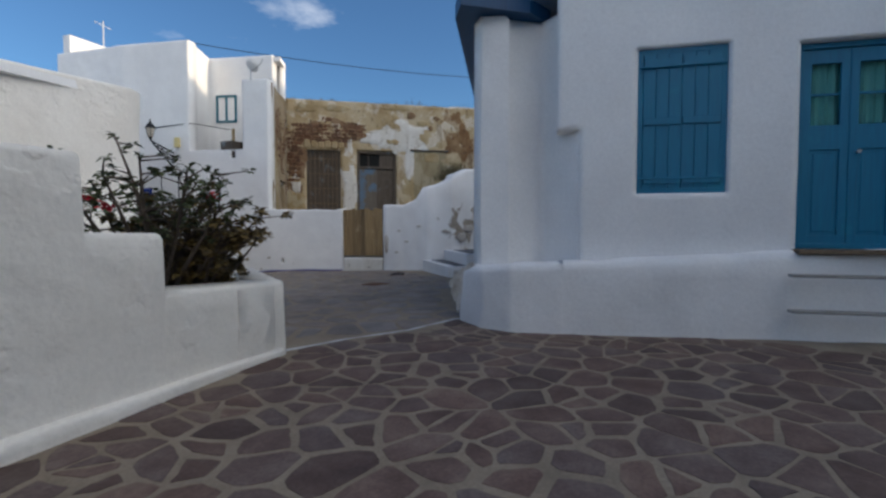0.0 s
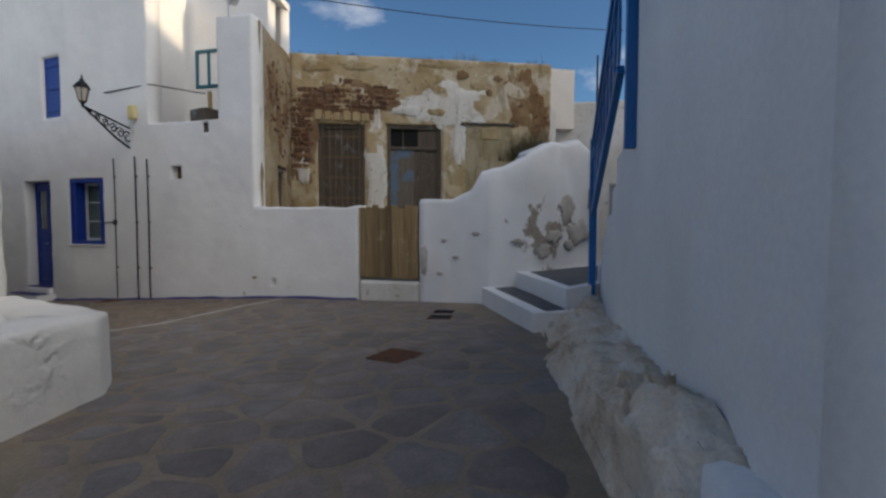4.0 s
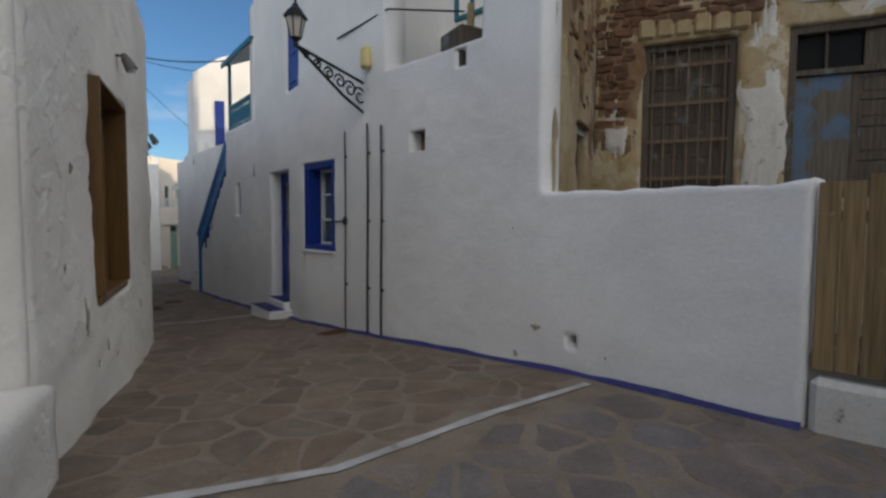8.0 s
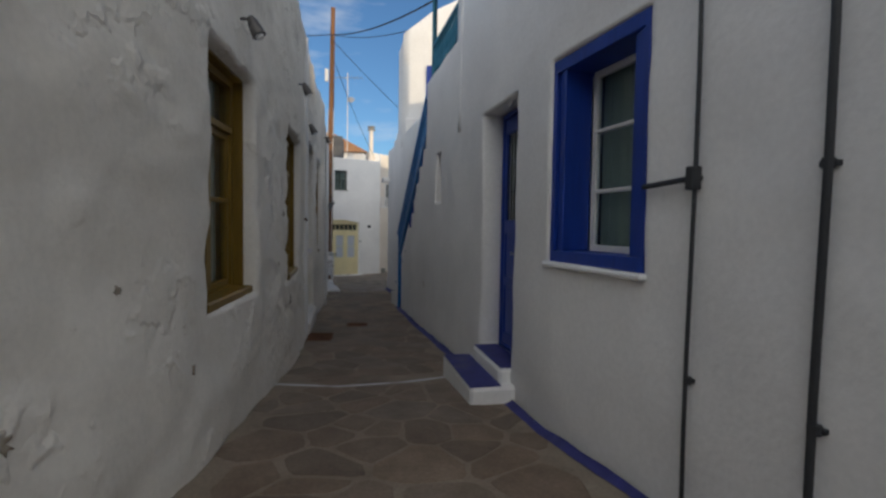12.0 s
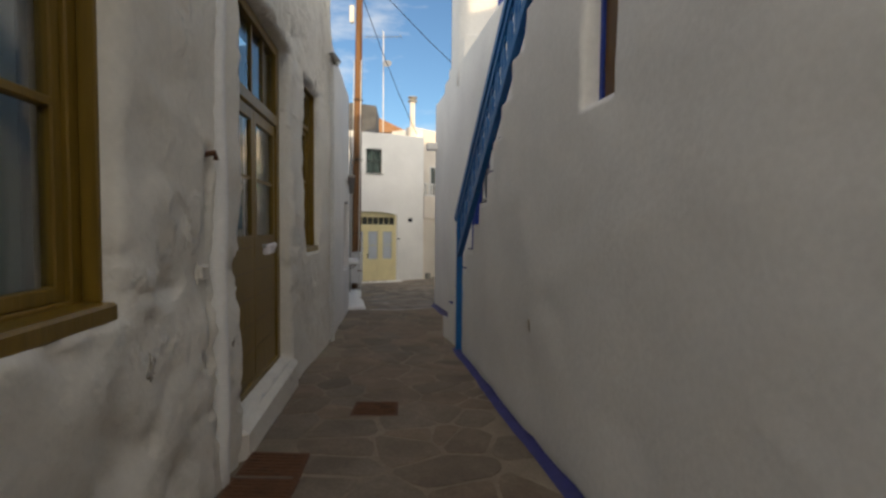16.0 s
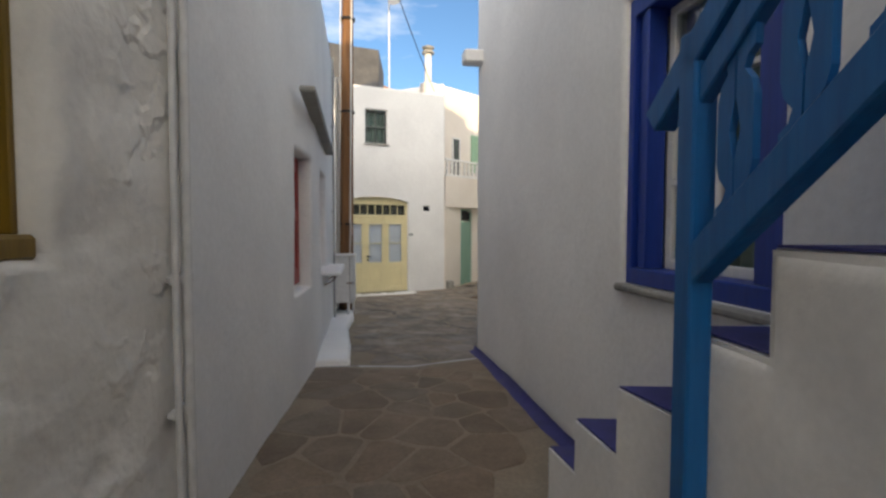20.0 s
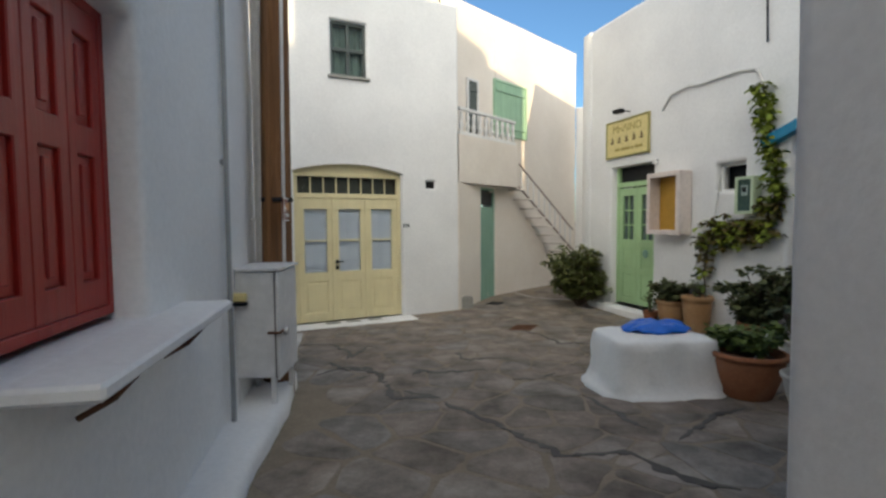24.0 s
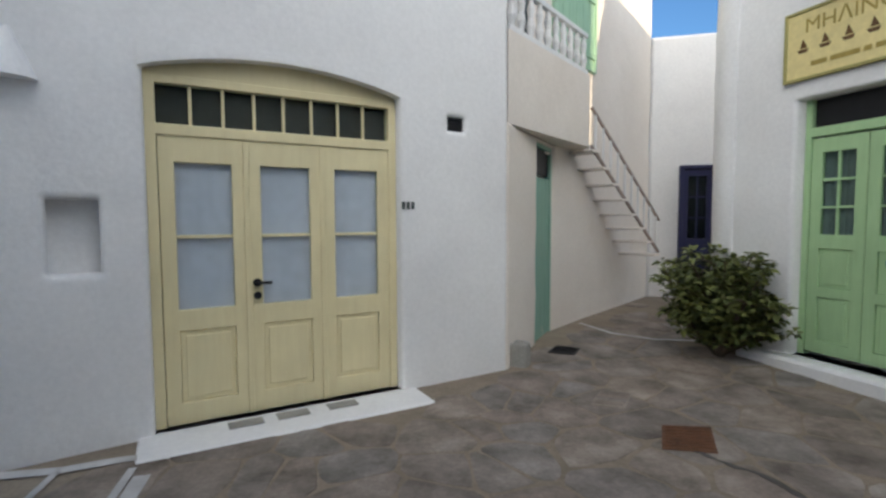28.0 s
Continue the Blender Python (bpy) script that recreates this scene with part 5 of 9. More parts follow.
for ya, yb, zb, zt, col, lab in ((22.62, 22.88, 2.66, 3.90, WHITE_PAINT, "narrow white balcony door"), (23.25, 24.13, 2.86, 4.06, SHUTTER_GREEN, "closed green board shutters")):
    aa, bb = sorted((BK.u_of(ya), BK.u_of(yb)))
    m = BK.matrix(aa, zb, -0.012)
    fr = part("window", bar_frame(bb - aa, zt - zb, 0.05, -0.03, 0.03, m), col, backh, lab)
    plank_leaf(fr, bb - aa - 0.1, zt - zb - 0.1, m @ Matrix.Translation((0.05, -0.015, 0.05)), SHUTTER_GREEN if col is SHUTTER_GREEN else WINDOW_GREY, 6, 0.02, "shutter", (0.15, 0.85))
m = Line((4.2, 25.2), (2.0, 25.8)).matrix(1.20, -0.70, 0.0)
nd = part("door", bar_frame(0.58, 2.42, 0.06, -0.09, 0.01, m), NAVY, backh, "navy blue door with four panes")
panel_leaf(nd, 0.46, 2.3, m @ Matrix.Translation((0.06, -0.075, 0.03)), NAVY, glazed=((1.1, 2.2),), panels=((0.1, 0.7),), cols=2, rows=3, stile=0.08)
# black sheet painted for the unlit inside behind the panes
part("dark_back", boxes(((0.05, -0.028, 0.05), (0.53, -0.018, 2.38)), m=m, bevel=0), BLACK, nd)
# stone stair with a thin rail along the cream wall
st = thing("outer_stair", "cantilevered stone stair with a white iron rail", "stair", (1.0, 24.5, -0.6))
for k in range(8):
    part("tread", boxes(((1.08 + 0.24 * k, -0.58 + 0.035 * k, 0.0), (1.33 + 0.24 * k, 0.02, 0.035)), m=BK.matrix(0.0, 0.20 + 0.208 * k), bevel=0.008), CREAM, st)
r0, r1_ = BK.matrix(0.0) @ Vector((1.10, -0.55, 0.26)), BK.matrix(0.0) @ Vector((2.97, -0.29, 1.74))
RAIL_TAN = paint("pinkish_tan_paint", (0.42, 0.34, 0.29), (0.32, 0.25, 0.21), 0.6)
part("string", tube([r0, r1_], 0.026, 6), RAIL_TAN, st)
part("handrail", tube([r0 + Vector((0, 0, 0.50)), r1_ + Vector((0, 0, 0.50))], 0.022, 8), RAIL_TAN, st)
for k in range(10):
    q = r0.lerp(r1_, (k + 0.5) / 10)
    part("rail_bar", tube([q, q + Vector((0, 0, 0.50))], 0.016, 6), WHITE_PAINT, st)

# green shop door, light, notice case, little window
a, b, z0, z1 = s_door
m = L_SHOP.matrix(a, z0, 0.12)
w, h = b - a, z1 - z0
d_g = part("door", lattice([0, 0.06, w - 0.06, w], [0, 2.18, 2.27, h], lambda i, j: i != 1 or j == 1, 0, 0.1, m), GREEN_PAINT, shop, "light green double door with six-pane lights")
lw = (w - 0.12) / 2
for k in range(2):
    ml = m @ Matrix.Translation((0.06 + k * lw, 0.015, 0.04))
    panel_leaf(d_g, lw - 0.004, 2.12, ml, GREEN_PAINT, glazed=((1.18, 1.98),), panels=((0.12, 0.56), (0.66, 1.04)), cols=2, rows=3, stile=0.10)
    part("curtain", folds(lw - 0.16, 0.86, ml @ Matrix.Translation((0.08, 0.07, 1.15)), 3), CLOTH_DIM, d_g)
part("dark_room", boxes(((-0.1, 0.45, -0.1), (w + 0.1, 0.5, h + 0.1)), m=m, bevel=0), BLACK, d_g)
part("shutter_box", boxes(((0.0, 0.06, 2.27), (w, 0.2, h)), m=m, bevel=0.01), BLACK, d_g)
part("wreath", lathe([(0.055, -0.01), (0.075, 0.0), (0.055, 0.012)], 14, m @ Matrix.Translation((0.06 + lw * 0.5, -0.005, 0.98)) @ Matrix.Rotation(radians(90), 4, "X")), SAGE, d_g)
part("doorstep", boxes(((-0.25, -0.32, -0.3), (w + 0.45, 0.12, 0.0)), m=m, bevel=0.03), WHITE, shop)
a, b, z0, z1 = s_win
m = L_SHOP.matrix(a, z0, 0.10)
fr = part("window", bar_frame(b - a, z1 - z0, 0.04, 0, 0.06, m), WHITE_PAINT, shop, "small dark square window")
part("dark_room", boxes(((0, 0.15, 0), (b - a, 0.2, z1 - z0)), m=m, bevel=0), BLACK, fr)
sgn = thing("shop_sign", "yellow painted wooden sign with five small boats", "sign", (1.9, 21.4, 2.1))
ms = L_SHOP.matrix(L_SHOP.u_of(20.88), 2.12)
sw, sh = L_SHOP.u_of(21.97) - L_SHOP.u_of(20.88), 0.68
SIGN = plain("sign_yellow", (0.78, 0.66, 0.30), 0.6)
part("board", boxes(((0, -0.03, 0), (sw, -0.005, sh)), m=ms, bevel=0.004), SIGN, sgn)
part("frame", bar_frame(sw, sh, 0.03, -0.045, -0.004, ms), paint("olive_frame", (0.40, 0.36, 0.12)), sgn)
for k in range(5):
    cx = sw * (0.16 + 0.17 * k)
    bm = bmesh.new()
    hull = [(-0.055, 0.30), (0.055, 0.30), (0.035, 0.265), (-0.035, 0.265)]
    bm.faces.new([bm.verts.new(ms @ Vector((cx + x, -0.034, z))) for x, z in hull])
    bm.faces.new([bm.verts.new(ms @ Vector((cx + x, -0.034, z))) for x, z in ((-0.04, 0.31), (0.03, 0.31), (0.005, 0.40))])
    part("painted_boat", bm, BROWN, sgn)


def lettering(text, size, m, material, parent, name="lettering"):
    cu = bpy.data.curves.new(name, "FONT")
    cu.body, cu.size, cu.extrude = text, size, 0.001
    cu.align_x = "CENTER"
    ob = new(name, cu)
    dg = bpy.context.evaluated_depsgraph_get()
    me = bpy.data.meshes.new_from_object(ob.evaluated_get(dg))
    bpy.data.objects.remove(ob)
    bm = bmesh.new()
    bm.from_mesh(me)
    bmesh.ops.transform(bm, matrix=m @ Matrix.Scale(-1, 4, (1, 0, 0)) @ Matrix.Rotation(radians(90), 4, "X"), verts=bm.verts)
    return part(name, bm, material, parent)


SIGN_OLIVE = paint("sign_olive_paint", (0.42, 0.31, 0.07), (0.33, 0.24, 0.05))
lettering("MHΛINO", 0.19, ms @ Matrix.Translation((sw / 2, -0.034, 0.45)), SIGN_OLIVE, sgn)
bm = bmesh.new()
x = sw * 0.14
for wd in (0.20, 0.06, 0.24, 0.14):
    box(bm, (x, -0.034, 0.12), (x + wd, -0.032, 0.165), ms)
    x += wd + 0.03
part("small_writing", bm, SIGN_OLIVE, sgn)
sl = thing("sign_lamp", "small black lamp above the shop sign", "lamp", (1.9, 21.4, 2.9))
q0 = ms @ Vector((sw * 0.45, 0.0, sh + 0.10))
nn = L_SHOP.spot(L_SHOP.u_of(21.3))[1]
part("arm", tube([q0, q0 + nn * 0.22], 0.012, 6), BLACK, sl)
part("head", boxes(((sw * 0.45 - 0.10, -0.32, sh + 0.05), (sw * 0.45 + 0.10, -0.18, sh + 0.12)), m=ms, bevel=0.02), BLACK, sl)
case = thing("notice_case", "shallow white notice case with a yellow back", "notice board", (2.15, 20.4, 0.75))
mc = L_SHOP.matrix(L_SHOP.u_of(20.02), 0.74)
cw, ch = L_SHOP.u_of(20.68) - L_SHOP.u_of(20.02), 0.98
BLUSH = plain("blush_white_paint", (0.76, 0.66, 0.60), 0.6)
part("body", boxes(((0, -0.22, 0), (0.05, -0.004, ch)), ((cw - 0.05, -0.22, 0), (cw, -0.004, ch)), ((0.05, -0.22, ch - 0.05), (cw - 0.05, -0.004, ch)), ((0.05, -0.22, 0), (cw - 0.05, -0.004, 0.05)), m=mc, bevel=0.01), BLUSH, case)
part("door_frame", bar_frame(cw, ch, 0.075, -0.25, -0.222, mc), BLUSH, case)
part("back", boxes(((0.05, -0.02, 0.05), (cw - 0.05, -0.006, ch - 0.05)), m=mc, bevel=0), plain("case_yellow", (0.50, 0.28, 0.04), 0.7), case)

# plaster uplighter on the wall left of the niche
up = thing("wall_sconce", "small white plaster uplighter on the wall", "wall lamp", (-4.52, 20.0, 1.62))
mu = L_YEL.matrix(L_YEL.u_of(20.03), 1.62)
bm = bmesh.new()
foot = [bm.verts.new(mu @ Vector((0.14 * math.cos(t) + 0.02, -0.15 * math.sin(t), 0.0))) for t in span(0, math.pi, 0.26)]
tipv = [bm.verts.new(mu @ Vector((0.02 * math.cos(t) + 0.02, -0.02 * math.sin(t), 0.30))) for t in span(0, math.pi, 0.26)]
for k in range(len(foot) - 1):
    bm.faces.new((foot[k], foot[k + 1], tipv[k + 1], tipv[k]))
bm.faces.new(foot[::-1])
bm.faces.new(tipv)
part("shade", bm, WHITE, up)

# ---- ruin: woodwork, stones, gate ----
def wall_stones(line, blobs, n, material, parent, seed, size=(0.10, 0.26), proud=0.05):
    """Rubble showing where plaster fell: rough stones inside oval patches (u, z, ru, rz) on a wall."""
    rnd = random.Random(seed)
    made = 0
    while made < n:
        u0, zc, ru, rz = rnd.choice(blobs)
        a, r = rnd.uniform(0, 2 * math.pi), math.sqrt(rnd.random())
        u, z = u0 + ru * r * math.cos(a), zc + rz * r * math.sin(a)
        sx, sz = rnd.uniform(*size), rnd.uniform(size[0], size[1] * 0.7) * 0.7
        m = line.matrix(u, z) @ Matrix.Rotation(rnd.uniform(-0.15, 0.15), 4, "Y")
        bm = bmesh.new()
        box(bm, (-sx / 2, -proud * rnd.uniform(0.3, 1), -sz / 2), (sx / 2, 0.12, sz / 2), None, min(sx, sz) * 0.22)
        for v in bm.verts:
            v.co += Vector((rnd.uniform(-1, 1), rnd.uniform(-1, 1) * 0.4, rnd.uniform(-1, 1))) * 0.018
            v.co = m @ v.co
        part("rubble_stone", bm, material, parent)
        made += 1


def blob_patch(line, u, z, ru, rz, parent, material, seed, lift=0.012, name="plaster_patch"):
    """A thin shell of other plaster with a ragged, torn outline."""
    bm = bmesh.new()
    n = 110
    c = bm.verts.new(line.matrix(u, z) @ Vector((0, -lift, 0)))
    rings = []
    for q, l in ((0.5, 1.0), (0.94, 0.9), (1.0, -0.6)):
        ring = []
        for k in range(n):
            t = 2 * math.pi * k / n
            ct, st_ = math.cos(t), math.sin(t)
            r = q * (1 + 0.42 * noise.noise(Vector((ct * 1.9 + seed, st_ * 1.9, seed * 2.1))) + 0.24 * noise.noise(Vector((ct * 5 + seed, st_ * 5, 3.0))) + 0.13 * noise.noise(Vector((ct * 14 + seed, st_ * 14, 7.0))))
            ring.append(bm.verts.new(line.matrix(u + ru * r * ct, z + rz * r * st_) @ Vector((0, -lift * l, 0))))
        rings.append(ring)
    for k in range(n):
        bm.faces.new((c, rings[0][k], rings[0][(k + 1) % n]))
        for a, b in zip(rings, rings[1:]):
            bm.faces.new((a[k], b[k], b[(k + 1) % n], a[(k + 1) % n]))
    bmesh.ops.recalc_face_normals(bm, faces=bm.faces)
    return part(name, bm, material, parent, "", True)


def rubble_courses(line, blobs, parent, material, seed, proud=0.05, lo=0.09, hi=0.17):
    """Rough coursed rubble inside ragged oval areas (u, z, ru, rz), stone beside stone."""
    rnd = random.Random(seed)
    z = min(b[1] - b[3] for b in blobs)
    top = max(b[1] + b[3] for b in blobs)
    ua, ub = min(b[0] - b[2] for b in blobs), max(b[0] + b[2] for b in blobs)
    while z < top:
        hgt = rnd.uniform(lo, hi)
        u = ua - rnd.uniform(0, 0.2)
        while u < ub:
            ln = rnd.uniform(0.10, 0.30)
            uc, zc = u + ln / 2, z + hgt / 2
            wob = 0.35 * noise.noise(Vector((uc * 2.2, zc * 2.2, seed)))
            if any(((uc - b[0]) / b[2]) ** 2 + ((zc - b[1]) / b[3]) ** 2 < 1 + wob for b in blobs):
                bm = bmesh.new()
                box(bm, (0.006, -proud * rnd.uniform(0.2, 1), 0.006), (ln - 0.006, 0.10, hgt * rnd.uniform(0.75, 1.0)), None, 0.018)
                mm = line.matrix(u, z) @ Matrix.Rotation(rnd.uniform(-0.06, 0.06), 4, "Y")
                for v in bm.verts:
                    v.co = mm @ (v.co + Vector((rnd.uniform(-1, 1), rnd.uniform(-0.6, 0.6), rnd.uniform(-1, 1))) * 0.022)
                part("rubble_stone", bm, material, parent)
            u += ln
        z += hgt


OCHRE_RENDER = mineral("ochre_render", ((0.30, 0.21, 0.10), (0.40, 0.30, 0.16), (0.46, 0.38, 0.24)), 2.2, 0.95, 0.4)
EARTH = mineral("earth_render", ((0.15, 0.085, 0.042), (0.22, 0.135, 0.072), (0.31, 0.22, 0.13)), 3.0, 0.95, 0.8)
ur_ = L_RUIN.length
wu = lambda y: L_RUIN.u_of(y)
# falls of plaster with rubble behind, and pale fields that still hold
PALE_LIME = ruin_plaster("pale_lime_plaster", ((0.56, 0.52, 0.45), (0.64, 0.61, 0.55), (0.68, 0.66, 0.61), (0.70, 0.68, 0.64)), (0.38, 0.33, 0.26))
TAN_LIME = ruin_plaster("tan_lime_plaster", ((0.30, 0.22, 0.11), (0.36, 0.27, 0.145), (0.42, 0.33, 0.19), (0.45, 0.38, 0.25)), (0.20, 0.14, 0.08))
blob_patch(L_RUIN, ur_ - 1.45, 5.25, 1.62, 0.52, ruin, EARTH, 3.0, 0.010)
blob_patch(L_RUIN, ur_ - 0.32, 4.3, 0.36, 1.30, ruin, EARTH, 4.0, 0.010)
RUSTY_PLASTER = ruin_plaster("rusty_plaster", ((0.13, 0.07, 0.032), (0.20, 0.115, 0.055), (0.30, 0.20, 0.11), (0.42, 0.33, 0.22)), (0.085, 0.048, 0.024))
blob_patch(L_RUIN, 0.92, 5.35, 0.52, 1.00, ruin, RUSTY_PLASTER, 5.0, 0.012)
blob_patch(L_RUIN, 0.30, 4.75, 0.30, 0.75, ruin, RUSTY_PLASTER, 17.0, 0.011)
blob_patch(L_RUIN, 3.0, 5.2, 1.25, 0.62, ruin, PALE_LIME, 8.0, 0.012)
blob_patch(L_RUIN, 1.75, 4.6, 0.55, 0.55, ruin, PALE_LIME, 15.0, 0.014)
blob_patch(L_RUIN, wu(-4.62), 3.6, 0.26, 1.5, ruin, PALE_LIME, 10.0, 0.012)
blob_patch(L_RUIN, wu(-3.12), 2.6, 0.33, 0.55, ruin, TAN_LIME, 9.0, 0.014)
blob_patch(L_RUIN, 2.70, 3.05, 0.30, 0.95, ruin, TAN_LIME, 6.0, 0.014)
blob_patch(L_RUIN, 2.62, 4.25, 0.20, 0.70, ruin, PALE_LIME, 19.0, 0.016)
# the EARTH patches near the crest are painted dark for shaded holes
for uq, zq, ra, rb, sd_, mt in ((2.55, 6.02, 0.17, 0.15, 21.0, EARTH), (3.35, 5.88, 0.30, 0.16, 22.0, TAN_LIME), (2.1, 5.72, 0.22, 0.13, 23.0, TAN_LIME), (4.35, 5.98, 0.10, 0.07, 24.0, EARTH), (1.55, 5.95, 0.14, 0.10, 25.0, EARTH),
                                (1.75, 5.55, 0.16, 0.10, 26.0, RUSTY_PLASTER), (5.3, 6.15, 0.5, 0.14, 27.0, TAN_LIME), (6.5, 6.1, 0.4, 0.16, 28.0, TAN_LIME), (3.0, 6.25, 0.7, 0.09, 29.0, TAN_LIME), (1.42, 4.9, 0.20, 0.14, 30.0, TAN_LIME),
                                (1.3, 4.25, 0.28, 0.25, 31.0, RUSTY_PLASTER), (2.35, 2.62, 0.16, 0.10, 32.0, EARTH), (6.85, 3.35, 0.16, 0.40, 34.0, PALE_LIME), (3.3, 4.98, 0.25, 0.12, 35.0, TAN_LIME)):
    blob_patch(L_RUIN, uq, zq, ra, rb, ruin, mt, sd_, 0.018)
rubble_courses(L_RUIN, [(ur_ - 1.40, 5.25, 1.40, 0.36), (ur_ - 2.35, 5.36, 0.45, 0.30), (ur_ - 0.28, 4.45, 0.27, 1.05), (ur_ - 1.42, 5.62, 0.26, 0.26), (ur_ - 0.5, 5.15, 0.5, 0.35)], ruin, RUBBLE, 5)
wall_stones(L_RUIN, [(0.9, 5.3, 0.35, 0.85), (0.3, 4.7, 0.2, 0.6), (1.5, 4.72, 0.4, 0.12), (2.5, 2.62, 0.25, 0.08)], 34, RUBBLE, ruin, 6, (0.07, 0.16), 0.02)
m_lint = L_RUIN.matrix(wu(-4.5), 4.66)
for k in range(6):
    part("lintel_block", boxes(((0.02 + 0.245 * k, -0.04 - 0.008 * (k % 3), 0.0), (0.24 + 0.245 * k, 0.05, 0.24 + 0.05 * ((k * 7) % 3) / 2)), m=m_lint, bevel=0.035), OCHRE_RENDER, ruin)
blob_patch(L_RSIDE, 1.95, 3.0, 0.35, 1.2, ruin, TAN_LIME, 12.0, 0.012)
for uq, zq, ra, rb, sd_ in ((0.35, 5.0, 0.28, 0.9, 41.0), (0.95, 4.3, 0.22, 0.6, 42.0), (1.5, 5.2, 0.25, 0.5, 43.0), (0.25, 3.4, 0.18, 0.5, 44.0), (1.85, 4.6, 0.2, 0.35, 45.0)):
    blob_patch(L_RSIDE, uq, zq, ra, rb, ruin, EARTH, sd_, 0.010)
wall_stones(L_RSIDE, [(0.7, 4.6, 0.4, 1.2), (1.4, 5.0, 0.5, 0.9), (0.25, 4.8, 0.2, 1.2)], 70, RUBBLE, ruin, 7, (0.07, 0.19), 0.03)
bm = bmesh.new()
rnd_ = random.Random(3)
for k in range(90):
    u = rnd_.uniform(0.1, ur_ - 0.1)
    p = L_RUIN.matrix(u, 6.40) @ Vector((0, rnd_.uniform(0.02, 0.4), 0))
    for j in range(4):
        q = p + Vector((rnd_.uniform(-0.10, 0.10), rnd_.uniform(-0.1, 0.1), rnd_.uniform(0.08, 0.26) * (1.6 if abs(u - 2.6) < 0.5 or u < 0.4 else 0.6)))
        d = Vector((rnd_.uniform(-1, 1), rnd_.uniform(-1, 1), 0)) * 0.012
        bm.faces.new([bm.verts.new(v) for v in (p - d, p + d, q)])
DRY = plain("dry_weeds", (0.16, 0.13, 0.06), 0.9)
tagged(part("crest_weeds", bm, DRY, ruin), kind="stuff")
# barred double shutters of the window
a, b, z0, z1 = r_win
m = L_RUIN.matrix(a, z0, 0.14)
w, h = b - a, z1 - z0
rw = part("window", bar_frame(w, h, 0.10, -0.03, 0.12, m), GREYWOOD, ruin, "weathered wooden window with closed leaves and iron bars")
for k in range(2):
    ml = m @ Matrix.Translation((0.10 + k * (w - 0.2) / 2, 0.03, 0.1))
    panel_leaf(rw, (w - 0.2) / 2 - 0.006, h - 0.2, ml, GREYWOOD, panels=tuple((0.08 + q * (h - 0.26) / 4, 0.02 + (q + 1) * (h - 0.26) / 4) for q in range(4)), stile=0.06)
for k in range(7):
    x = 0.14 + (w - 0.28) * k / 6
    prof_ = [(z, 0.013 + 0.007 * (0.5 + 0.5 * math.sin(z * 11.0))) for z in span(0.05, h - 0.05, 0.07)]
    part("bar", tube([m @ Vector((x, -0.035, z)) for z, _ in prof_], [r for _, r in prof_], 6), OLDWOOD, rw)
for k in range(4):
    part("cross_bar", boxes(((0.08, -0.05, 0.3 + k * 0.55), (w - 0.08, -0.042, 0.345 + k * 0.55)), m=m, bevel=0), OLDWOOD, rw)
a, b, z0, z1 = r_door
m = L_RUIN.matrix(a, z0, 0.12)
w, h = b - a, z1 - z0
rd = part("door", bar_frame(w, h, 0.10, -0.04, 0.12, m), GREYWOOD, ruin, "weathered grey wooden door with two dark top panes")
part("transom_bar", boxes(((0.1, -0.02, h - 0.66), (w - 0.1, 0.1, h - 0.58)), m=m), GREYWOOD, rd)
lw = (w - 0.2) / 2
part("leaf", boxes(((w - 0.1 - lw, 0.03, 0.0), (w - 0.1, 0.07, h - 0.66)), m=m), paint("blue_worn_wood", (0.17, 0.145, 0.115), (0.08, 0.065, 0.05), 0.9, (34, 34, 1.6), worn=(0.10, 0.16, 0.24), amount=0.50), rd)
panel_leaf(rd, lw, h - 0.68, m @ Matrix.Translation((0.1, 0.03, 0.0)), GREYWOOD, panels=((0.1, 0.5), (0.6, 0.95), (1.05, 1.3), (1.38, 1.6)), stile=0.09)
singles("transom_bar", [((w - 0.1 - 0.36, 0.0, h - 0.58), (w - 0.1 - 0.33, 0.06, h - 0.1)), ((0.1, 0.02, h - 0.58), (w - 0.86, 0.06, h - 0.1))], GREYWOOD, rd, m)
part("dark_pane", boxes(((w - 0.84, 0.05, h - 0.57), (w - 0.12, 0.06, h - 0.12)), m=m, bevel=0), plain("black_glass", (0.003, 0.003, 0.003), 0.9), rd)
# one wide black sheet painted for the shade behind both ruin openings
part("dark_room", boxes(((-1.6, 0.6, -0.2), (w + 2.2, 0.65, h + 0.4)), m=m, bevel=0), BLACK, ruin)
m_bl = L_RUIN.matrix(wu(-7.53), 2.40)
part("blocked_opening", boxes(((0.0, -0.022, 0.0), (1.28, 0.0, 2.26)), m=m_bl, bevel=0.015), ruin_plaster("olive_render", ((0.27, 0.22, 0.13), (0.33, 0.275, 0.17), (0.37, 0.315, 0.205), (0.40, 0.345, 0.24)), (0.20, 0.15, 0.085)), ruin)
part("lintel_board", boxes(((-0.1, -0.09, 2.26), (1.42, 0.0, 2.32)), m=m_bl, bevel=0.01), GREYWOOD, ruin)
part("vent_stone", boxes(((0.30, -0.040, 1.86), (0.85, 0.0, 2.18)), m=m_bl, bevel=0.02), OCHRE_RENDER, ruin)
us_l = L_RSIDE.length
ms_ = L_RSIDE.matrix(us_l - 1.85, 1.5, 0.12)
sd = part("door", bar_frame(0.55, 1.8, 0.06, 0, 0.1, ms_), GREYWOOD, ruin)
plank_leaf(sd, 0.43, 1.7, ms_ @ Matrix.Translation((0.06, 0.02, 0.02)), GREYWOOD, 3, 0.03, "leaf", ())
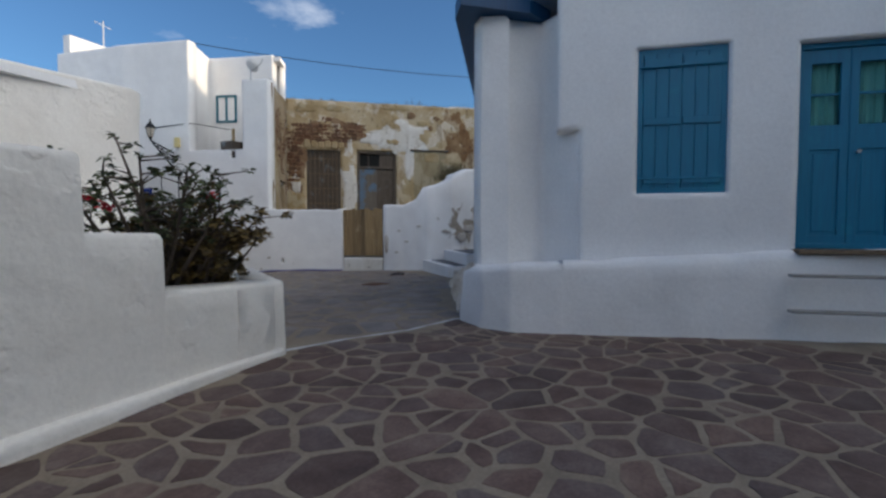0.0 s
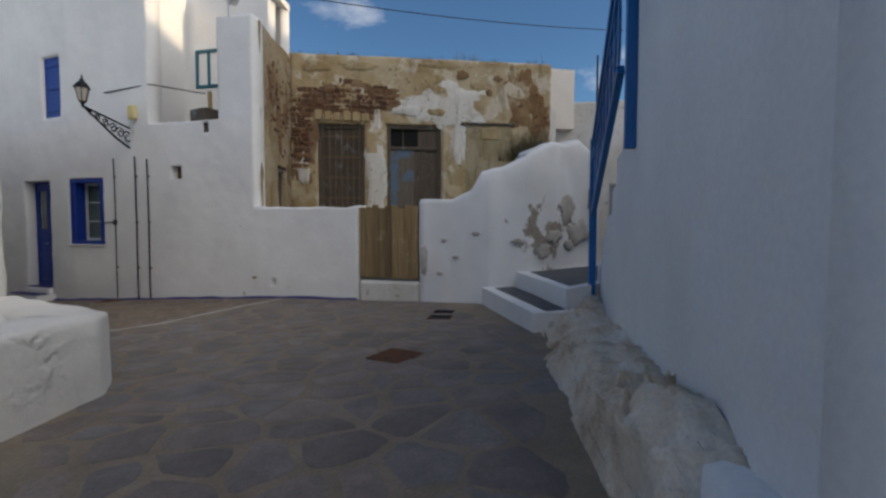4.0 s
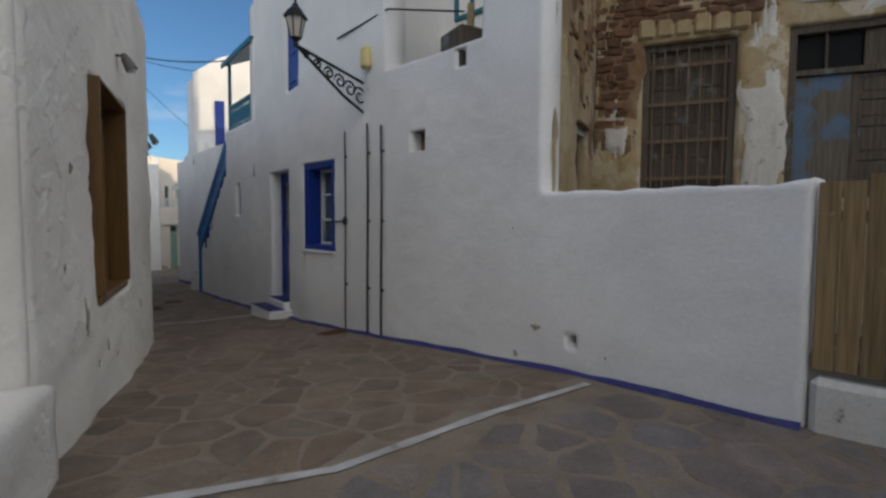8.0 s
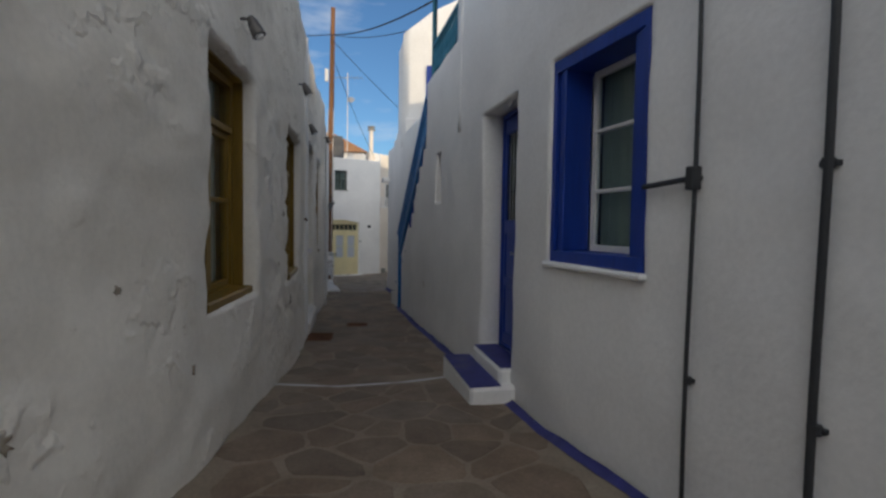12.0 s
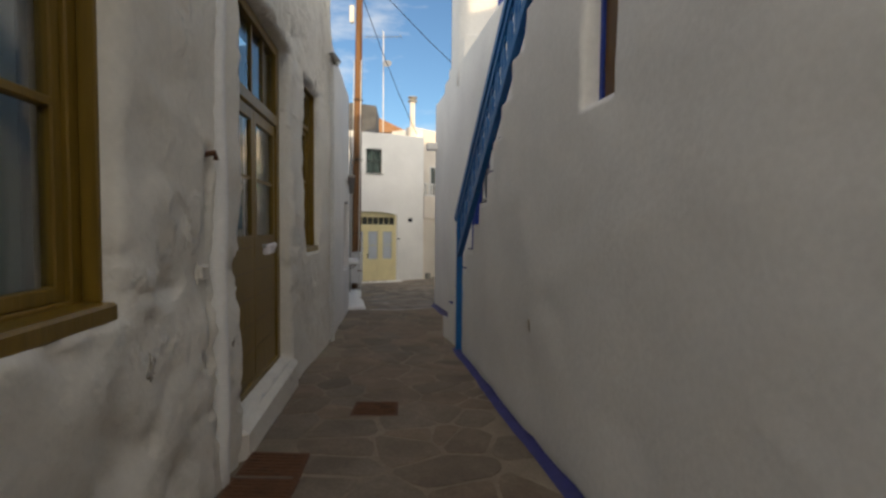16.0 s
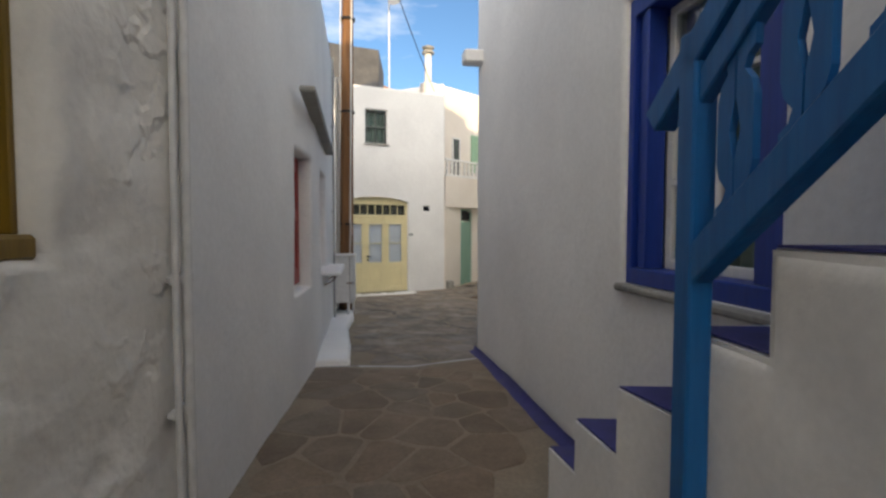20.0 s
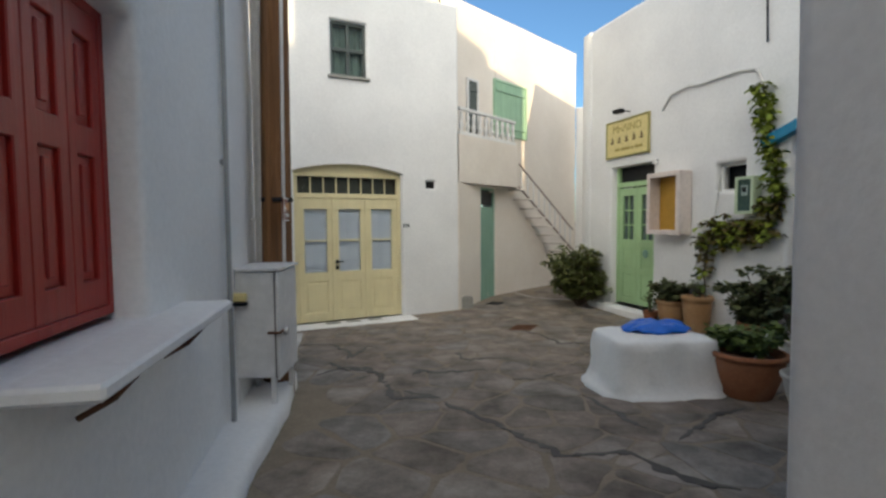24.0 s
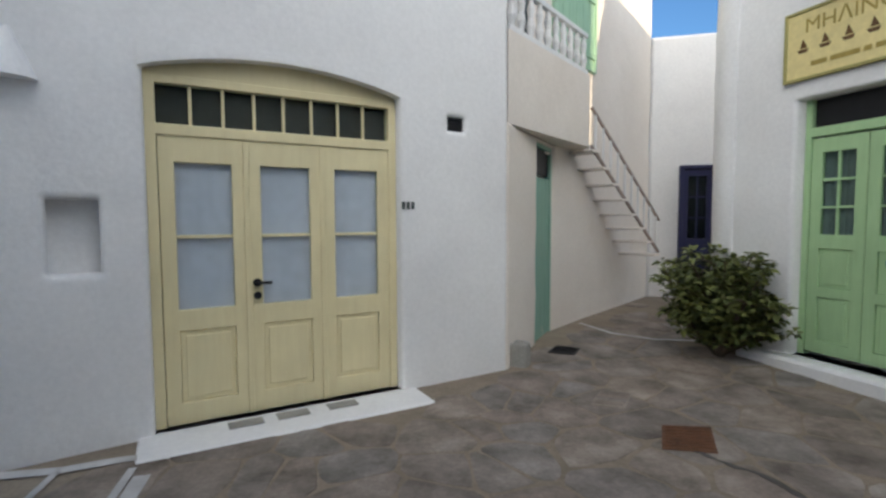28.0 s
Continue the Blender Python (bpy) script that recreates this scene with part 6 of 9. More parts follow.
part("awning_board", boxes(((-0.05, -0.16, 1.80), (0.6, 0.0, 1.84)), m=ms_, bevel=0.005), OLDWOOD, ruin)

# garden gate between the white walls
gate = thing("garden_gate", "old unpainted wooden plank gate on a cream threshold", "gate", (3.63, -7.2, 0.6))
GT = Line((3.785, -7.84), (3.475, -6.64))
gl = GT.length
for k in range(9):
    zt = 2.26 + 0.03 * math.sin(k * 2.3)
    part("plank", boxes(((gl * k / 9 + 0.004, 0.02 + 0.006 * (k % 2), 0.86), (gl * (k + 1) / 9 - 0.004, 0.05, zt)), m=GT.matrix(0, 0), bevel=0.004), GATEWOOD, gate)
for z in (1.05, 1.95):
    part("ledge", boxes(((0.0, 0.052, z), (gl, 0.09, z + 0.09)), m=GT.matrix(0, 0), bevel=0.005), OLDWOOD, gate)
part("post", boxes(((-0.03, 0.094, 0.84), (0.03, 0.15, 2.24)), m=GT.matrix(0, 0), bevel=0.006), GREYWOOD, gate)
part("post", boxes(((gl - 0.05, 0.094, 0.84), (gl + 0.01, 0.15, 2.24)), m=GT.matrix(0, 0), bevel=0.006), GREYWOOD, gate)
part("threshold", boxes(((-0.03, -0.015, 0.1), (gl + 0.0, 0.35, 0.80)), m=GT.matrix(0, 0), bevel=0.05), PALE_LIME, gate)

# ruinous white garden wall that climbs beside the steps
SLOPE = Line((6.85, -10.48), (5.25, -10.08), (4.55, -9.76), (4.09, -9.20), (3.79, -7.88))
gw = thing("garden_wall", "climbing garden wall of flaking white plaster over stone", "wall", (4.6, -9.5, 0.5), kind="structure")
sl_ = SLOPE.length
uu = lambda y: SLOPE.u_of(y)
part("wall", top_mesh(SLOPE, 0.0, [(0, 3.3), (0.3, 3.45), (0.8, 3.65), (1.3, 3.5), (uu(-10.05), 3.5), (uu(-9.75), 3.2), (uu(-9.4), 2.95), (uu(-9.05), 2.88), (uu(-8.85), 2.55), (uu(-8.5), 2.38), (sl_, 2.40)], 0.45, 0.12, 0.05, 0.09, 14), PEEL_WALL, gw)
BARE = mineral("bared_brown_render", ((0.40, 0.36, 0.315), (0.52, 0.48, 0.43), (0.63, 0.59, 0.54)), 2.6, 0.95, 0.5)
for uq, zq, ra, rb, sd_, mt in ((1.30, 2.20, 0.24, 0.30, 51.0, BARE), (0.85, 1.75, 0.40, 0.24, 52.0, BARE), (0.34, 2.42, 0.13, 0.24, 53.0, EARTH), (1.75, 1.68, 0.22, 0.12, 54.0, BARE), (2.02, 1.42, 0.20, 0.13, 55.0, BARE),
                                (2.60, 1.60, 0.12, 0.05, 56.0, BARE), (1.25, 1.5, 0.16, 0.10, 60.0, BARE)):
    blob_patch(SLOPE, uq, zq, ra, rb, gw, mt, sd_, 0.055 if mt is EARTH else 0.044)
for uq, zq, ra, rb, sd_ in ((sl_ - 0.10, 1.22, 0.07, 0.26, 61.0), (sl_ - 0.42, 0.98, 0.07, 0.035, 62.0), (sl_ - 0.72, 1.30, 0.06, 0.03, 63.0), (sl_ - 1.1, 1.75, 0.07, 0.03, 64.0), (sl_ - 0.5, 1.62, 0.05, 0.03, 65.0)):
    blob_patch(SLOPE, uq, zq, ra, rb, gw, BARE, sd_, 0.040)
wall_stones(SLOPE, [(0.34, 2.42, 0.12, 0.22), (0.2, 3.1, 0.10, 0.15)], 12, RUBBLE, gw, 9, (0.07, 0.18), 0.08)
bm = bmesh.new()
for k in range(240):
    p = SLOPE.matrix(rnd_.gauss(1.75, 0.30), 3.15) @ Vector((0, rnd_.uniform(0.35, 0.9), 0))
    for j in range(4):
        q = p + Vector((rnd_.uniform(-0.2, 0.2), rnd_.uniform(-0.2, 0.2), rnd_.uniform(0.15, 0.72)))
        d = Vector((rnd_.uniform(-1, 1), rnd_.uniform(-1, 1), 0)) * 0.010
        bm.faces.new([bm.verts.new(v) for v in (p - d, p + d, q)])
tagged(part("wall_weeds", bm, plain("brown_weeds", (0.095, 0.078, 0.032), 0.95), gw), kind="stuff")

# stepped lane going up beside it
lane = thing("stepped_lane", "two grey steps with white painted edges", "steps", (3.2, -10.4, 0.5), kind="structure")
def step_body(outline, z0, z1, name, mat):
    return part(name, prism(outline, z0, z1), mat, lane)
step_body([(2.05, -10.83), (4.00, -9.12), (4.40, -9.55), (2.55, -11.30)], 0.2, 0.765, "riser", WHITE)
step_body([(2.26, -10.93), (4.02, -9.36), (4.36, -9.58), (2.60, -11.16)], 0.3, 0.772, "tread", SLAB)
step_body([(2.52, -11.12), (4.42, -9.60), (7.4, -10.7), (7.2, -12.6), (3.4, -11.35)], 0.2, 1.045, "riser", WHITE)
step_body([(2.86, -11.06), (4.46, -9.86), (7.4, -10.9), (7.2, -12.3), (3.6, -11.22)], 0.3, 1.055, "tread", SLAB)

# natural rock foot below the shuttered house
def rock_foot():
    bm = bmesh.new()
    A, B = Vector((3.45, -11.22, 0)), Vector((-2.1, -13.2, 0))
    nx, ny = 190, 64
    d = (B - A).normalized()
    out = Vector((-d.y, d.x, 0)) * -1
    if out.y < 0:
        out = -out
    rows = []
    for i in range(nx + 1):
        s = i / nx
        row = []
        width = float(np.interp(s, [0, 0.12, 0.19, 0.34, 0.47, 0.56, 0.8, 1], [0.55, 0.85, 0.92, 0.83, 0.83, 0.72, 0.55, 0.35]))
        top = float(np.interp(s, [0, 0.07, 0.33, 0.45, 0.54, 0.7, 0.85, 1], [0.86, 0.86, 0.82, 0.90, 0.96, 1.01, 1.06, 1.02]))
        for j in range(ny + 1):
            v = j / ny
            p = A.lerp(B, s) + out * (width * v - 0.12)
            g = ground_z(p.x, p.y)
            shape = (1 - v ** 2.6)
            z = g - 0.05 + (top - g) * shape
            q = Vector((p.x, p.y, z))
            k = 0.12 * noise.noise(q * 1.6) + 0.10 * (abs(noise.noise(Vector((q.x * 2.0, q.y * 2.0, q.z * 4.5)))) - 0.2) + 0.045 * abs(noise.noise(q * 6.0)) + 0.022 * noise.noise(q * 13)
            strata = q.z * 6.5 + 1.4 * noise.noise(q * 1.3) + 0.5 * noise.noise(q * 5)
            k += 0.055 * ((strata % 1.0) ** 2 - 0.3) + 0.015 * (noise.cell(Vector((q.x * 4.5, q.y * 4.5, math.floor(strata)))) - 0.5)
            q += (out * 0.6 + Vector((0, 0, 1))) * k * min(1, 3 * (1 - v) + 0.25)
            row.append(bm.verts.new(q))
        rows.append(row)
    for a, b in zip(rows, rows[1:]):
        for j in range(ny):
            bm.faces.new((a[j], a[j + 1], b[j + 1], b[j]))
    bmesh.ops.recalc_face_normals(bm, faces=bm.faces)
    return bm


lone("rock_outcrop", rock_foot(), ROCK, "rough natural rock under the white stair wall", "rock", smooth=False)


# ---- blue stair rails with fretwork boards ----
def fret_board(parent, base, top, across, material, w=0.15, t=0.022):
    """A sawn baluster board: waisted outline with a pierced diamond."""
    up = top - base
    n = across.cross(Vector((0, 0, 1))).normalized() * t / 2
    prof = [(0.0, 0.5), (0.10, 0.5), (0.14, 0.30), (0.20, 0.22), (0.26, 0.42), (0.34, 0.5), (0.50, 0.5), (0.66, 0.5), (0.74, 0.42), (0.80, 0.22), (0.86, 0.30), (0.90, 0.5), (1.0, 0.5)]
    bm = bmesh.new()
    hole = {0.34: 0.02, 0.50: 0.16, 0.66: 0.02}
    rows = []
    for f, k in prof:
        c = base + up * f
        hw = hole.get(f, 0.02)
        rows.append([[bm.verts.new(c + across * (s * w * x) + n * sd) for x in (k, hw)] for s in (-1, 1) for sd in (-1, 1)])
    for r, q in zip(rows, rows[1:]):
        for idx in range(4):
            bm.faces.new((r[idx][0], r[idx][1], q[idx][1], q[idx][0]))
        for lo, hi in ((0, 1), (2, 3)):
            bm.faces.new((r[lo][0], q[lo][0], q[hi][0], r[hi][0]))
            bm.faces.new((r[lo][1], r[hi][1], q[hi][1], q[lo][1]))
    bmesh.ops.recalc_face_normals(bm, faces=bm.faces)
    return part("baluster_board", bm, material, parent)


def beam(parent, p, q, w, h, material, name):
    """A square bar from p to q, h high and w across."""
    d = (q - p)
    side = Vector((-d.y, d.x, 0)).normalized() * w / 2
    up = d.normalized().cross(side.normalized())
    up = up if up.z > 0 else -up
    up = up * h / 2
    bm = bmesh.new()
    vs = [bm.verts.new(c + s * side + u * up) for c in (p, q) for s, u in ((-1, -1), (1, -1), (1, 1), (-1, 1))]
    for f in ((0, 1, 2, 3), (7, 6, 5, 4), (0, 4, 5, 1), (1, 5, 6, 2), (2, 6, 7, 3), (3, 7, 4, 0)):
        bm.faces.new([vs[i] for i in f])
    bmesh.ops.recalc_face_normals(bm, faces=bm.faces)
    bmesh.ops.bevel(bm, geom=list(bm.edges), offset=0.006, segments=1, affect="EDGES")
    return part(name, bm, material, parent)


def stair_rail(label, foot, newel_h, lo0, lo1, hi0, hi1, boards, extra=0.25, half=0.05):
    rail = thing("stair_rail", label, "railing", foot, "blue stair rails")
    d = (lo1 - lo0).normalized()
    flat = Vector((d.x, d.y, 0)).normalized()
    beam(rail, lo0, lo1, 0.07, 0.10, BLUE_RAIL, "bottom_rail")
    beam(rail, hi0 - (hi1 - hi0).normalized() * extra, hi1, 0.08, 0.09, BLUE_RAIL, "handrail")
    mid = 0.80
    beam(rail, lo0.lerp(hi0, mid), lo1.lerp(hi1, mid), 0.05, 0.08, BLUE_RAIL, "middle_rail")
    f = Vector(foot)
    part("newel", boxes(((-half, -half, 0), (half, half, newel_h)), m=Matrix.Translation(f) @ Matrix.Rotation(math.atan2(d.y, d.x), 4, "Z"), bevel=0.008), BLUE_RAIL, rail)
    for k in range(boards):
        s = (k + 0.8) / (boards + 0.3)
        b0, b1 = lo0.lerp(lo1, s), lo0.lerp(lo1, s).lerp(hi0.lerp(hi1, s), mid)
        fret_board(rail, b0, b1, flat, BLUE_RAIL, 0.13)
    return rail


stair_rail("bright blue wooden stair rail with sawn fretwork boards", (0.118, 8.965, -0.36), 2.08,
           Vector((0.118, 8.965, 1.01)), Vector((0.67, 6.05, 3.40)), Vector((0.118, 8.965, 1.65)), Vector((0.67, 6.05, 4.06)), 14, 0.25, 0.040)
stair_rail("bright blue wooden rail of the corner house stair", (3.22, -11.28, 0.9), 2.24,
           Vector((3.22, -11.28, 2.06)), Vector((0.95, -12.09, 3.38)), Vector((3.22, -11.28, 3.04)), Vector((0.95, -12.09, 4.55)), 8, 0.08)
post = thing("eave_post", "blue wooden post fixed to the stair wall", "post", (0.89, -12.20, 2.6))
part("post", boxes(((-0.05, -0.06, 2.62), (0.05, 0.04, 4.44)), m=Matrix.Translation((0.87, -12.19, 0)) @ Matrix.Rotation(radians(20), 4, "Z"), bevel=0.006), BLUE_RAIL, post)
# steps of the lane stair: white risers, blue painted treads
lst = thing("outer_stair", "white stair with blue painted treads beside the lane", "stair", (0.2, 9.7, -0.4))
LANE_STEPS = ((10.05, 9.775, -0.044), (9.775, 9.41, 0.22), (9.41, 9.09, 0.50), (9.09, 8.74, 0.81), (8.74, 8.33, 1.09), (8.33, 8.0, 1.41), (8.0, 7.64, 1.66), (7.64, 7.35, 1.97), (7.35, 7.0, 2.27), (7.0, 6.65, 2.56), (6.65, 6.3, 2.85), (6.3, 6.05, 3.15))
for y1, y0, z1 in LANE_STEPS:
    xa, xb = (float(np.interp(y, [6.05, 9.09, 9.41, 9.775, 10.05], [0.68, 0.15, 0.036, -0.046, -0.12])) for y in (y0, y1))
    xe = min(0.55 - 0.22 * (y0 - 9.4) if y0 > 7.7 else 1.3, 1.35)
    part("step", prism([(xa, y0), (xe, y0), (xe, y1), (xb, y1)], -0.6, z1 - 0.004), WHITE, lst)
    part("tread_paint", prism([(xa + 0.008, y0 + 0.004), (xe - 0.006, y0 + 0.004), (xe - 0.006, y1 - 0.004), (xb + 0.008, y1 - 0.004)], z1 + 0.002, z1 + 0.010), BLUE_LINE, lst)

# balcony rail and canopy over the landing, teal
balw = thing("balcony_rail", "teal fretwork rail of the upper landing", "railing", (0.85, 4.9, 4.3))
p0, p1 = L_W.matrix(L_W.u_of(3.7), 4.36) @ Vector((0, 0.12, 0)), L_W.matrix(L_W.u_of(6.0), 4.36) @ Vector((0, 0.12, 0))
for dz, nm in ((0.0, "bottom_rail"), (0.62, "top_rail")):
    beam(balw, p0 + Vector((0, 0, dz)), p1 + Vector((0, 0, dz)), 0.06, 0.08, TEAL, nm)
for k in range(13):
    q = p0.lerp(p1, (k + 0.5) / 13)
    fret_board(balw, q, q + Vector((0, 0, 0.62)), (p1 - p0).normalized(), TEAL, 0.14)
part("post", tube([p1, p1 + Vector((0, 0, 1.85))], 0.045, 4), TEAL, balw)
can = thing("canopy", "sloping teal boarded canopy over the landing", "canopy", (1.2, 4.9, 6.2))
bm = bmesh.new()
vs = [(0.62, 6.25, 6.10), (1.02, 3.66, 6.10), (2.4, 3.8, 6.75), (2.0, 6.5, 6.75)]
lo = [bm.verts.new(v) for v in vs]
hi = [bm.verts.new((x, y, z + 0.07)) for x, y, z in vs]
bm.faces.new(lo), bm.faces.new(hi[::-1])
for k in range(4):
    bm.faces.new((lo[k], lo[(k + 1) % 4], hi[(k + 1) % 4], hi[k]))
bmesh.ops.recalc_face_normals(bm, faces=bm.faces)
part("roof_board", bm, TEAL, can)
part("fascia", boxes(((0.0, -0.04, 0.0), (2.62, 0.0, 0.13)), m=Line((1.02, 3.66), (0.62, 6.25)).matrix(0, 6.06), bevel=0.005), TEAL, can)

# ---- street lamp on its iron bracket ----
lampb = thing("street_lamp", "black iron lantern on a scrolled wall bracket", "street lamp", (2.0, -1.0, 3.9), "iron lanterns")
w0 = Vector((2.02, -1.05, 3.72))
tip = Vector((0.86, -1.62, 4.30))
ax = (tip - w0)
flat = Vector((ax.x, ax.y, 0)).normalized()
part("wall_bar", tube([w0 + Vector((0, 0, -0.12)), w0 + Vector((0, 0, 0.42))], 0.018, 6), BLACK, lampb)
t0 = w0 + Vector((0, 0, 0.38))
part("top_bar", tube([t0, tip], 0.022, 6), BLACK, lampb)
part("lower_bar", tube([w0 + Vector((0, 0, -0.08)) + flat * 0.0, w0 + flat * 0.45 + Vector((0, 0, 0.10)), w0 + flat * 0.95 + Vector((0, 0, 0.38)), tip], 0.022, 6), BLACK, lampb)
for k in range(6):
    s = (k + 0.5) / 6.2
    c = t0.lerp(tip, s) - Vector((0, 0, 0.22 * (1 - s) + 0.035))
    r = 0.13 * (1 - s) + 0.035
    part("scroll", tube([c + flat * (r * (1 - 0.045 * j) * math.cos(j * 0.5)) + Vector((0, 0, r * (1 - 0.045 * j) * math.sin(j * 0.5))) for j in range(18)], 0.016, 6), BLACK, lampb)
lt = Matrix.Translation(tip + Vector((-0.02, -0.01, 0)))
part("stem", lathe([(0.03, -0.02), (0.03, 0.05), (0.06, 0.08), (0.075, 0.10)], 8, lt), BLACK, lampb)
part("lantern_glass", lathe([(0.07, 0.10), (0.125, 0.36)], 6, lt), plain("lantern_glass", (0.55, 0.50, 0.42), 0.25), lampb)
for k in range(6):
    t = math.pi * k / 3
    part("rib", tube([lt @ Vector((0.072 * math.cos(t), 0.072 * math.sin(t), 0.10)), lt @ Vector((0.13 * math.cos(t), 0.13 * math.sin(t), 0.37))], 0.009, 5), BLACK, lampb)
part("cap", lathe([(0.165, 0.36), (0.15, 0.39), (0.10, 0.46), (0.05, 0.50), (0.045, 0.53), (0.015, 0.56), (0.02, 0.60), (0.004, 0.64)], 6, lt), BLACK, lampb)

# ---- pipes and small things on the long wall ----
def wall_pipe(line, u, z0, z1, r, material, label, clamps=()):
    pipe = thing("wall_pipe", label, "pipe", line.matrix(u, z0).translation, "wall pipes")
    pts = [line.matrix(u + 0.008 * math.sin(z * 2.1), z) @ Vector((0, -r - 0.022, 0)) for z in span(z0, z1, 0.5)]
    part("tube", tube(pts, r, 10), material, pipe)
    for z in clamps:
        q = line.matrix(u, z) @ Vector((0, -r - 0.012, 0))
        part("clamp", tube([q + Vector((0, 0, -0.02)), q + Vector((0, 0, 0.02))], r * 1.45, 10), material, pipe)
        part("clamp_foot", boxes(((-r * 2.2, -0.03, z - 0.012), (r * 2.2, 0.0, z + 0.012)), m=line.matrix(u, 0), bevel=0.003), material, pipe)
    return pipe


for y, zt, r in ((-0.60, 3.42, 0.012), (-1.22, 3.45, 0.017), (-1.56, 3.38, 0.017)):
    wall_pipe(L_W, L_W.u_of(y), 0.05, zt, r, PIPE, "thin dark service pipe on a white wall", (0.9, 1.95, 3.0))
stub = L_W.matrix(L_W.u_of(-0.60), 1.95)
thing_stub = thing("pipe_branch", "short dark branch pipe with a valve", "pipe", stub.translation)
part("tube", tube([stub @ Vector((0, -0.04, 0)), stub @ Vector((0.36, -0.04, -0.02))], 0.016, 8), PIPE, thing_stub)
part("valve", boxes(((-0.03, -0.07, -0.06), (0.03, -0.01, 0.06)), m=stub, bevel=0.008), PIPE, thing_stub)
wall_pipe(L_LEFT, L_LEFT.u_of(9.50), -0.35, 3.9, 0.022, PIPE_WHITE, "white painted water pipe on the old wall", (0.35, 0.92, 2.6))
wall_pipe(L_LEFT, L_LEFT.u_of(9.42), -0.35, 3.9, 0.014, PIPE_WHITE, "thin white cable pipe on the old wall", (0.35, 0.92))
wall_pipe(L_LEFT2, L_LEFT2.u_of(16.02), -0.5, 4.1, 0.018, plain("grey_pipe", (0.30, 0.31, 0.31), 0.6), "thin grey pipe on the white house wall", (1.4, 2.9))
# wide tube that draws a white upright strip at the corner
wall_pipe(L_LEFT2, L_LEFT2.u_of(17.16), -0.5, 4.1, 0.045, PIPE_WHITE, "wide white upright tube at the house corner", (1.0,))
meter = thing("meter_box", "small yellowish meter box under the terrace", "meter", (2.0, -1.25, 4.2))
mm = L_W.matrix(L_W.u_of(-1.22), 4.28)
part("cover", boxes(((-0.09, -0.13, 0.0), (0.09, 0.0, 0.32)), m=mm, bevel=0.03), SIGN, meter)
part("cable", tube([mm @ Vector((0, -0.05, 0)), mm @ Vector((0.05, -0.08, -0.15)), mm @ Vector((0.0, -0.03, -0.3))], 0.02, 6), PIPE_WHITE, meter)
ter = thing("terrace_frame", "thin rusty frame and a panel on the terrace", "frame", (2.6, -2.4, 4.2))
e0 = Vector((2.16, -1.66, 5.05))
part("wire_rail", tube([e0, Vector((3.05, -2.35, 4.95))], 0.014, 6), BLACK, ter)
part("wire_rail", tube([e0, L_W.matrix(L_W.u_of(-0.4), 4.95) @ Vector((0, -0.04, 0))], 0.014, 6), BLACK, ter)
part("prop", tube([Vector((3.0, -2.6, 3.4)), Vector((3.0, -2.6, 4.95))], 0.05, 6), OCHRE_RENDER, ter)
part("panel", boxes(((2.6, -3.0, 3.9), (3.05, -2.45, 4.48)), bevel=0.02), GREYWOOD, ter)
# pockets behind the small holes in the wall
for y0, y1, za, zb in ((-2.42, -2.16, 2.93, 3.20), (-3.12, -2.98, 3.92, 4.14), (-4.68, -4.58, 0.60, 0.74)):
    a, b, c, d = between(L_W, y0, y1, za, zb)
    part("hole_back", boxes(((-0.02, 0.20, -0.02), (b - a + 0.02, 0.24, d - c + 0.02)), m=L_W.matrix(a, c), bevel=0), EARTH, white)

# ---- painted base lines along the walls ----
def base_line(line, u0, u1, h, material, parent, out=0.02):
    bm = bmesh.new()
    prev = None
    for u in span(u0, u1, 0.25):
        p, n, _ = line.spot(min(max(u, 0), line.length))
        zt = h + 0.025 * noise.noise(Vector((p.x * 3, p.y * 3, 1)))
        g = ground_z(p.x, p.y)
        cur = [bm.verts.new(Vector((p.x, p.y, g)) + n * (0.105 + 0.03 * noise.noise(Vector((p.x * 2, p.y * 2, 4)))) + Vector((0, 0, 0.007))), bm.verts.new(Vector((p.x, p.y, g + 0.03)) + n * (out + 0.012)), bm.verts.new(Vector((p.x, p.y, g + zt)) + n * out)]
        if prev:
            for k in range(2):
                bm.faces.new((prev[k], cur[k], cur[k + 1], prev[k + 1]))
        prev = cur
    return part("base_line", bm, material, parent, "", True)


base_line(L_W, 0.0, L_W.u_of(1.5), 0.045, BLUE_LINE, white, 0.035)
base_line(L_W, L_W.u_of(2.6), L_W.length, 0.05, BLUE_LINE, white, 0.035)
base_line(L_H3, L_H3.u_of(10.2), L_H3.length, 0.09, BLUE_LINE, nexth, 0.03)


def ground_stripe(pts, w, material, label, name="painted_line"):
    bm = bmesh.new()
    vec = [Vector((x, y, 0)) for x, y in pts]
    line = []
    for a, b in zip(vec, vec[1:]):
        for s in span(0, 1, 0.12 / max(0.12, (b - a).length)):
            line.append(a.lerp(b, s))
    prev = None
    for i, p in enumerate(line):
        d = (line[min(i + 1, len(line) - 1)] - line[max(i - 1, 0)]).normalized()
        n = Vector((-d.y, d.x, 0))
        k = w / 2 * (1 + 0.35 * noise.noise(p * 3.1))
        cur = [bm.verts.new(on_ground(q.x, q.y, 0.0115)) for q in (p - n * k, p + n * k)]
        if prev:
            bm.faces.new((prev[0], cur[0], cur[1], prev[1]))
        prev = cur
    return lone(name, bm, material, label, "road marking", "painted ground lines", "structure")


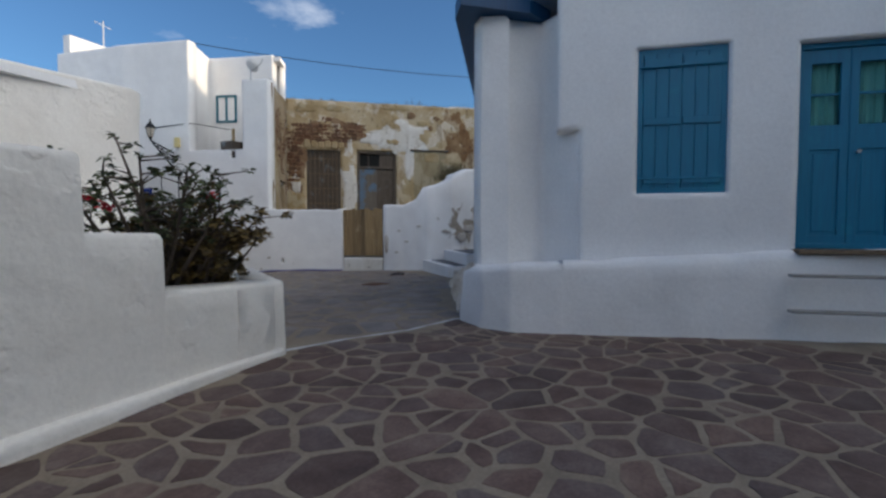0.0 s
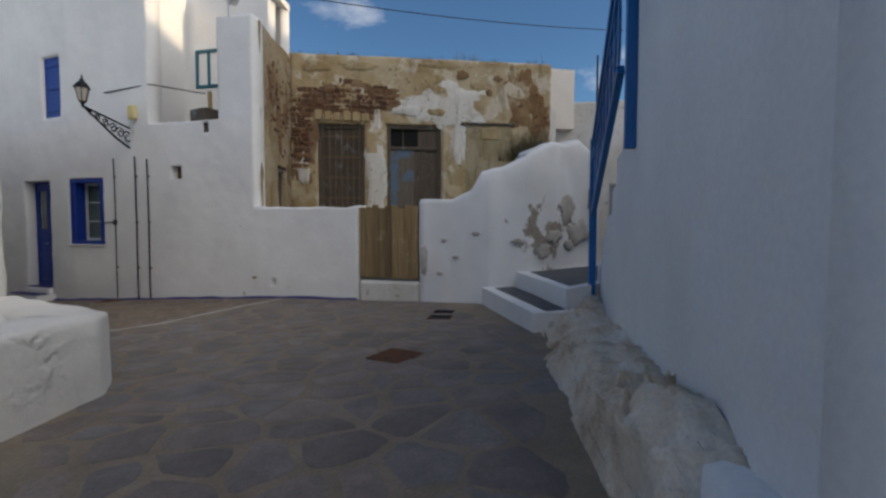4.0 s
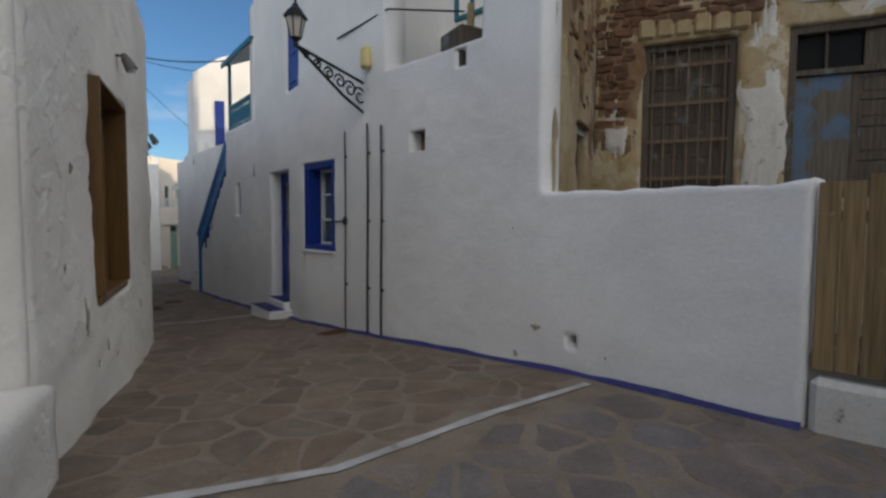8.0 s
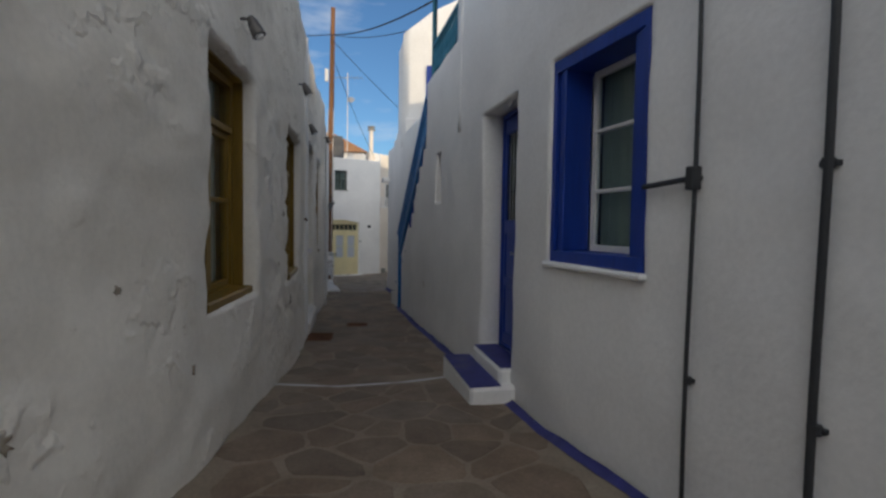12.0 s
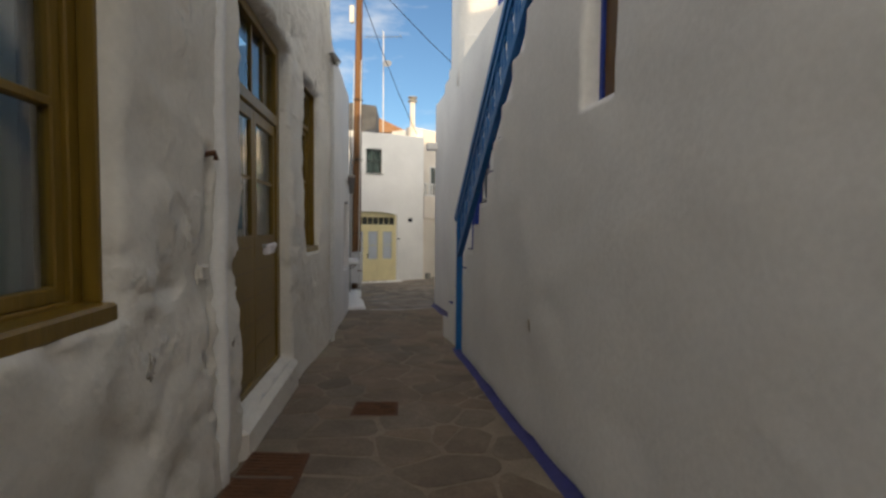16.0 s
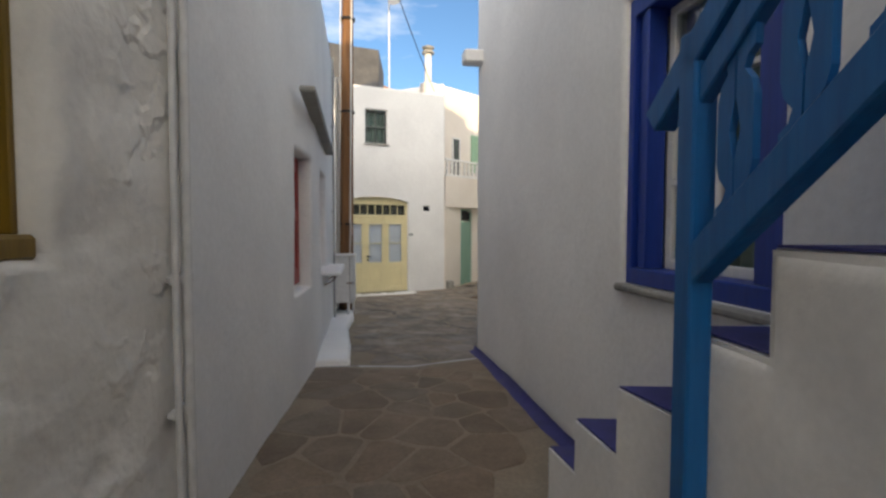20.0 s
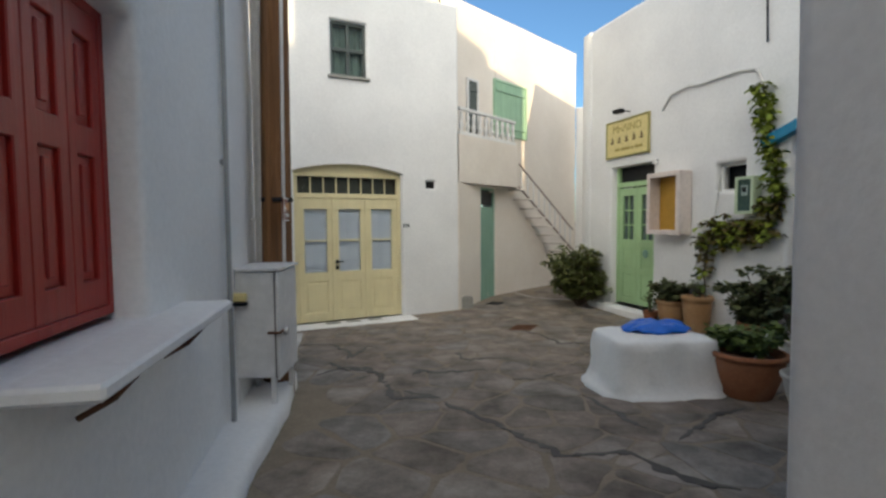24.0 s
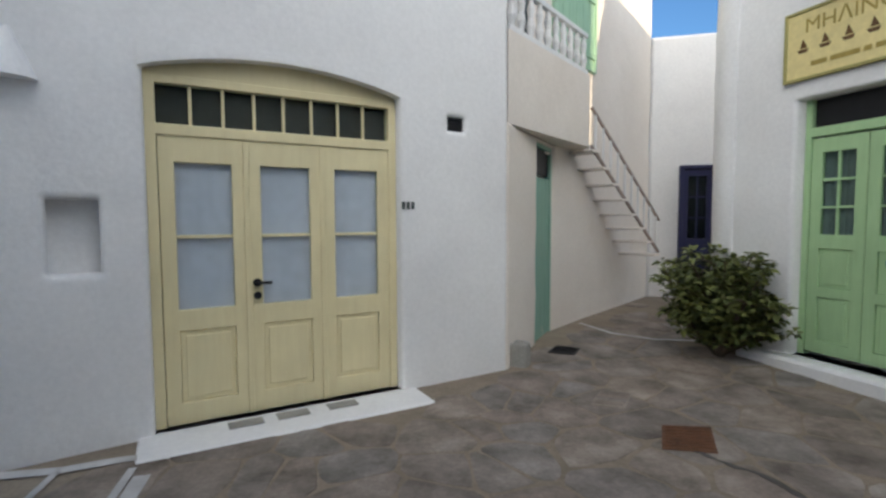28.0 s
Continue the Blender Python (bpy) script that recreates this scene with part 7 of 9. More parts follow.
LIME = plaster("lime_line", (0.62, 0.61, 0.60), (0.40, 0.38, 0.36), stains=0.58, stain=(0.2, 0.18, 0.16), broad=2.5)
for pts, wd in ((((-4.80, -12.08), (-4.04, -12.42), (-3.4, -12.86), (-2.55, -13.15)), 0.07),
                (((2.86, -5.04), (1.6, -5.2), (0.2, -5.5), (-1.35, -5.26)), 0.085),
                (((-1.10, 2.25), (-0.35, 2.13), (0.35, 2.3), (0.86, 2.55)), 0.07),
                (((-2.24, 12.85), (-1.84, 12.9), (-1.2, 12.92), (-0.44, 13.38)), 0.07),
                (((0.10, 23.65), (0.35, 23.1), (0.75, 22.8), (1.30, 22.70)), 0.06),
                (((-3.66, 19.86), (-3.52, 19.32), (-3.42, 18.77), (-3.26, 18.2), (-3.1, 17.7)), 0.09),
                (((-3.77, 19.95), (-3.63, 19.41), (-4.04, 19.36), (-4.45, 19.48), (-4.80, 19.64)), 0.045),
                (((-4.20, 19.92), (-4.10, 19.45)), 0.045), (((-4.06, 19.38), (-3.89, 19.16)), 0.045), (((-3.64, 19.42), (-3.54, 19.38)), 0.045),
                (((-4.50, 19.86), (-4.47, 19.48)), 0.045), (((-4.68, 19.87), (-4.80, 19.64)), 0.045), (((-4.97, 20.12), (-5.16, 20.02)), 0.045),
                (((-4.80, 19.64), (-5.3, 19.9)), 0.045), (((-4.45, 19.48), (-4.36, 19.05), (-3.9, 18.95)), 0.045), (((-3.9, 18.95), (-3.44, 18.86)), 0.045), (((-4.36, 19.05), (-4.9, 19.1)), 0.045),
                (((-3.72, 20.10), (-3.90, 20.06), (-4.20, 19.93), (-4.56, 19.87), (-4.80, 19.93), (-5.30, 20.30)), 0.09)):
    ground_stripe(pts, wd, LIME, "worn white limewash line painted on the paving")


def cover_plate(corners, material, label, grate=False, name="manhole_cover"):
    """A flush iron cover with a rim and raised ribs."""
    c = [Vector((x, y, 0)) for x, y in corners]
    mid = sum(c, Vector()) / 4
    g = ground_z(mid.x, mid.y) + 0.012
    cov = thing(name, label, "manhole cover", (mid.x, mid.y, g), "iron covers", turn=0)
    def quad(s, t, z0, z1, bm):
        lo = [bm.verts.new(Vector((*(c[0].lerp(c[1], a).lerp(c[3].lerp(c[2], a), b)).xy, z))) for z in (z0, z1) for a, b in ((s[0], t[0]), (s[1], t[0]), (s[1], t[1]), (s[0], t[1]))]
        for f in ((0, 1, 2, 3), (4, 5, 6, 7), (0, 1, 5, 4), (1, 2, 6, 5), (2, 3, 7, 6), (3, 0, 4, 7)):
            bm.faces.new([lo[i] for i in f])
    bm = bmesh.new()
    quad((0, 1), (0, 1), g - 0.03, g, bm)
    bmesh.ops.recalc_face_normals(bm, faces=bm.faces)
    part("plate", bm, material, cov)
    for k in range(7):
        bm = bmesh.new()
        quad((0.06, 0.94), (0.08 + 0.125 * k, 0.13 + 0.125 * k), g, g + 0.006, bm)
        bmesh.ops.recalc_face_normals(bm, faces=bm.faces)
        part("rib", bm, BLACK if grate else material, cov)


cover_plate(((0.07, -9.70), (0.56, -9.68), (0.57, -10.15), (0.06, -10.16)), RUST, "rusty square iron manhole cover in the paving")
cover_plate(((2.62, -8.89), (2.75, -9.23), (2.45, -9.35), (2.32, -9.01)), RUST, "small rusty drain grate beside the steps", True)
cover_plate(((3.05, -8.70), (3.18, -9.02), (2.95, -9.10), (2.83, -8.80)), BLACK, "small dark drain grate beside the steps", True)
cover_plate(((1.32, -0.71), (1.83, -0.50), (1.93, -0.78), (1.42, -1.0)), RUST, "rusty iron cover at the foot of the wall")
cover_plate(((-0.86, 6.75), (-0.47, 6.77), (-0.43, 6.43), (-0.85, 6.41)), RUST, "brown iron cover in the lane paving")
cover_plate(((-1.36, 5.59), (-0.95, 5.58), (-0.91, 5.24), (-1.33, 5.24)), RUST, "worn brown iron cover beside the ochre door")
cover_plate(((-1.33, 5.20), (-0.90, 5.20), (-0.88, 4.88), (-1.28, 4.88)), RUST, "worn brown iron cover next to another")
cover_plate(((-0.27, 20.46), (0.07, 20.42), (-0.11, 20.03), (-0.44, 20.10)), RUST, "rusty square iron cover in the little square")
cover_plate(((-0.46, 21.2), (-0.21, 21.12), (-0.41, 20.79), (-0.66, 20.88)), SLAB_SQUARE, "grey cover in the little square")
cover_plate(((-0.49, 22.6), (-0.25, 22.46), (-0.4, 22.21), (-0.66, 22.32)), BLACK, "small dark drain cover near the sage door", True)


# ---- scars where the whitewash has come off the lane walls ----
SCAR = mineral("bared_plaster", ((0.22, 0.17, 0.12), (0.42, 0.36, 0.28), (0.66, 0.62, 0.56)), 9.0, 0.95, 0.6)


def scar(line, y, z, ru, rz, parent, seed, lump, fine, old=0.0, lift=0.006):
    """A small torn flake that follows the uneven face of the wall."""
    bm = bmesh.new()
    u, n = line.u_of(y), 26

    def at(du, dz, l):
        p, nn, _ = line.spot(u + du)
        q = Vector((p.x, p.y, z + dz))
        return bm.verts.new(q + nn * (face_off(q, lump, fine, old) + l))

    c, rings = at(0, 0, lift), []
    for q, l in ((0.55, lift), (0.92, lift), (1.0, -0.01)):
        ring = []
        for k in range(n):
            t = 2 * math.pi * k / n
            ct, st_ = math.cos(t), math.sin(t)
            r = q * (1 + 1.0 * noise.noise(Vector((ct * 1.7 + seed, st_ * 1.7, seed * 2.1))) + 0.9 * noise.noise(Vector((ct * 4 + seed, st_ * 4, 3.0))))
            ring.append(at(ru * r * ct, rz * r * st_, l))
        rings.append(ring)
    for k in range(n):
        bm.faces.new((c, rings[0][k], rings[0][(k + 1) % n]))
        for a, b in zip(rings, rings[1:]):
            bm.faces.new((a[k], b[k], b[(k + 1) % n], a[(k + 1) % n]))
    bmesh.ops.recalc_face_normals(bm, faces=bm.faces)
    return part("plaster_scar", bm, SCAR, parent, "", True)


for k, (y, z, ru, rz) in enumerate(((-3.72, 1.18, 0.035, 0.11), (-3.95, 2.31, 0.05, 0.035), (-3.07, 0.79, 0.016, 0.05), (-1.27, 0.90, 0.06, 0.045), (-4.05, 1.58, 0.022, 0.03),
                                    (-3.36, 0.70, 0.02, 0.03), (-2.75, 0.62, 0.014, 0.02), (2.41, 1.25, 0.02, 0.015), (3.0, 0.78, 0.02, 0.05),
                                    (2.64, 1.80, 0.045, 0.03), (4.3, 0.75, 0.03, 0.05), (5.35, 0.62, 0.02, 0.03), (-0.6, 1.35, 0.03, 0.025), (0.1, 0.75, 0.025, 0.035))):
    scar(L_LEFT, y, z, ru, rz, left, k * 1.7, 0.035, 0.008, 0.042)
for k, (y, z, ru, rz) in enumerate(((-4.19, 0.76, 0.045, 0.03), (-5.02, 0.58, 0.012, 0.016), (-3.93, 0.41, 0.03, 0.035), (-3.87, 1.88, 0.012, 0.012), (6.08, 0.62, 0.018, 0.04))):
    scar(L_W, y, z, ru, rz, white, 40 + k * 1.7, 0.02, 0.0)

# ---- plants ----
def leaf_mat(name, dark, light, rough=0.6):
    m, nt, ln, bs = mat_new(name)
    geo = nt.new("ShaderNodeNewGeometry")
    col = n_ramp(nt, ln, geo.outputs["Random Per Island"], (0.0, dark), (0.6, light), (1.0, tuple(c * 1.35 for c in light)))
    ln.new(col, bs.inputs["Base Color"])
    bs.inputs["Roughness"].default_value = rough
    bs.inputs["Specular IOR Level"].default_value = 0.3
    return m


LEAF_DARK = leaf_mat("dark_leaf", (0.034, 0.046, 0.020), (0.095, 0.105, 0.042))
LEAF_RED = leaf_mat("reddish_leaf", (0.065, 0.046, 0.017), (0.17, 0.115, 0.038))
LEAF_GREEN = leaf_mat("green_leaf", (0.035, 0.06, 0.018), (0.11, 0.15, 0.035))
LEAF_OLIVE = leaf_mat("olive_leaf", (0.045, 0.062, 0.020), (0.15, 0.165, 0.05))
LEAF_VINE = leaf_mat("vine_leaf", (0.09, 0.12, 0.015), (0.22, 0.27, 0.035))
BARK = mineral("bark", ((0.07, 0.05, 0.035), (0.12, 0.09, 0.065), (0.17, 0.13, 0.10)), 8, 0.95, 0.6)


def leaf(bm, c, d, side, ln, wd, bend=0.25):
    """A pointed leaf folded along its rib, six faces."""
    up = side.cross(d).normalized()
    pts = []
    for f, k in ((0.0, 0.12), (0.35, 1.0), (0.75, 0.72), (1.0, 0.0)):
        mid = c + d * (ln * f) - up * (bend * ln * f * f)
        pts.append((mid, mid + side * (wd / 2 * k) + up * (0.14 * wd * k), mid - side * (wd / 2 * k) + up * (0.14 * wd * k)))
    v = [[bm.verts.new(q) for q in p] for p in pts[:3]]
    tip = bm.verts.new(pts[3][0])
    for a, b in zip(v, v[1:]):
        bm.faces.new((a[0], a[1], b[1], b[0]))
        bm.faces.new((a[0], b[0], b[2], a[2]))
    bm.faces.new((v[2][0], v[2][1], tip))
    bm.faces.new((v[2][0], tip, v[2][2]))


def tuft(bm, rnd, c, n, ln, wd, spread=1.0, droop=0.15):
    """A rosette of leaves round a twig's end."""
    for _ in range(n):
        a, e = rnd.uniform(0, 2 * math.pi), rnd.uniform(-0.35, 0.95) * spread
        d = Vector((math.cos(a) * math.cos(e), math.sin(a) * math.cos(e), math.sin(e) - droop)).normalized()
        s = d.cross(Vector((0, 0, 1)))
        s = (s if s.length > 1e-3 else Vector((1, 0, 0))).normalized()
        s = (s + Vector((rnd.uniform(-0.4, 0.4), rnd.uniform(-0.4, 0.4), rnd.uniform(-0.4, 0.4)))).normalized()
        leaf(bm, c + d * rnd.uniform(0, ln * 0.5), d, s, ln * rnd.uniform(0.6, 1.15), wd * rnd.uniform(0.7, 1.15))


def shrub(name, label, base, height, radius, stems, leaf_m, seed, ln=0.09, wd=0.055, per=16, lean=(0, 0), group="", low=0.25, twigs=4, bark=BARK, squat=0.55):
    """Branching stems with leaf tufts along and at the end of each twig."""
    rnd = random.Random(seed)
    base = Vector(base)
    ob = thing(name, label, "plant", base, group)
    wood, crown = bmesh.new(), bmesh.new()
    for k in range(stems):
        a = 2 * math.pi * (k + rnd.random() * 0.7) / stems
        reach, hgt = radius * rnd.uniform(0.25, 1.0), height * rnd.uniform(squat, 1.0)
        tip = base + Vector((math.cos(a) * reach + lean[0], math.sin(a) * reach + lean[1], hgt))
        midp = base.lerp(tip, 0.5) + Vector((rnd.uniform(-0.1, 0.1) * radius, rnd.uniform(-0.1, 0.1) * radius, 0.10 * hgt))
        r0 = 0.010 + 0.012 * height
        tube([base + Vector((rnd.uniform(-0.03, 0.03), rnd.uniform(-0.03, 0.03), 0)), midp, tip], [r0, r0 * 0.6, r0 * 0.25], 6, wood)
        for j in range(twigs):
            s = rnd.uniform(low, 1.0)
            p = base.lerp(midp, s * 2) if s < 0.5 else midp.lerp(tip, s * 2 - 1)
            b = rnd.uniform(0, 2 * math.pi)
            q = p + Vector((math.cos(b), math.sin(b), rnd.uniform(0.0, 0.7))) * radius * rnd.uniform(0.15, 0.42)
            tube([p, q], [r0 * 0.3, r0 * 0.14], 4, wood)
            tuft(crown, rnd, q, per, ln, wd)
        tuft(crown, rnd, tip, per, ln, wd)
    part("stem", wood, bark, ob)
    part("foliage", crown, leaf_m, ob)
    return ob


def pot(base, r, h, material, label, rim=0.035):
    """A thrown clay pot with rim, wall thickness and soil; its foot stands at base."""
    ob = thing("plant_pot", label, "plant pot", base, "pots by the shop")
    m = Matrix.Translation(Vector(base))
    part("body", lathe([(r * 0.62, 0.0), (r * 0.66, 0.02), (r * 0.86, h * 0.45), (r * 0.96, h * 0.80), (r * 0.93, h * 0.86), (r * 1.03, h * 0.88), (r * 1.05, h * 0.97), (r * 0.98, h), (r * 0.90, h * 0.97), (r * 0.86, h * 0.80)], 28, m), material, ob, "", True)
    part("soil", lathe([(r * 0.86, h * 0.80), (r * 0.80, h * 0.84), (r * 0.3, h * 0.86)], 20, m), BARK, ob)
    return ob


def potted(x, y, r, h, material, label, **kw):
    g = ground_z(x, y) + 0.008
    pot((x, y, g), r, h, material, label)
    return shrub("potted_plant", kw.pop("plant"), (x, y, g + h * 0.84), **kw)


potted(1.92, 20.50, 0.12, 0.22, CLAY, "small terracotta pot at the green door", plant="spindly small plant in a terracotta pot", height=0.32, radius=0.16, stems=6, leaf_m=LEAF_GREEN, seed=1, ln=0.06, wd=0.03, per=6, group="potted plants")
potted(2.08, 20.10, 0.22, 0.46, CLAY_TAN, "round tan clay pot", plant="dark round-leaved plant in a tan pot", height=0.32, radius=0.34, stems=14, leaf_m=LEAF_DARK, seed=2, ln=0.10, wd=0.08, per=12, group="potted plants")
potted(2.22, 19.60, 0.205, 0.60, CLAY_TAN, "large tan clay jar with a bare rim", plant="vine stems rising from a tan clay jar", height=0.3, radius=0.1, stems=3, leaf_m=LEAF_GREEN, seed=3, ln=0.07, wd=0.05, per=4, group="potted plants")
potted(2.42, 18.50, 0.22, 0.43, CLAY, "terracotta pot against the shop wall", plant="dense dark geranium in a terracotta pot", height=0.74, radius=0.44, stems=22, leaf_m=LEAF_DARK, seed=4, ln=0.10, wd=0.09, per=15, low=0.1, squat=0.35, group="potted plants")
potted(1.46, 17.12, 0.32, 0.43, CLAY, "wide terracotta tub beside the white block", plant="low green plant in a wide terracotta tub", height=0.26, radius=0.30, stems=16, leaf_m=LEAF_GREEN, seed=5, ln=0.085, wd=0.07, per=14, group="potted plants")
PALE_POT = plain("pale_pot", (0.5, 0.47, 0.42), 0.7)
potted(1.66, 16.50, 0.25, 0.35, PALE_POT, "pale grey pot by the wide tub", plant="leggy dark plant in a pale grey pot", height=0.80, radius=0.26, stems=9, leaf_m=LEAF_DARK, seed=6, ln=0.09, wd=0.08, per=10, group="potted plants")
potted(2.42, 17.86, 0.20, 0.38, PALE_POT, "grey pot by the dark red door", plant="loose dark plant by the dark red door", height=0.85, radius=0.36, stems=11, leaf_m=LEAF_DARK, seed=8, ln=0.09, wd=0.07, per=9, group="potted plants")
lone("plant_stake", tube([on_ground(1.40, 16.98, 0.30), on_ground(1.54, 16.96, 0.62)], 0.008, 6), PIPE_WHITE, "thin white stake stuck in the wide tub", "stake")
shrub("round_shrub", "round glossy green shrub by the shop corner", (1.18, 22.16, ground_z(1.18, 22.16)), 1.16, 0.62, 60, LEAF_OLIVE, 7, 0.095, 0.06, 13, low=0.25, twigs=8, squat=0.25)

# climbing vine on the shop wall
vine = thing("climbing_vine", "yellow-green vine climbing the shop wall", "plant", (2.5, 19.3, 0.3))
rnd = random.Random(11)
stem, foliage, autumn = bmesh.new(), bmesh.new(), bmesh.new()
su = L_SHOP.u_of
path = [(su(19.70), -0.20), (su(19.74), 0.22), (su(19.66), 0.70), (su(19.30), 0.84), (su(18.84), 0.82), (su(18.72), 1.25), (su(18.76), 1.75), (su(18.84), 2.20), (su(18.93), 2.66)]
pts = [L_SHOP.matrix(u, z) @ Vector((0, -0.05, 0)) for u, z in path]
tube(pts, 0.012, 6, stem)
for (ua, za), (ub, zb), n, wd in zip(path, path[1:], (2, 34, 62, 80, 60, 46, 40, 40), (0.04, 0.14, 0.20, 0.20, 0.13, 0.11, 0.10, 0.10)):
    for _ in range(n):
        s = rnd.random()
        u, z = ua + (ub - ua) * s + rnd.uniform(-wd, wd), za + (zb - za) * s + rnd.uniform(-wd, wd)
        if su(18.90) < u < su(19.24) and 1.0 < z < 1.58:
            continue
        p = L_SHOP.matrix(u, z) @ Vector((0, -rnd.uniform(0.03, 0.16), 0))
        tuft(foliage if za > 1.2 or rnd.random() < 0.35 else autumn, rnd, p, 4, 0.095, 0.085, 0.8, 0.5)
part("stem", stem, BARK, vine)
part("foliage", foliage, LEAF_VINE, vine)
part("older_foliage", autumn, leaf_mat("reddish_vine_leaf", (0.055, 0.050, 0.016), (0.13, 0.10, 0.03)), vine, "darker reddish-green lower leaves")

# flowering shrubs in the planter at the start
shrub("planter_shrub", "leggy dark shrub with reddish leaves behind the planter wall", (-5.65, -11.55, 0.9), 1.62, 0.82, 15, LEAF_DARK, 21, 0.062, 0.052, 9, low=0.40, twigs=9, group="planter shrubs")
shrub("planter_shrub", "bushy reddish-brown shrub in the planter", (-5.25, -11.50, 0.85), 1.12, 0.72, 30, LEAF_RED, 22, 0.065, 0.055, 20, low=0.15, twigs=7, group="planter shrubs")
shrub("planter_shrub", "low reddish shrub leaning over the planter edge", (-4.62, -10.80, 0.85), 0.85, 0.66, 24, LEAF_RED, 23, 0.08, 0.055, 15, low=0.25, twigs=5, group="planter shrubs")
shrub("planter_shrub", "dark shrub at the back of the planter", (-6.4, -11.3, 0.9), 1.05, 0.6, 12, LEAF_DARK, 24, 0.080, 0.055, 13, low=0.3, twigs=5, group="planter shrubs")

# red blooms on the leggy shrub
bloom = bmesh.new()
rnd = random.Random(61)
for bx, by, bz in ((-6.35, -11.75, 1.92), (-6.22, -11.80, 1.86), (-5.35, -11.9, 1.98)):
    tuft(bloom, rnd, Vector((bx, by, bz)), 14, 0.06, 0.05, 1.2, 0.0)
lone("flower_cluster", bloom, leaf_mat("red_petal", (0.30, 0.012, 0.02), (0.45, 0.02, 0.03)), "small red blooms among the shrub leaves", "flower", "planter shrubs")

# planter: low side wall, end block, soil
lone("planter_wall", top_mesh(Line((-3.42, -10.40), (-4.66, -12.10), (-5.3, -12.15)), 0.0, [(0, 1.12), (3, 1.17)], 0.3, rnd=0.06, lump=0.03, cell=0.15), WHITE_OLD, "low white planter wall along the yard", "planter", kind="structure")
lone("planter_soil", prism([(-4.7, -11.8), (-3.7, -10.4), (-4.5, -9.6), (-8.0, -9.8), (-9.4, -12.0)], 0.2, 0.98), BARK, "dark soil filling the planter", "soil", kind="structure")
lone("end_block", top_mesh(Line((-1.95, -4.62), (-1.30, -4.75), (-1.36, -5.6), (-1.48, -6.9), (-1.64, -8.02), (-1.74, -8.18), (-1.92, -8.42), (-2.55, -8.80), (-4.4, -9.6)), 0.0, [(0, 0.95), (1.0, 0.96), (3.0, 1.05), (4.6, 1.15), (7.0, 1.18)], 0.6, rnd=0.07, lump=0.03, cell=0.15), WHITE_OLD, "low whitewashed block at the end of the planter", "wall", kind="structure")
lone("block_top", prism([(-1.75, -5.0), (-1.9, -6.9), (-2.05, -8.0), (-2.7, -8.4), (-4.6, -9.2), (-4.4, -4.9)], 0.3, 0.98), WHITE_OLD, "flat whitewashed top of the low block", "wall", kind="structure")
base_course = top_mesh(Line((-4.76, -12.20), (-6.05, -12.27), (-7.1, -12.32), (-9.5, -12.4)), 0.0, [(0, 0.47), (5, 0.46)], 0.2, rnd=0.03, lump=0.02)
lone("planter_base", base_course, WHITE_OLD, "slightly projecting base course of the planter wall", "wall", kind="structure")

# ---- little square: white block with a blue tarp, cabinet, kerb, pole ----
blk = thing("white_block", "lumpy whitewashed masonry block on a flared foot", "block", (0.65, 17.4, -0.7))
bm = bmesh.new()
N = 40
def block_ring(k, z, flare):
    t = 2 * math.pi * k / N
    c, s = math.cos(t), math.sin(t)
    ex = 7.0 if flare < 1.05 else 3.6
    q = (abs(c) ** ex + abs(s) ** ex) ** (-1 / ex)
    x, y = 0.53 * q * c * flare, 0.40 * q * s * (flare * 1.25 - 0.25 if flare > 1.05 else flare)
    v = Vector((0.69 + x * 0.992 - y * 0.12, 17.44 + x * 0.12 + y * 0.992, z))
    return v + Vector((c, s, 0.4)) * (0.030 * noise.noise(v * 2.6) + 0.022 * noise.noise(v * 7.0))
levels = [(-0.80, 1.22), (-0.70, 1.20), (-0.665, 1.12), (-0.63, 1.04), (-0.56, 1.0), (-0.46, 0.985), (-0.36, 0.975), (-0.27, 0.965), (-0.20, 0.945), (-0.178, 0.915), (-0.168, 0.86), (-0.166, 0.4)]
N = 96
rings = [[bm.verts.new(block_ring(k, z, f)) for k in range(N)] for z, f in levels]
for a, b in zip(rings, rings[1:]):
    for k in range(N):
        bm.faces.new((a[k], a[(k + 1) % N], b[(k + 1) % N], b[k]))
bm.faces.new(rings[-1])
part("body", bm, WHITE, blk, "", True)
tarp = bmesh.new()
rows = []
for i in range(29):
    row = []
    for j in range(17):
        p, q = i / 14 - 1, j / 8 - 1
        p, q = p * math.sqrt(1 - q * q / 2), q * math.sqrt(1 - p * p / 2)
        x, y = p * 0.36 * (1 + 0.12 * noise.noise(Vector((p * 3, q * 3, 8)))), q * 0.23 * (1 + 0.15 * noise.noise(Vector((p * 3, q * 3, 4))))
        r = math.hypot(p, q)
        z = 0.075 * max(0, 1 - r ** 4) + 0.035 * noise.noise(Vector((x * 7, y * 11, 2))) + 0.018 * abs(noise.noise(Vector((x * 16, y * 20, 5))))
        p = Vector((0.78 + x * 0.99 - y * 0.12, 17.56 + x * 0.12 + y * 0.99, -0.152 + max(0, z)))
        row.append(tarp.verts.new(p))
    rows.append(row)
for a, b in zip(rows, rows[1:]):
    for j in range(16):
        tarp.faces.new((a[j], b[j], b[j + 1], a[j + 1]))
tarp_m = plain("blue_sheet", (0.004, 0.13, 0.62), 0.35)
tb = lone("folded_sheet", tarp, tarp_m, "crumpled bright blue plastic sheet on the block", "sheet", smooth=True)
tb_mod = tb.modifiers.new("thickness", "SOLIDIFY")
tb_mod.thickness = 0.012

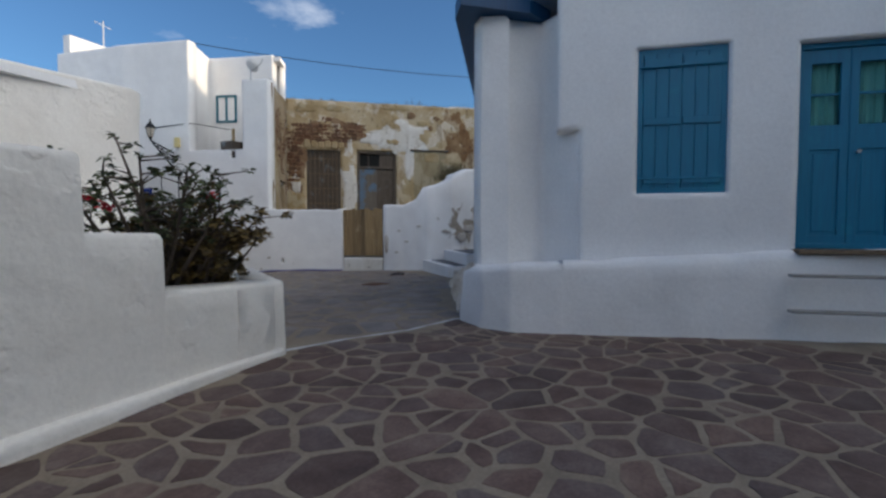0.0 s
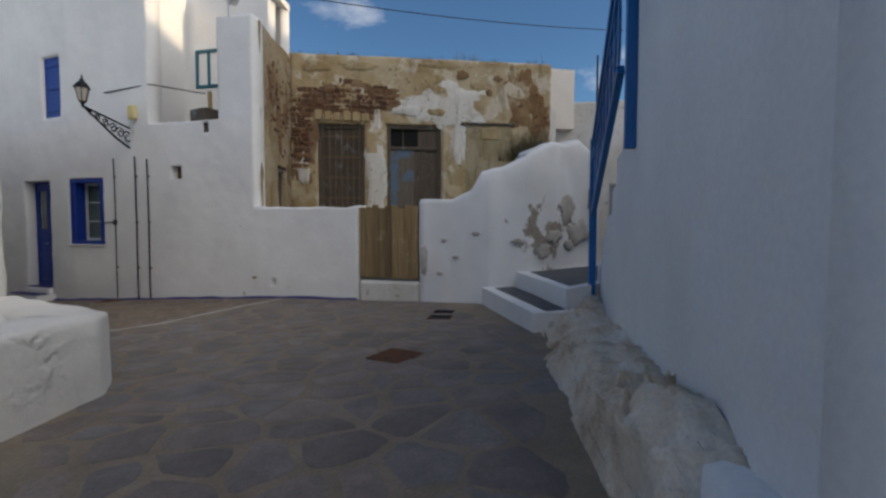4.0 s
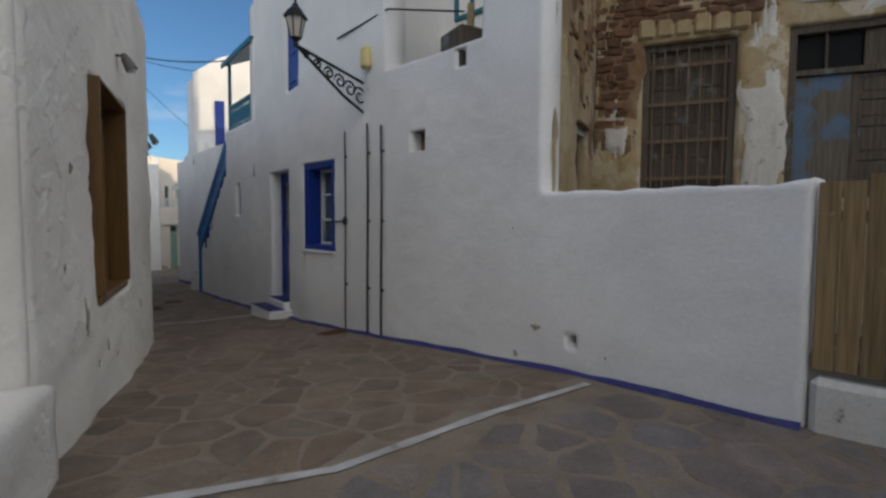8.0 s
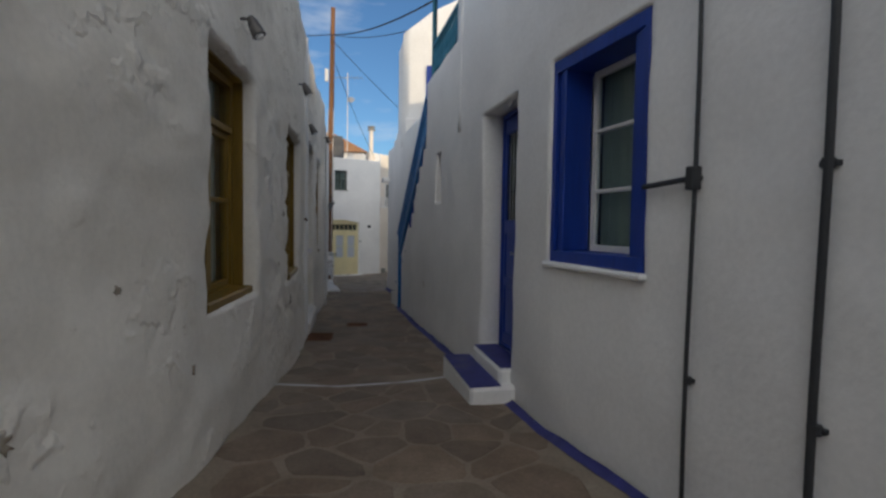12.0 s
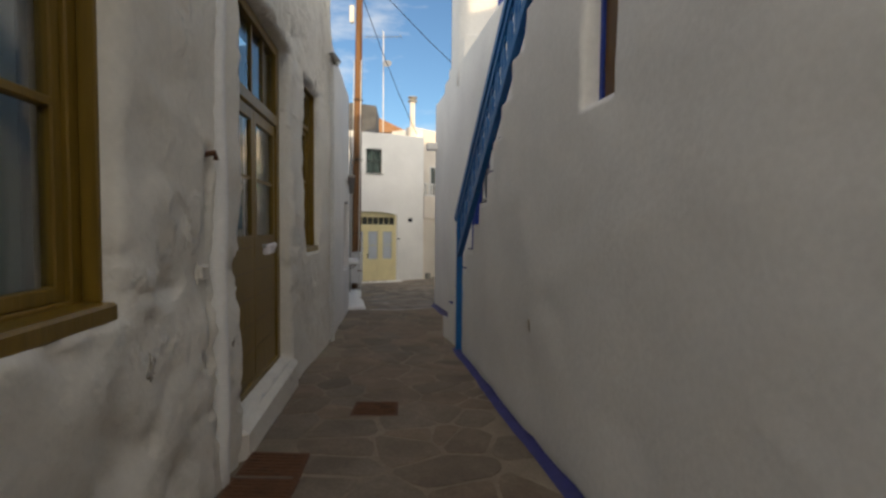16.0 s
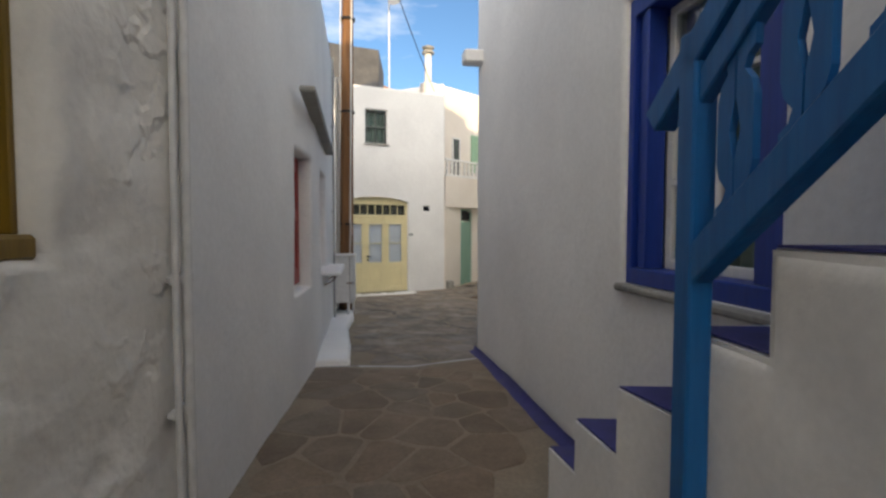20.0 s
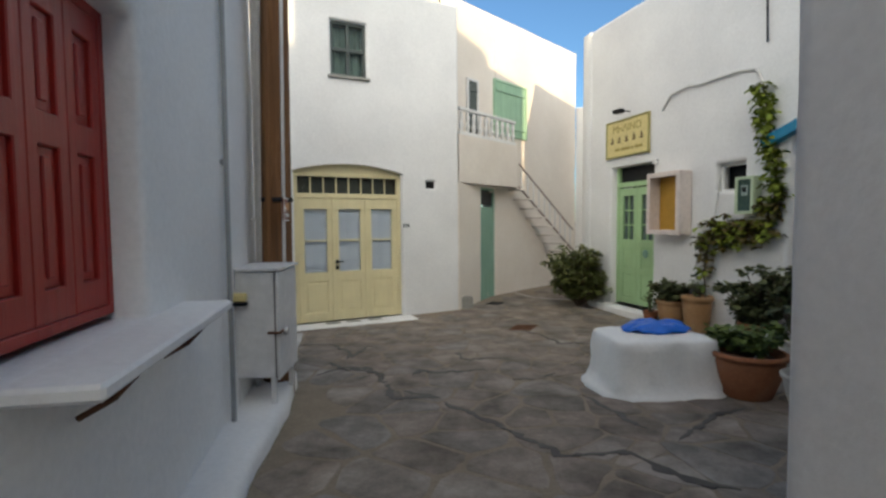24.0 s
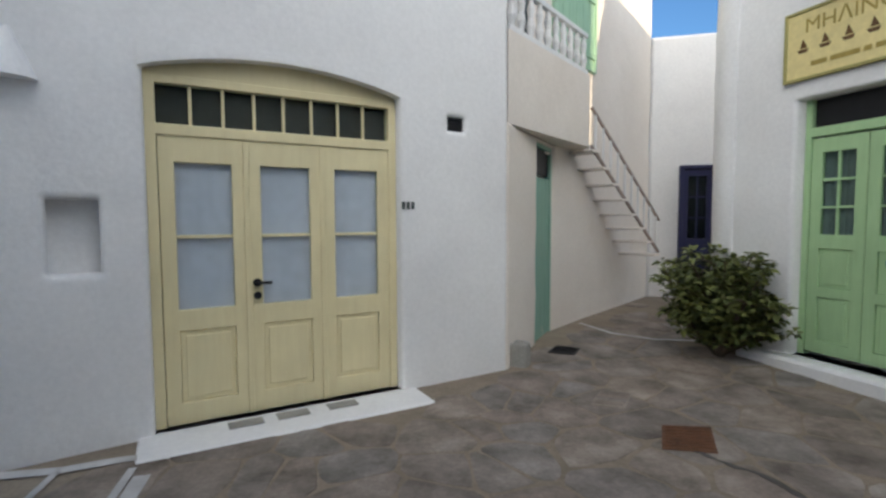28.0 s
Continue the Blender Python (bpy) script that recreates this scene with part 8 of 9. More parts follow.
cab = thing("metal_cabinet", "dented pale grey metal cabinet on short legs", "cabinet", (-3.0, 16.85, -0.5))
CABM = plain("cabinet_paint", (0.70, 0.69, 0.68), 0.5)
mc = Matrix(((0.998, -0.06, 0, -3.09), (0.06, 0.998, 0, 16.36), (0, 0, 1, 0), (0, 0, 0, 1)))
part("body", boxes(((0, 0.0, -0.29), (0.36, 0.57, 0.58)), m=mc, bevel=0.012), CABM, cab)
part("lid", boxes(((-0.02, -0.02, 0.58), (0.40, 0.59, 0.605)), m=mc, bevel=0.006), CABM, cab)
part("door", boxes(((0.362, 0.01, -0.31), (0.382, 0.56, 0.57)), m=mc, bevel=0.006), CABM, cab)
part("edge_strip", boxes(((0.354, -0.008, -0.285), (0.363, -0.001, 0.575)), m=mc, bevel=0.002), LAMP_GREY, cab)
part("back_seam", boxes(((-0.010, -0.006, -0.285), (0.002, 0.02, 0.575)), m=mc, bevel=0.002), LAMP_GREY, cab)
for x, y in ((0.03, 0.03), (0.33, 0.03), (0.03, 0.53), (0.33, 0.53)):
    part("leg", boxes(((x - 0.02, y - 0.02, -0.52), (x + 0.02, y + 0.02, -0.292)), m=mc, bevel=0.003), CABM, cab)
part("hasp", boxes(((0.30, -0.03, 0.075), (0.40, -0.012, 0.095)), ((0.386, -0.012, 0.07), (0.40, 0.16, 0.09)), m=mc, bevel=0.004), RUST, cab)
part("padlock", lathe([(0.03, -0.015), (0.035, 0.0), (0.03, 0.015)], 10, mc @ Matrix.Translation((0.41, 0.12, 0.07)) @ Matrix.Rotation(radians(90), 4, "Y")), STEEL, cab)
part("sponge", boxes(((0.02, -0.06, 0.34), (0.15, -0.005, 0.41)), m=mc, bevel=0.015), SIGN, cab)
part("bracket", boxes(((0.03, -0.07, 0.31), (0.15, -0.005, 0.335)), m=mc, bevel=0.004), BLACK, cab)
lone("kerb", top_mesh(Line((-3.45, 17.70), (-2.90, 17.42), (-2.70, 16.5), (-2.52, 15.3), (-2.14, 14.0), (-1.90, 12.95)), -1.0, [(0, -0.55), (1.0, -0.53), (5, -0.40), (6, -0.42)], 0.75, rnd=0.06, lump=0.02, cell=0.15), WHITE, "white painted kerb below the shelf and cabinet", "kerb", kind="structure")

def prism_on(m, outline, y):
    bm = bmesh.new()
    bm.faces.new([bm.verts.new(m @ Vector((x, y, z))) for x, z in outline])
    ext = bmesh.ops.extrude_face_region(bm, geom=bm.faces[:])
    bmesh.ops.translate(bm, vec=m.to_3x3() @ Vector((0, 0.005, 0)), verts=[v for v in ext["geom"] if isinstance(v, bmesh.types.BMVert)])
    bmesh.ops.recalc_face_normals(bm, faces=bm.faces)
    return bm


pole = thing("utility_pole", "tall weathered wooden utility pole with cables", "utility pole", (-2.95, 17.0, -0.6))
pts = [Vector((-2.98 + 0.012 * z, 17.12, z)) for z in span(-0.7, 10.4, 1.0)]
part("pole", tube(pts, [0.145 - 0.0055 * k for k in range(len(pts))], 14), POLEWOOD, pole, "", True)
part("cable", tube([p + Vector((0.10, -0.10, 0)) for p in pts[1:8]], 0.016, 6), PIPE_WHITE, pole)
part("cable", tube([p + Vector((-0.12, -0.09, 0)) for p in pts[1:8]], 0.012, 6), PIPE_WHITE, pole)
part("conduit", tube([p + Vector((-0.02, -0.15, 0)) for p in pts[1:5]], 0.03, 8), POLEWOOD, pole)
for z in (1.18, 3.4, 5.2):
    part("band", lathe([(0.148, z - 0.02), (0.152, z), (0.148, z + 0.02)], 14, Matrix.Translation((-2.98 + 0.012 * z, 17.12, 0))), BLACK, pole)
part("junction_box", boxes(((-3.12, 16.80, 7.4), (-2.98, 16.92, 7.9)), bevel=0.02), PIPE_WHITE, pole)
SM = Matrix(((-0.19, -0.98, 0, -2.80), (0.98, -0.19, 0, 16.80), (0, 0, 1, 0.98), (0, 0, 0, 1)))
psg = part("direction_sign", boxes(((0, -0.012, 0), (0.40, 0.0, 0.21)), m=SM, bevel=0.004), plain("sign_brown", (0.20, 0.055, 0.03), 0.5), pole, "brown and orange direction sign with a white arrow")
part("sign_field", boxes(((0.12, -0.016, 0.10), (0.37, -0.012, 0.165)), m=SM, bevel=0), plain("sign_orange", (0.55, 0.22, 0.04), 0.5), psg)
for lo, hi in (((0.0, -0.016, 0.0), (0.40, -0.012, 0.012)), ((0.0, -0.016, 0.198), (0.40, -0.012, 0.21)), ((0.0, -0.016, 0.012), (0.012, -0.012, 0.198)), ((0.388, -0.016, 0.012), (0.40, -0.012, 0.198))):
    part("sign_edge", boxes((lo, hi), m=SM, bevel=0), WHITE_PAINT, psg)
part("sign_arrow", prism_on(SM, [(0.03, 0.115), (0.065, 0.15), (0.065, 0.125), (0.105, 0.125), (0.105, 0.105), (0.065, 0.105), (0.065, 0.08)], -0.017), WHITE_PAINT, psg)
for x0, x1 in ((0.12, 0.25), (0.27, 0.35)):
    part("sign_writing", boxes(((x0, -0.016, 0.04), (x1, -0.012, 0.07)), m=SM, bevel=0), WHITE_PAINT, psg)

# cables through the air
def sag(p, q, drop, r=0.012, label="thin dark cable hung across the sky"):
    p, q = Vector(p), Vector(q)
    pts = [p.lerp(q, s) - Vector((0, 0, drop * 4 * s * (1 - s))) for s in span(0, 1, 0.08)]
    return lone("overhead_cable", tube(pts, r, 5), BLACK, label, "cable", "overhead cables")


ptop = Vector((-2.87, 17.0, 9.3))
sag(ptop, (1.0, 8.2, 6.9), 0.25, 0.022)
sag(ptop, (0.2, 11.0, 7.2), 0.15)
sag(ptop, (-9.0, 14.0, 8.6), 0.3, 0.018)
sag(ptop + Vector((0, 0, -0.8)), (-1.5, 22.2, 5.1), 0.2)
sag(ptop + Vector((0, 0, -0.2)), (2.6, 19.0, 4.6), 0.2)
sag((2.3, -1.2, 7.75), (14.0, -9.5, 8.6), 0.25, 0.014)
shop_cable = tube([L_SHOP.matrix(su(y), z) @ Vector((0, -0.03, 0)) for y, z in ((20.60, 2.74), (20.44, 2.94), (20.08, 2.99), (19.9, 2.95), (19.58, 2.96), (19.27, 2.96), (19.04, 2.91), (18.93, 2.66))], 0.02, 6)
lone("wall_cable", shop_cable, PIPE_WHITE, "grey cable looped across the shop wall", "cable", "overhead cables")
lone("wall_cable", tube([L_SHOP.matrix(su(18.9), 3.2) @ Vector((0, -0.04, 0)), L_SHOP.matrix(su(18.92), 3.8) @ Vector((0, -0.04, 0)), L_SHOP.matrix(su(18.9), 4.6) @ Vector((0, -0.04, 0))], 0.012, 6), BLACK, "dark cable running down the shop wall", "cable", "overhead cables")

# turquoise awning edge and dark red door past the vine
aw = thing("door_awning", "small turquoise boarded awning over a dark red door", "awning", (2.6, 18.2, 1.9))
part("board", boxes(((-1.75, -0.14, 0.0), (0.0, -0.006, 0.13)), m=L_SHOP.matrix(su(18.86), 1.86) @ Matrix.Rotation(radians(20), 4, "Y"), bevel=0.008), paint("turquoise_paint", (0.01, 0.26, 0.46)), aw)
rdoor = thing("red_door", "closed dark red boarded door by the pots", "door", (3.1, 17.9, -0.7), kind="structure")
RDL = Line((3.62, 17.2), (3.095, 18.72))
part("frame", bar_frame(0.88, 2.2, 0.07, -0.06, -0.004, RDL.matrix(0.70, -0.70)), paint("oxblood_frame_paint", (0.07, 0.010, 0.012)), rdoor)
plank_leaf(rdoor, 0.74, 2.06, RDL.matrix(0.77, -0.63, -0.045), paint("oxblood_paint", (0.13, 0.012, 0.014)), 5, 0.035, "leaf", ())
mbx = L_SHOP.matrix(su(18.94), 1.04)
bxs = thing("wall_box", "small green-framed glass box on the shop wall", "box", mbx.translation)
PALE_GREEN = plain("pale_green_paint", (0.56, 0.66, 0.46), 0.55)
part("body", boxes(((0, -0.13, 0), (0.27, -0.004, 0.49)), m=mbx, bevel=0.008), PALE_GREEN, bxs)
part("back", boxes(((0.03, -0.136, 0.03), (0.24, -0.132, 0.46)), m=mbx, bevel=0), plain("box_back", (0.10, 0.15, 0.13), 0.7), bxs)
part("door_frame", bar_frame(0.27, 0.49, 0.04, -0.165, -0.138, mbx), PALE_GREEN, bxs)
part("dial", boxes(((0.09, -0.15, 0.24), (0.19, -0.137, 0.38)), m=mbx, bevel=0.006), plain("dial_grey", (0.55, 0.58, 0.57), 0.5), bxs)
part("dial_window", boxes(((0.11, -0.153, 0.29), (0.17, -0.1505, 0.35)), m=mbx, bevel=0), BLACK, bxs)
pane(bxs, 0.20, 0.42, mbx @ Matrix.Translation((0.035, -0.155, 0.035)))
lone("garden_cane", tube([L_SHOP.matrix(su(y), z) @ Vector((0, -0.05, 0)) for y, z in ((19.66, 0.45), (19.59, 0.97), (19.50, 1.60))], 0.010, 6), PIPE_WHITE, "thin pale cane leaning on the shop wall by the vine", "cane")
spl = thing("wall_spotlight", "small white spotlight on the shop wall", "lamp", L_SHOP.matrix(su(20.70), 1.95).translation)
part("head", tube([L_SHOP.matrix(su(20.70), 1.95) @ Vector((0, -0.02, 0)), L_SHOP.matrix(su(20.70), 1.93) @ Vector((0, -0.10, 0))], [0.03, 0.045], 10), WHITE_PAINT, spl)
spout = thing("roof_spout", "short plastered roof spout at the corner", "spout", (-0.5, 13.6, 3.3))
part("body", boxes(((0.0, -0.24, 0.0), (0.2, 0.05, 0.16)), m=L_H3.matrix(L_H3.u_of(13.55), 3.16), bevel=0.02), WHITE, spout)
stone = thing("corner_stone", "rounded brown stone at the wall corner", "stone", (-1.15, 21.75, -0.6))
bm = bmesh.new()
box(bm, (-0.08, -0.16, -0.15), (0.14, 0.03, 0.24), L_BACK.matrix(L_BACK.length - 0.25, -0.72), 0.05, 2)
part("body", bm, CONCRETE, stone)

# ---- roofs and far things over the houses ----
chim = thing("chimney", "round cement chimney pipe with a cap", "chimney", (-1.9, 23.8, 4.9))
cb = Matrix.Translation((-1.85, 23.8, 0))
part("pipe", lathe([(0.12, 4.8), (0.11, 6.75), (0.10, 6.85)], 14, cb), CREAM, chim, "", True)
part("cap", lathe([(0.20, 6.85), (0.21, 6.9), (0.12, 6.97), (0.20, 7.02), (0.21, 7.06)], 14, cb), CONCRETE, chim)
part("parapet", prism([(-1.25, 22.0), (-1.1, 26.0), (-2.6, 26.0), (-2.6, 22.6)], 4.9, 5.35), WHITE, yel)
part("parapet", prism([(-4.4, 20.3), (-3.0, 21.0), (-3.2, 23.0), (-5.0, 22.5)], 4.9, 6.0), SLAB, yel)
tile = thing("house", "house with a hipped red tile roof behind the square", "house", (-5.5, 29.0, -0.5), "village houses")
part("wall", prism([(-9.0, 27.5), (-2.6, 27.5), (-2.6, 33.0), (-9.0, 33.0)], -1.0, 6.2), WHITE, tile)
bm = bmesh.new()
e = [bm.verts.new(v) for v in ((-9.3, 27.2, 6.2), (-2.3, 27.2, 6.2), (-2.3, 33.3, 6.2), (-9.3, 33.3, 6.2))]
r = [bm.verts.new(v) for v in ((-6.6, 30.2, 7.9), (-5.0, 30.2, 7.9))]
for f in ((e[0], e[1], r[1], r[0]), (e[1], e[2], r[1]), (e[2], e[3], r[0], r[1]), (e[3], e[0], r[0])):
    bm.faces.new(f)
part("roof", bm, TILE_RED, tile)
ant = thing("roof_aerial", "thin television aerial mast", "aerial", (-3.1, 23.5, 5.0))
part("mast", tube([Vector((-3.1, 23.5, 4.8)), Vector((-3.1, 23.5, 9.8))], 0.025, 6), PIPE_WHITE, ant)
part("boom", tube([Vector((-3.9, 23.4, 9.5)), Vector((-2.3, 23.6, 9.6))], 0.015, 5), STEEL, ant)
for k in range(7):
    x = -3.8 + 0.24 * k
    part("element", tube([Vector((x, 23.2, 9.55)), Vector((x + 0.05, 23.8, 9.55))], 0.008, 4), STEEL, ant)
part("dish", lathe([(0.02, 0), (0.14, 0.03), (0.20, 0.07)], 12, Matrix.Translation((-2.9, 23.3, 8.3)) @ Matrix.Rotation(radians(60), 4, "X")), STEEL, ant)
lant = thing("roof_aerial", "aerial and dish on the tall white house", "aerial", (3.4, -2.9, 6.3))
part("mast", tube([Vector((2.75, -3.7, 6.3)), Vector((2.75, -3.7, 6.75))], 0.02, 6), STEEL, lant)
part("dish", lathe([(0.02, 0), (0.16, 0.03), (0.22, 0.08)], 14, Matrix.Translation((2.7, -3.75, 6.7)) @ Matrix.Rotation(radians(50), 4, "Y")), WHITE_PAINT, lant)
part("arm", tube([Vector((2.75, -3.7, 6.55)), Vector((2.6, -4.3, 6.7)), Vector((2.55, -4.4, 6.8))], 0.015, 5), STEEL, lant)
far = thing("roof_aerial", "slender aerial on the white roof", "aerial", (1.9, 2.4, 7.6))
part("mast", tube([Vector((1.9, 2.4, 7.6)), Vector((1.9, 2.4, 8.9))], 0.02, 6), PIPE_WHITE, far)
part("boom", tube([Vector((1.55, 2.3, 8.75)), Vector((2.25, 2.5, 8.75))], 0.012, 5), PIPE_WHITE, far)
# walls that close the yard behind the ruin and the stepped lane
yard = thing("house", "weathered white house behind the ruin and garden wall", "house", (12.0, -8.0, 0.5), "village houses")
YD = Line((14.5, -15.0), (12.2, -8.6), (11.5, -6.0))
wall("wall", YD, 0.0, 5.9, yard, WHITE_PEEL, thick=0.3, cell=0.4, lump=0.04, holes=[(5.3, 5.9, 1.2, 3.2)])
part("wall", prism([(11.4, -6.1), (9.7, -8.3), (9.9, -8.5), (11.6, -6.4)], 0.0, 5.2), WHITE_PEEL, yard)
part("shutter", boxes(((5.3, 0.05, 1.2), (5.9, 0.12, 3.2)), m=YD.matrix(0), bevel=0.01), plain("grey_door", (0.30, 0.33, 0.34), 0.7), yard)
part("small_window", boxes(((7.0, -0.02, 3.3), (7.45, 0.05, 3.75)), m=YD.matrix(0), bevel=0.01), GREYWOOD, yard)
part("mast", tube([Vector((11.3, -9.3, 5.2)), Vector((11.3, -9.3, 7.0))], 0.03, 6), BLACK, yard)
part("roof_block", prism([(10.6, -6.9), (11.6, -6.0), (13.0, -7.5), (12.0, -8.4)], 5.0, 6.9), CREAM, yard)
lone("yard_ground", prism([(5.0, -9.6), (5.6, -3.2), (3.2, -4.3), (3.6, -6.7), (3.9, -7.9), (4.3, -9.1)], 0.2, 0.95), CONCRETE, "rough concrete floor of the ruin's yard", "floor", kind="structure")

# ---- paving stones ----
def cells(pts, region, reach=6):
    """Voronoi cells of jittered points, clipped to a box, by cutting half planes."""
    P = np.array(pts)
    out = []
    for i, p in enumerate(P):
        d = np.hypot(*(P - p).T)
        poly = [Vector((p[0] + s * reach * 0.25, p[1] + t * reach * 0.25)) for s, t in ((-1, -1), (1, -1), (1, 1), (-1, 1))]
        for j in np.argsort(d)[1:17]:
            q = P[j]
            n = Vector(q - p)
            c = Vector((p + q) / 2)
            new_poly = []
            for a, b in zip(poly, poly[1:] + poly[:1]):
                da, db = (a - c).dot(n), (b - c).dot(n)
                if da <= 0:
                    new_poly.append(a)
                if (da < 0) != (db < 0):
                    new_poly.append(a + (b - a) * (da / (da - db)))
            poly = new_poly
            if len(poly) < 3:
                break
        if len(poly) >= 3:
            out.append((p, poly))
    return out


def inside(poly, x, y):
    hit = False
    for (x1, y1), (x2, y2) in zip(poly, poly[1:] + poly[:1]):
        if (y1 > y) != (y2 > y) and x < (x2 - x1) * (y - y1) / (y2 - y1) + x1:
            hit = not hit
    return hit


def stone_bm(poly, joint, rise, rnd, bm):
    """One flat stone with a chipped, wavering edge."""
    c = sum(poly, Vector((0, 0))) / len(poly)
    ring = []
    for a, b in zip(poly, poly[1:] + poly[:1]):
        for s in (0.0, 0.3, 0.7) if (b - a).length > 0.1 else (0.0,):
            ring.append(a.lerp(b, s))
    k = len(ring)
    sm = [(ring[i - 1] + ring[i] * 4 + ring[(i + 1) % k]) / 6 for i in range(k)]
    gap = joint * rnd.choice((0.35, 0.6, 0.8, 1.0, 1.5))
    lows, highs = [], []
    for q in sm:
        r = q - c
        ln = max(r.length, 1e-4)
        wob = 0.09 * noise.noise(Vector((q.x * 6, q.y * 6, c.x * 3))) + 0.05 * noise.noise(Vector((q.x * 17, q.y * 17, c.y)))
        f = max(0.3, 1 - gap / ln + min(wob, gap * 0.6 / ln))
        e = c + r * f
        t = c + r * f * 0.975
        lows.append(bm.verts.new(on_ground(e.x, e.y, -0.02)))
        highs.append((bm.verts.new(on_ground(e.x, e.y, rise * 0.6)), bm.verts.new(on_ground(t.x, t.y, rise + rnd.uniform(-0.0005, 0.0005)))))
    for i in range(k):
        j = (i + 1) % k
        bm.faces.new((lows[i], lows[j], highs[j][0], highs[i][0]))
        bm.faces.new((highs[i][0], highs[j][0], highs[j][1], highs[i][1]))
    bm.faces.new([h[1] for h in highs])


def pave(poly, size, joint, material, near, seed, label, rise=0.0045):
    """Paves a plan outline; the stones inside the near box are parts, the rest one joined part."""
    rnd = random.Random(seed)
    xs, ys = [p[0] for p in poly], [p[1] for p in poly]
    pts = []
    y = min(ys) - size
    row = 0
    while y < max(ys) + size:
        x = min(xs) - size + (row % 2) * size * 0.5
        while x < max(xs) + size:
            pts.append((x + rnd.uniform(-0.48, 0.48) * size, y + rnd.uniform(-0.48, 0.48) * size))
            if rnd.random() < 0.16:
                pts.append((pts[-1][0] + rnd.uniform(0.3, 0.5) * size, pts[-1][1] + rnd.uniform(-0.5, 0.5) * size))
            x += size * rnd.uniform(0.75, 1.35)
        y += size * 0.86
        row += 1
    ob = thing("paving", label, "paving", (sum(xs) / len(xs), sum(ys) / len(ys), 0), "paved stretches", "structure")
    rest = bmesh.new()
    made = 0
    laid = [(p, cell) for p, cell in cells(pts, poly, size * 10) if inside(poly, *p)]
    for p, cell in laid:
        if len(laid) <= 300 or near[0] < p[0] < near[1] and near[2] < p[1] < near[3] and made < 290:
            bm = bmesh.new()
            stone_bm(cell, joint, rise, rnd, bm)
            part("paving_stone", bm, material, ob)
            made += 1
        else:
            stone_bm(cell, joint, rise, rnd, rest)
    if rest.verts:
        tagged(part("far_paving_stones", rest, material, ob), kind="stuff")


pave([(-16, -20), (-2.2, -20), (-2.6, -15.5), (-2.9, -14.0), (-2.6, -13.3), (-3.4, -12.95), (-4.1, -12.5), (-4.9, -12.2), (-7.2, -12.35), (-16, -12.6)], 0.35, 0.032, STONE_RED, (-8.2, -2.2, -16.5, -12.6), 1, "reddish-brown irregular flagstones with wide grey joints")
pave([(-3.3, -12.85), (-2.3, -13.0), (-0.4, -12.0), (1.8, -10.9), (3.7, -9.1), (3.45, -6.6), (2.95, -5.1), (0.2, -5.6), (-1.35, -5.35), (-1.8, -5.0), (-3.5, -7.2), (-1.9, -8.4), (-3.4, -10.3), (-4.6, -12.1), (-4.0, -12.35)], 0.48, 0.052, STONE_GREY, (-4.0, 3.0, -12.5, -6.0), 2, "large blue-grey flagstones with pale joints")
pave([(2.9, -4.95), (2.05, -1.5), (1.5, 0.75), (0.95, 1.45), (0.9, 2.45), (-0.3, 2.05), (-1.0, 2.15), (-0.9, 0.0), (-1.05, -2.4), (-1.4, -4.9), (-1.3, -5.15), (0.2, -5.4)], 0.47, 0.030, STONE_BROWN, (-1.4, 3.0, -5.3, 2.4), 3, "brown flagstones with sandy joints along the lane")
pave([(0.85, 2.65), (0.95, 3.6), (0.7, 5.2), (0.1, 8.6), (-0.2, 10.2), (-0.05, 11.0), (-0.4, 13.2), (-1.2, 12.8), (-2.2, 12.75), (-1.8, 9.8), (-1.6, 7.4), (-1.3, 5.1), (-1.05, 3.4), (-1.0, 2.35), (-0.35, 2.25)], 0.45, 0.018, STONE_BROWN, (-2.2, 0.9, 2.3, 13.2), 4, "worn brown flagstones in the narrow lane")
pave([(-1.2, 13.05), (-0.45, 13.5), (-0.35, 14.0), (1.2, 14.6), (4.0, 15.4), (4.0, 16.3), (2.8, 18.2), (1.95, 20.8), (1.2, 22.6), (1.8, 25.4), (-0.2, 23.2), (-1.1, 21.7), (-2.0, 21.0), (-3.9, 20.0), (-8, 18.4), (-8, 17.2), (-3.2, 17.6), (-2.55, 17.2), (-2.2, 14.2), (-1.8, 13.0)], 0.50, 0.017, SLAB_SQUARE, (-3.6, 2.6, 13.0, 22.8), 5, "grey slabs with dark cracked joints in the square")


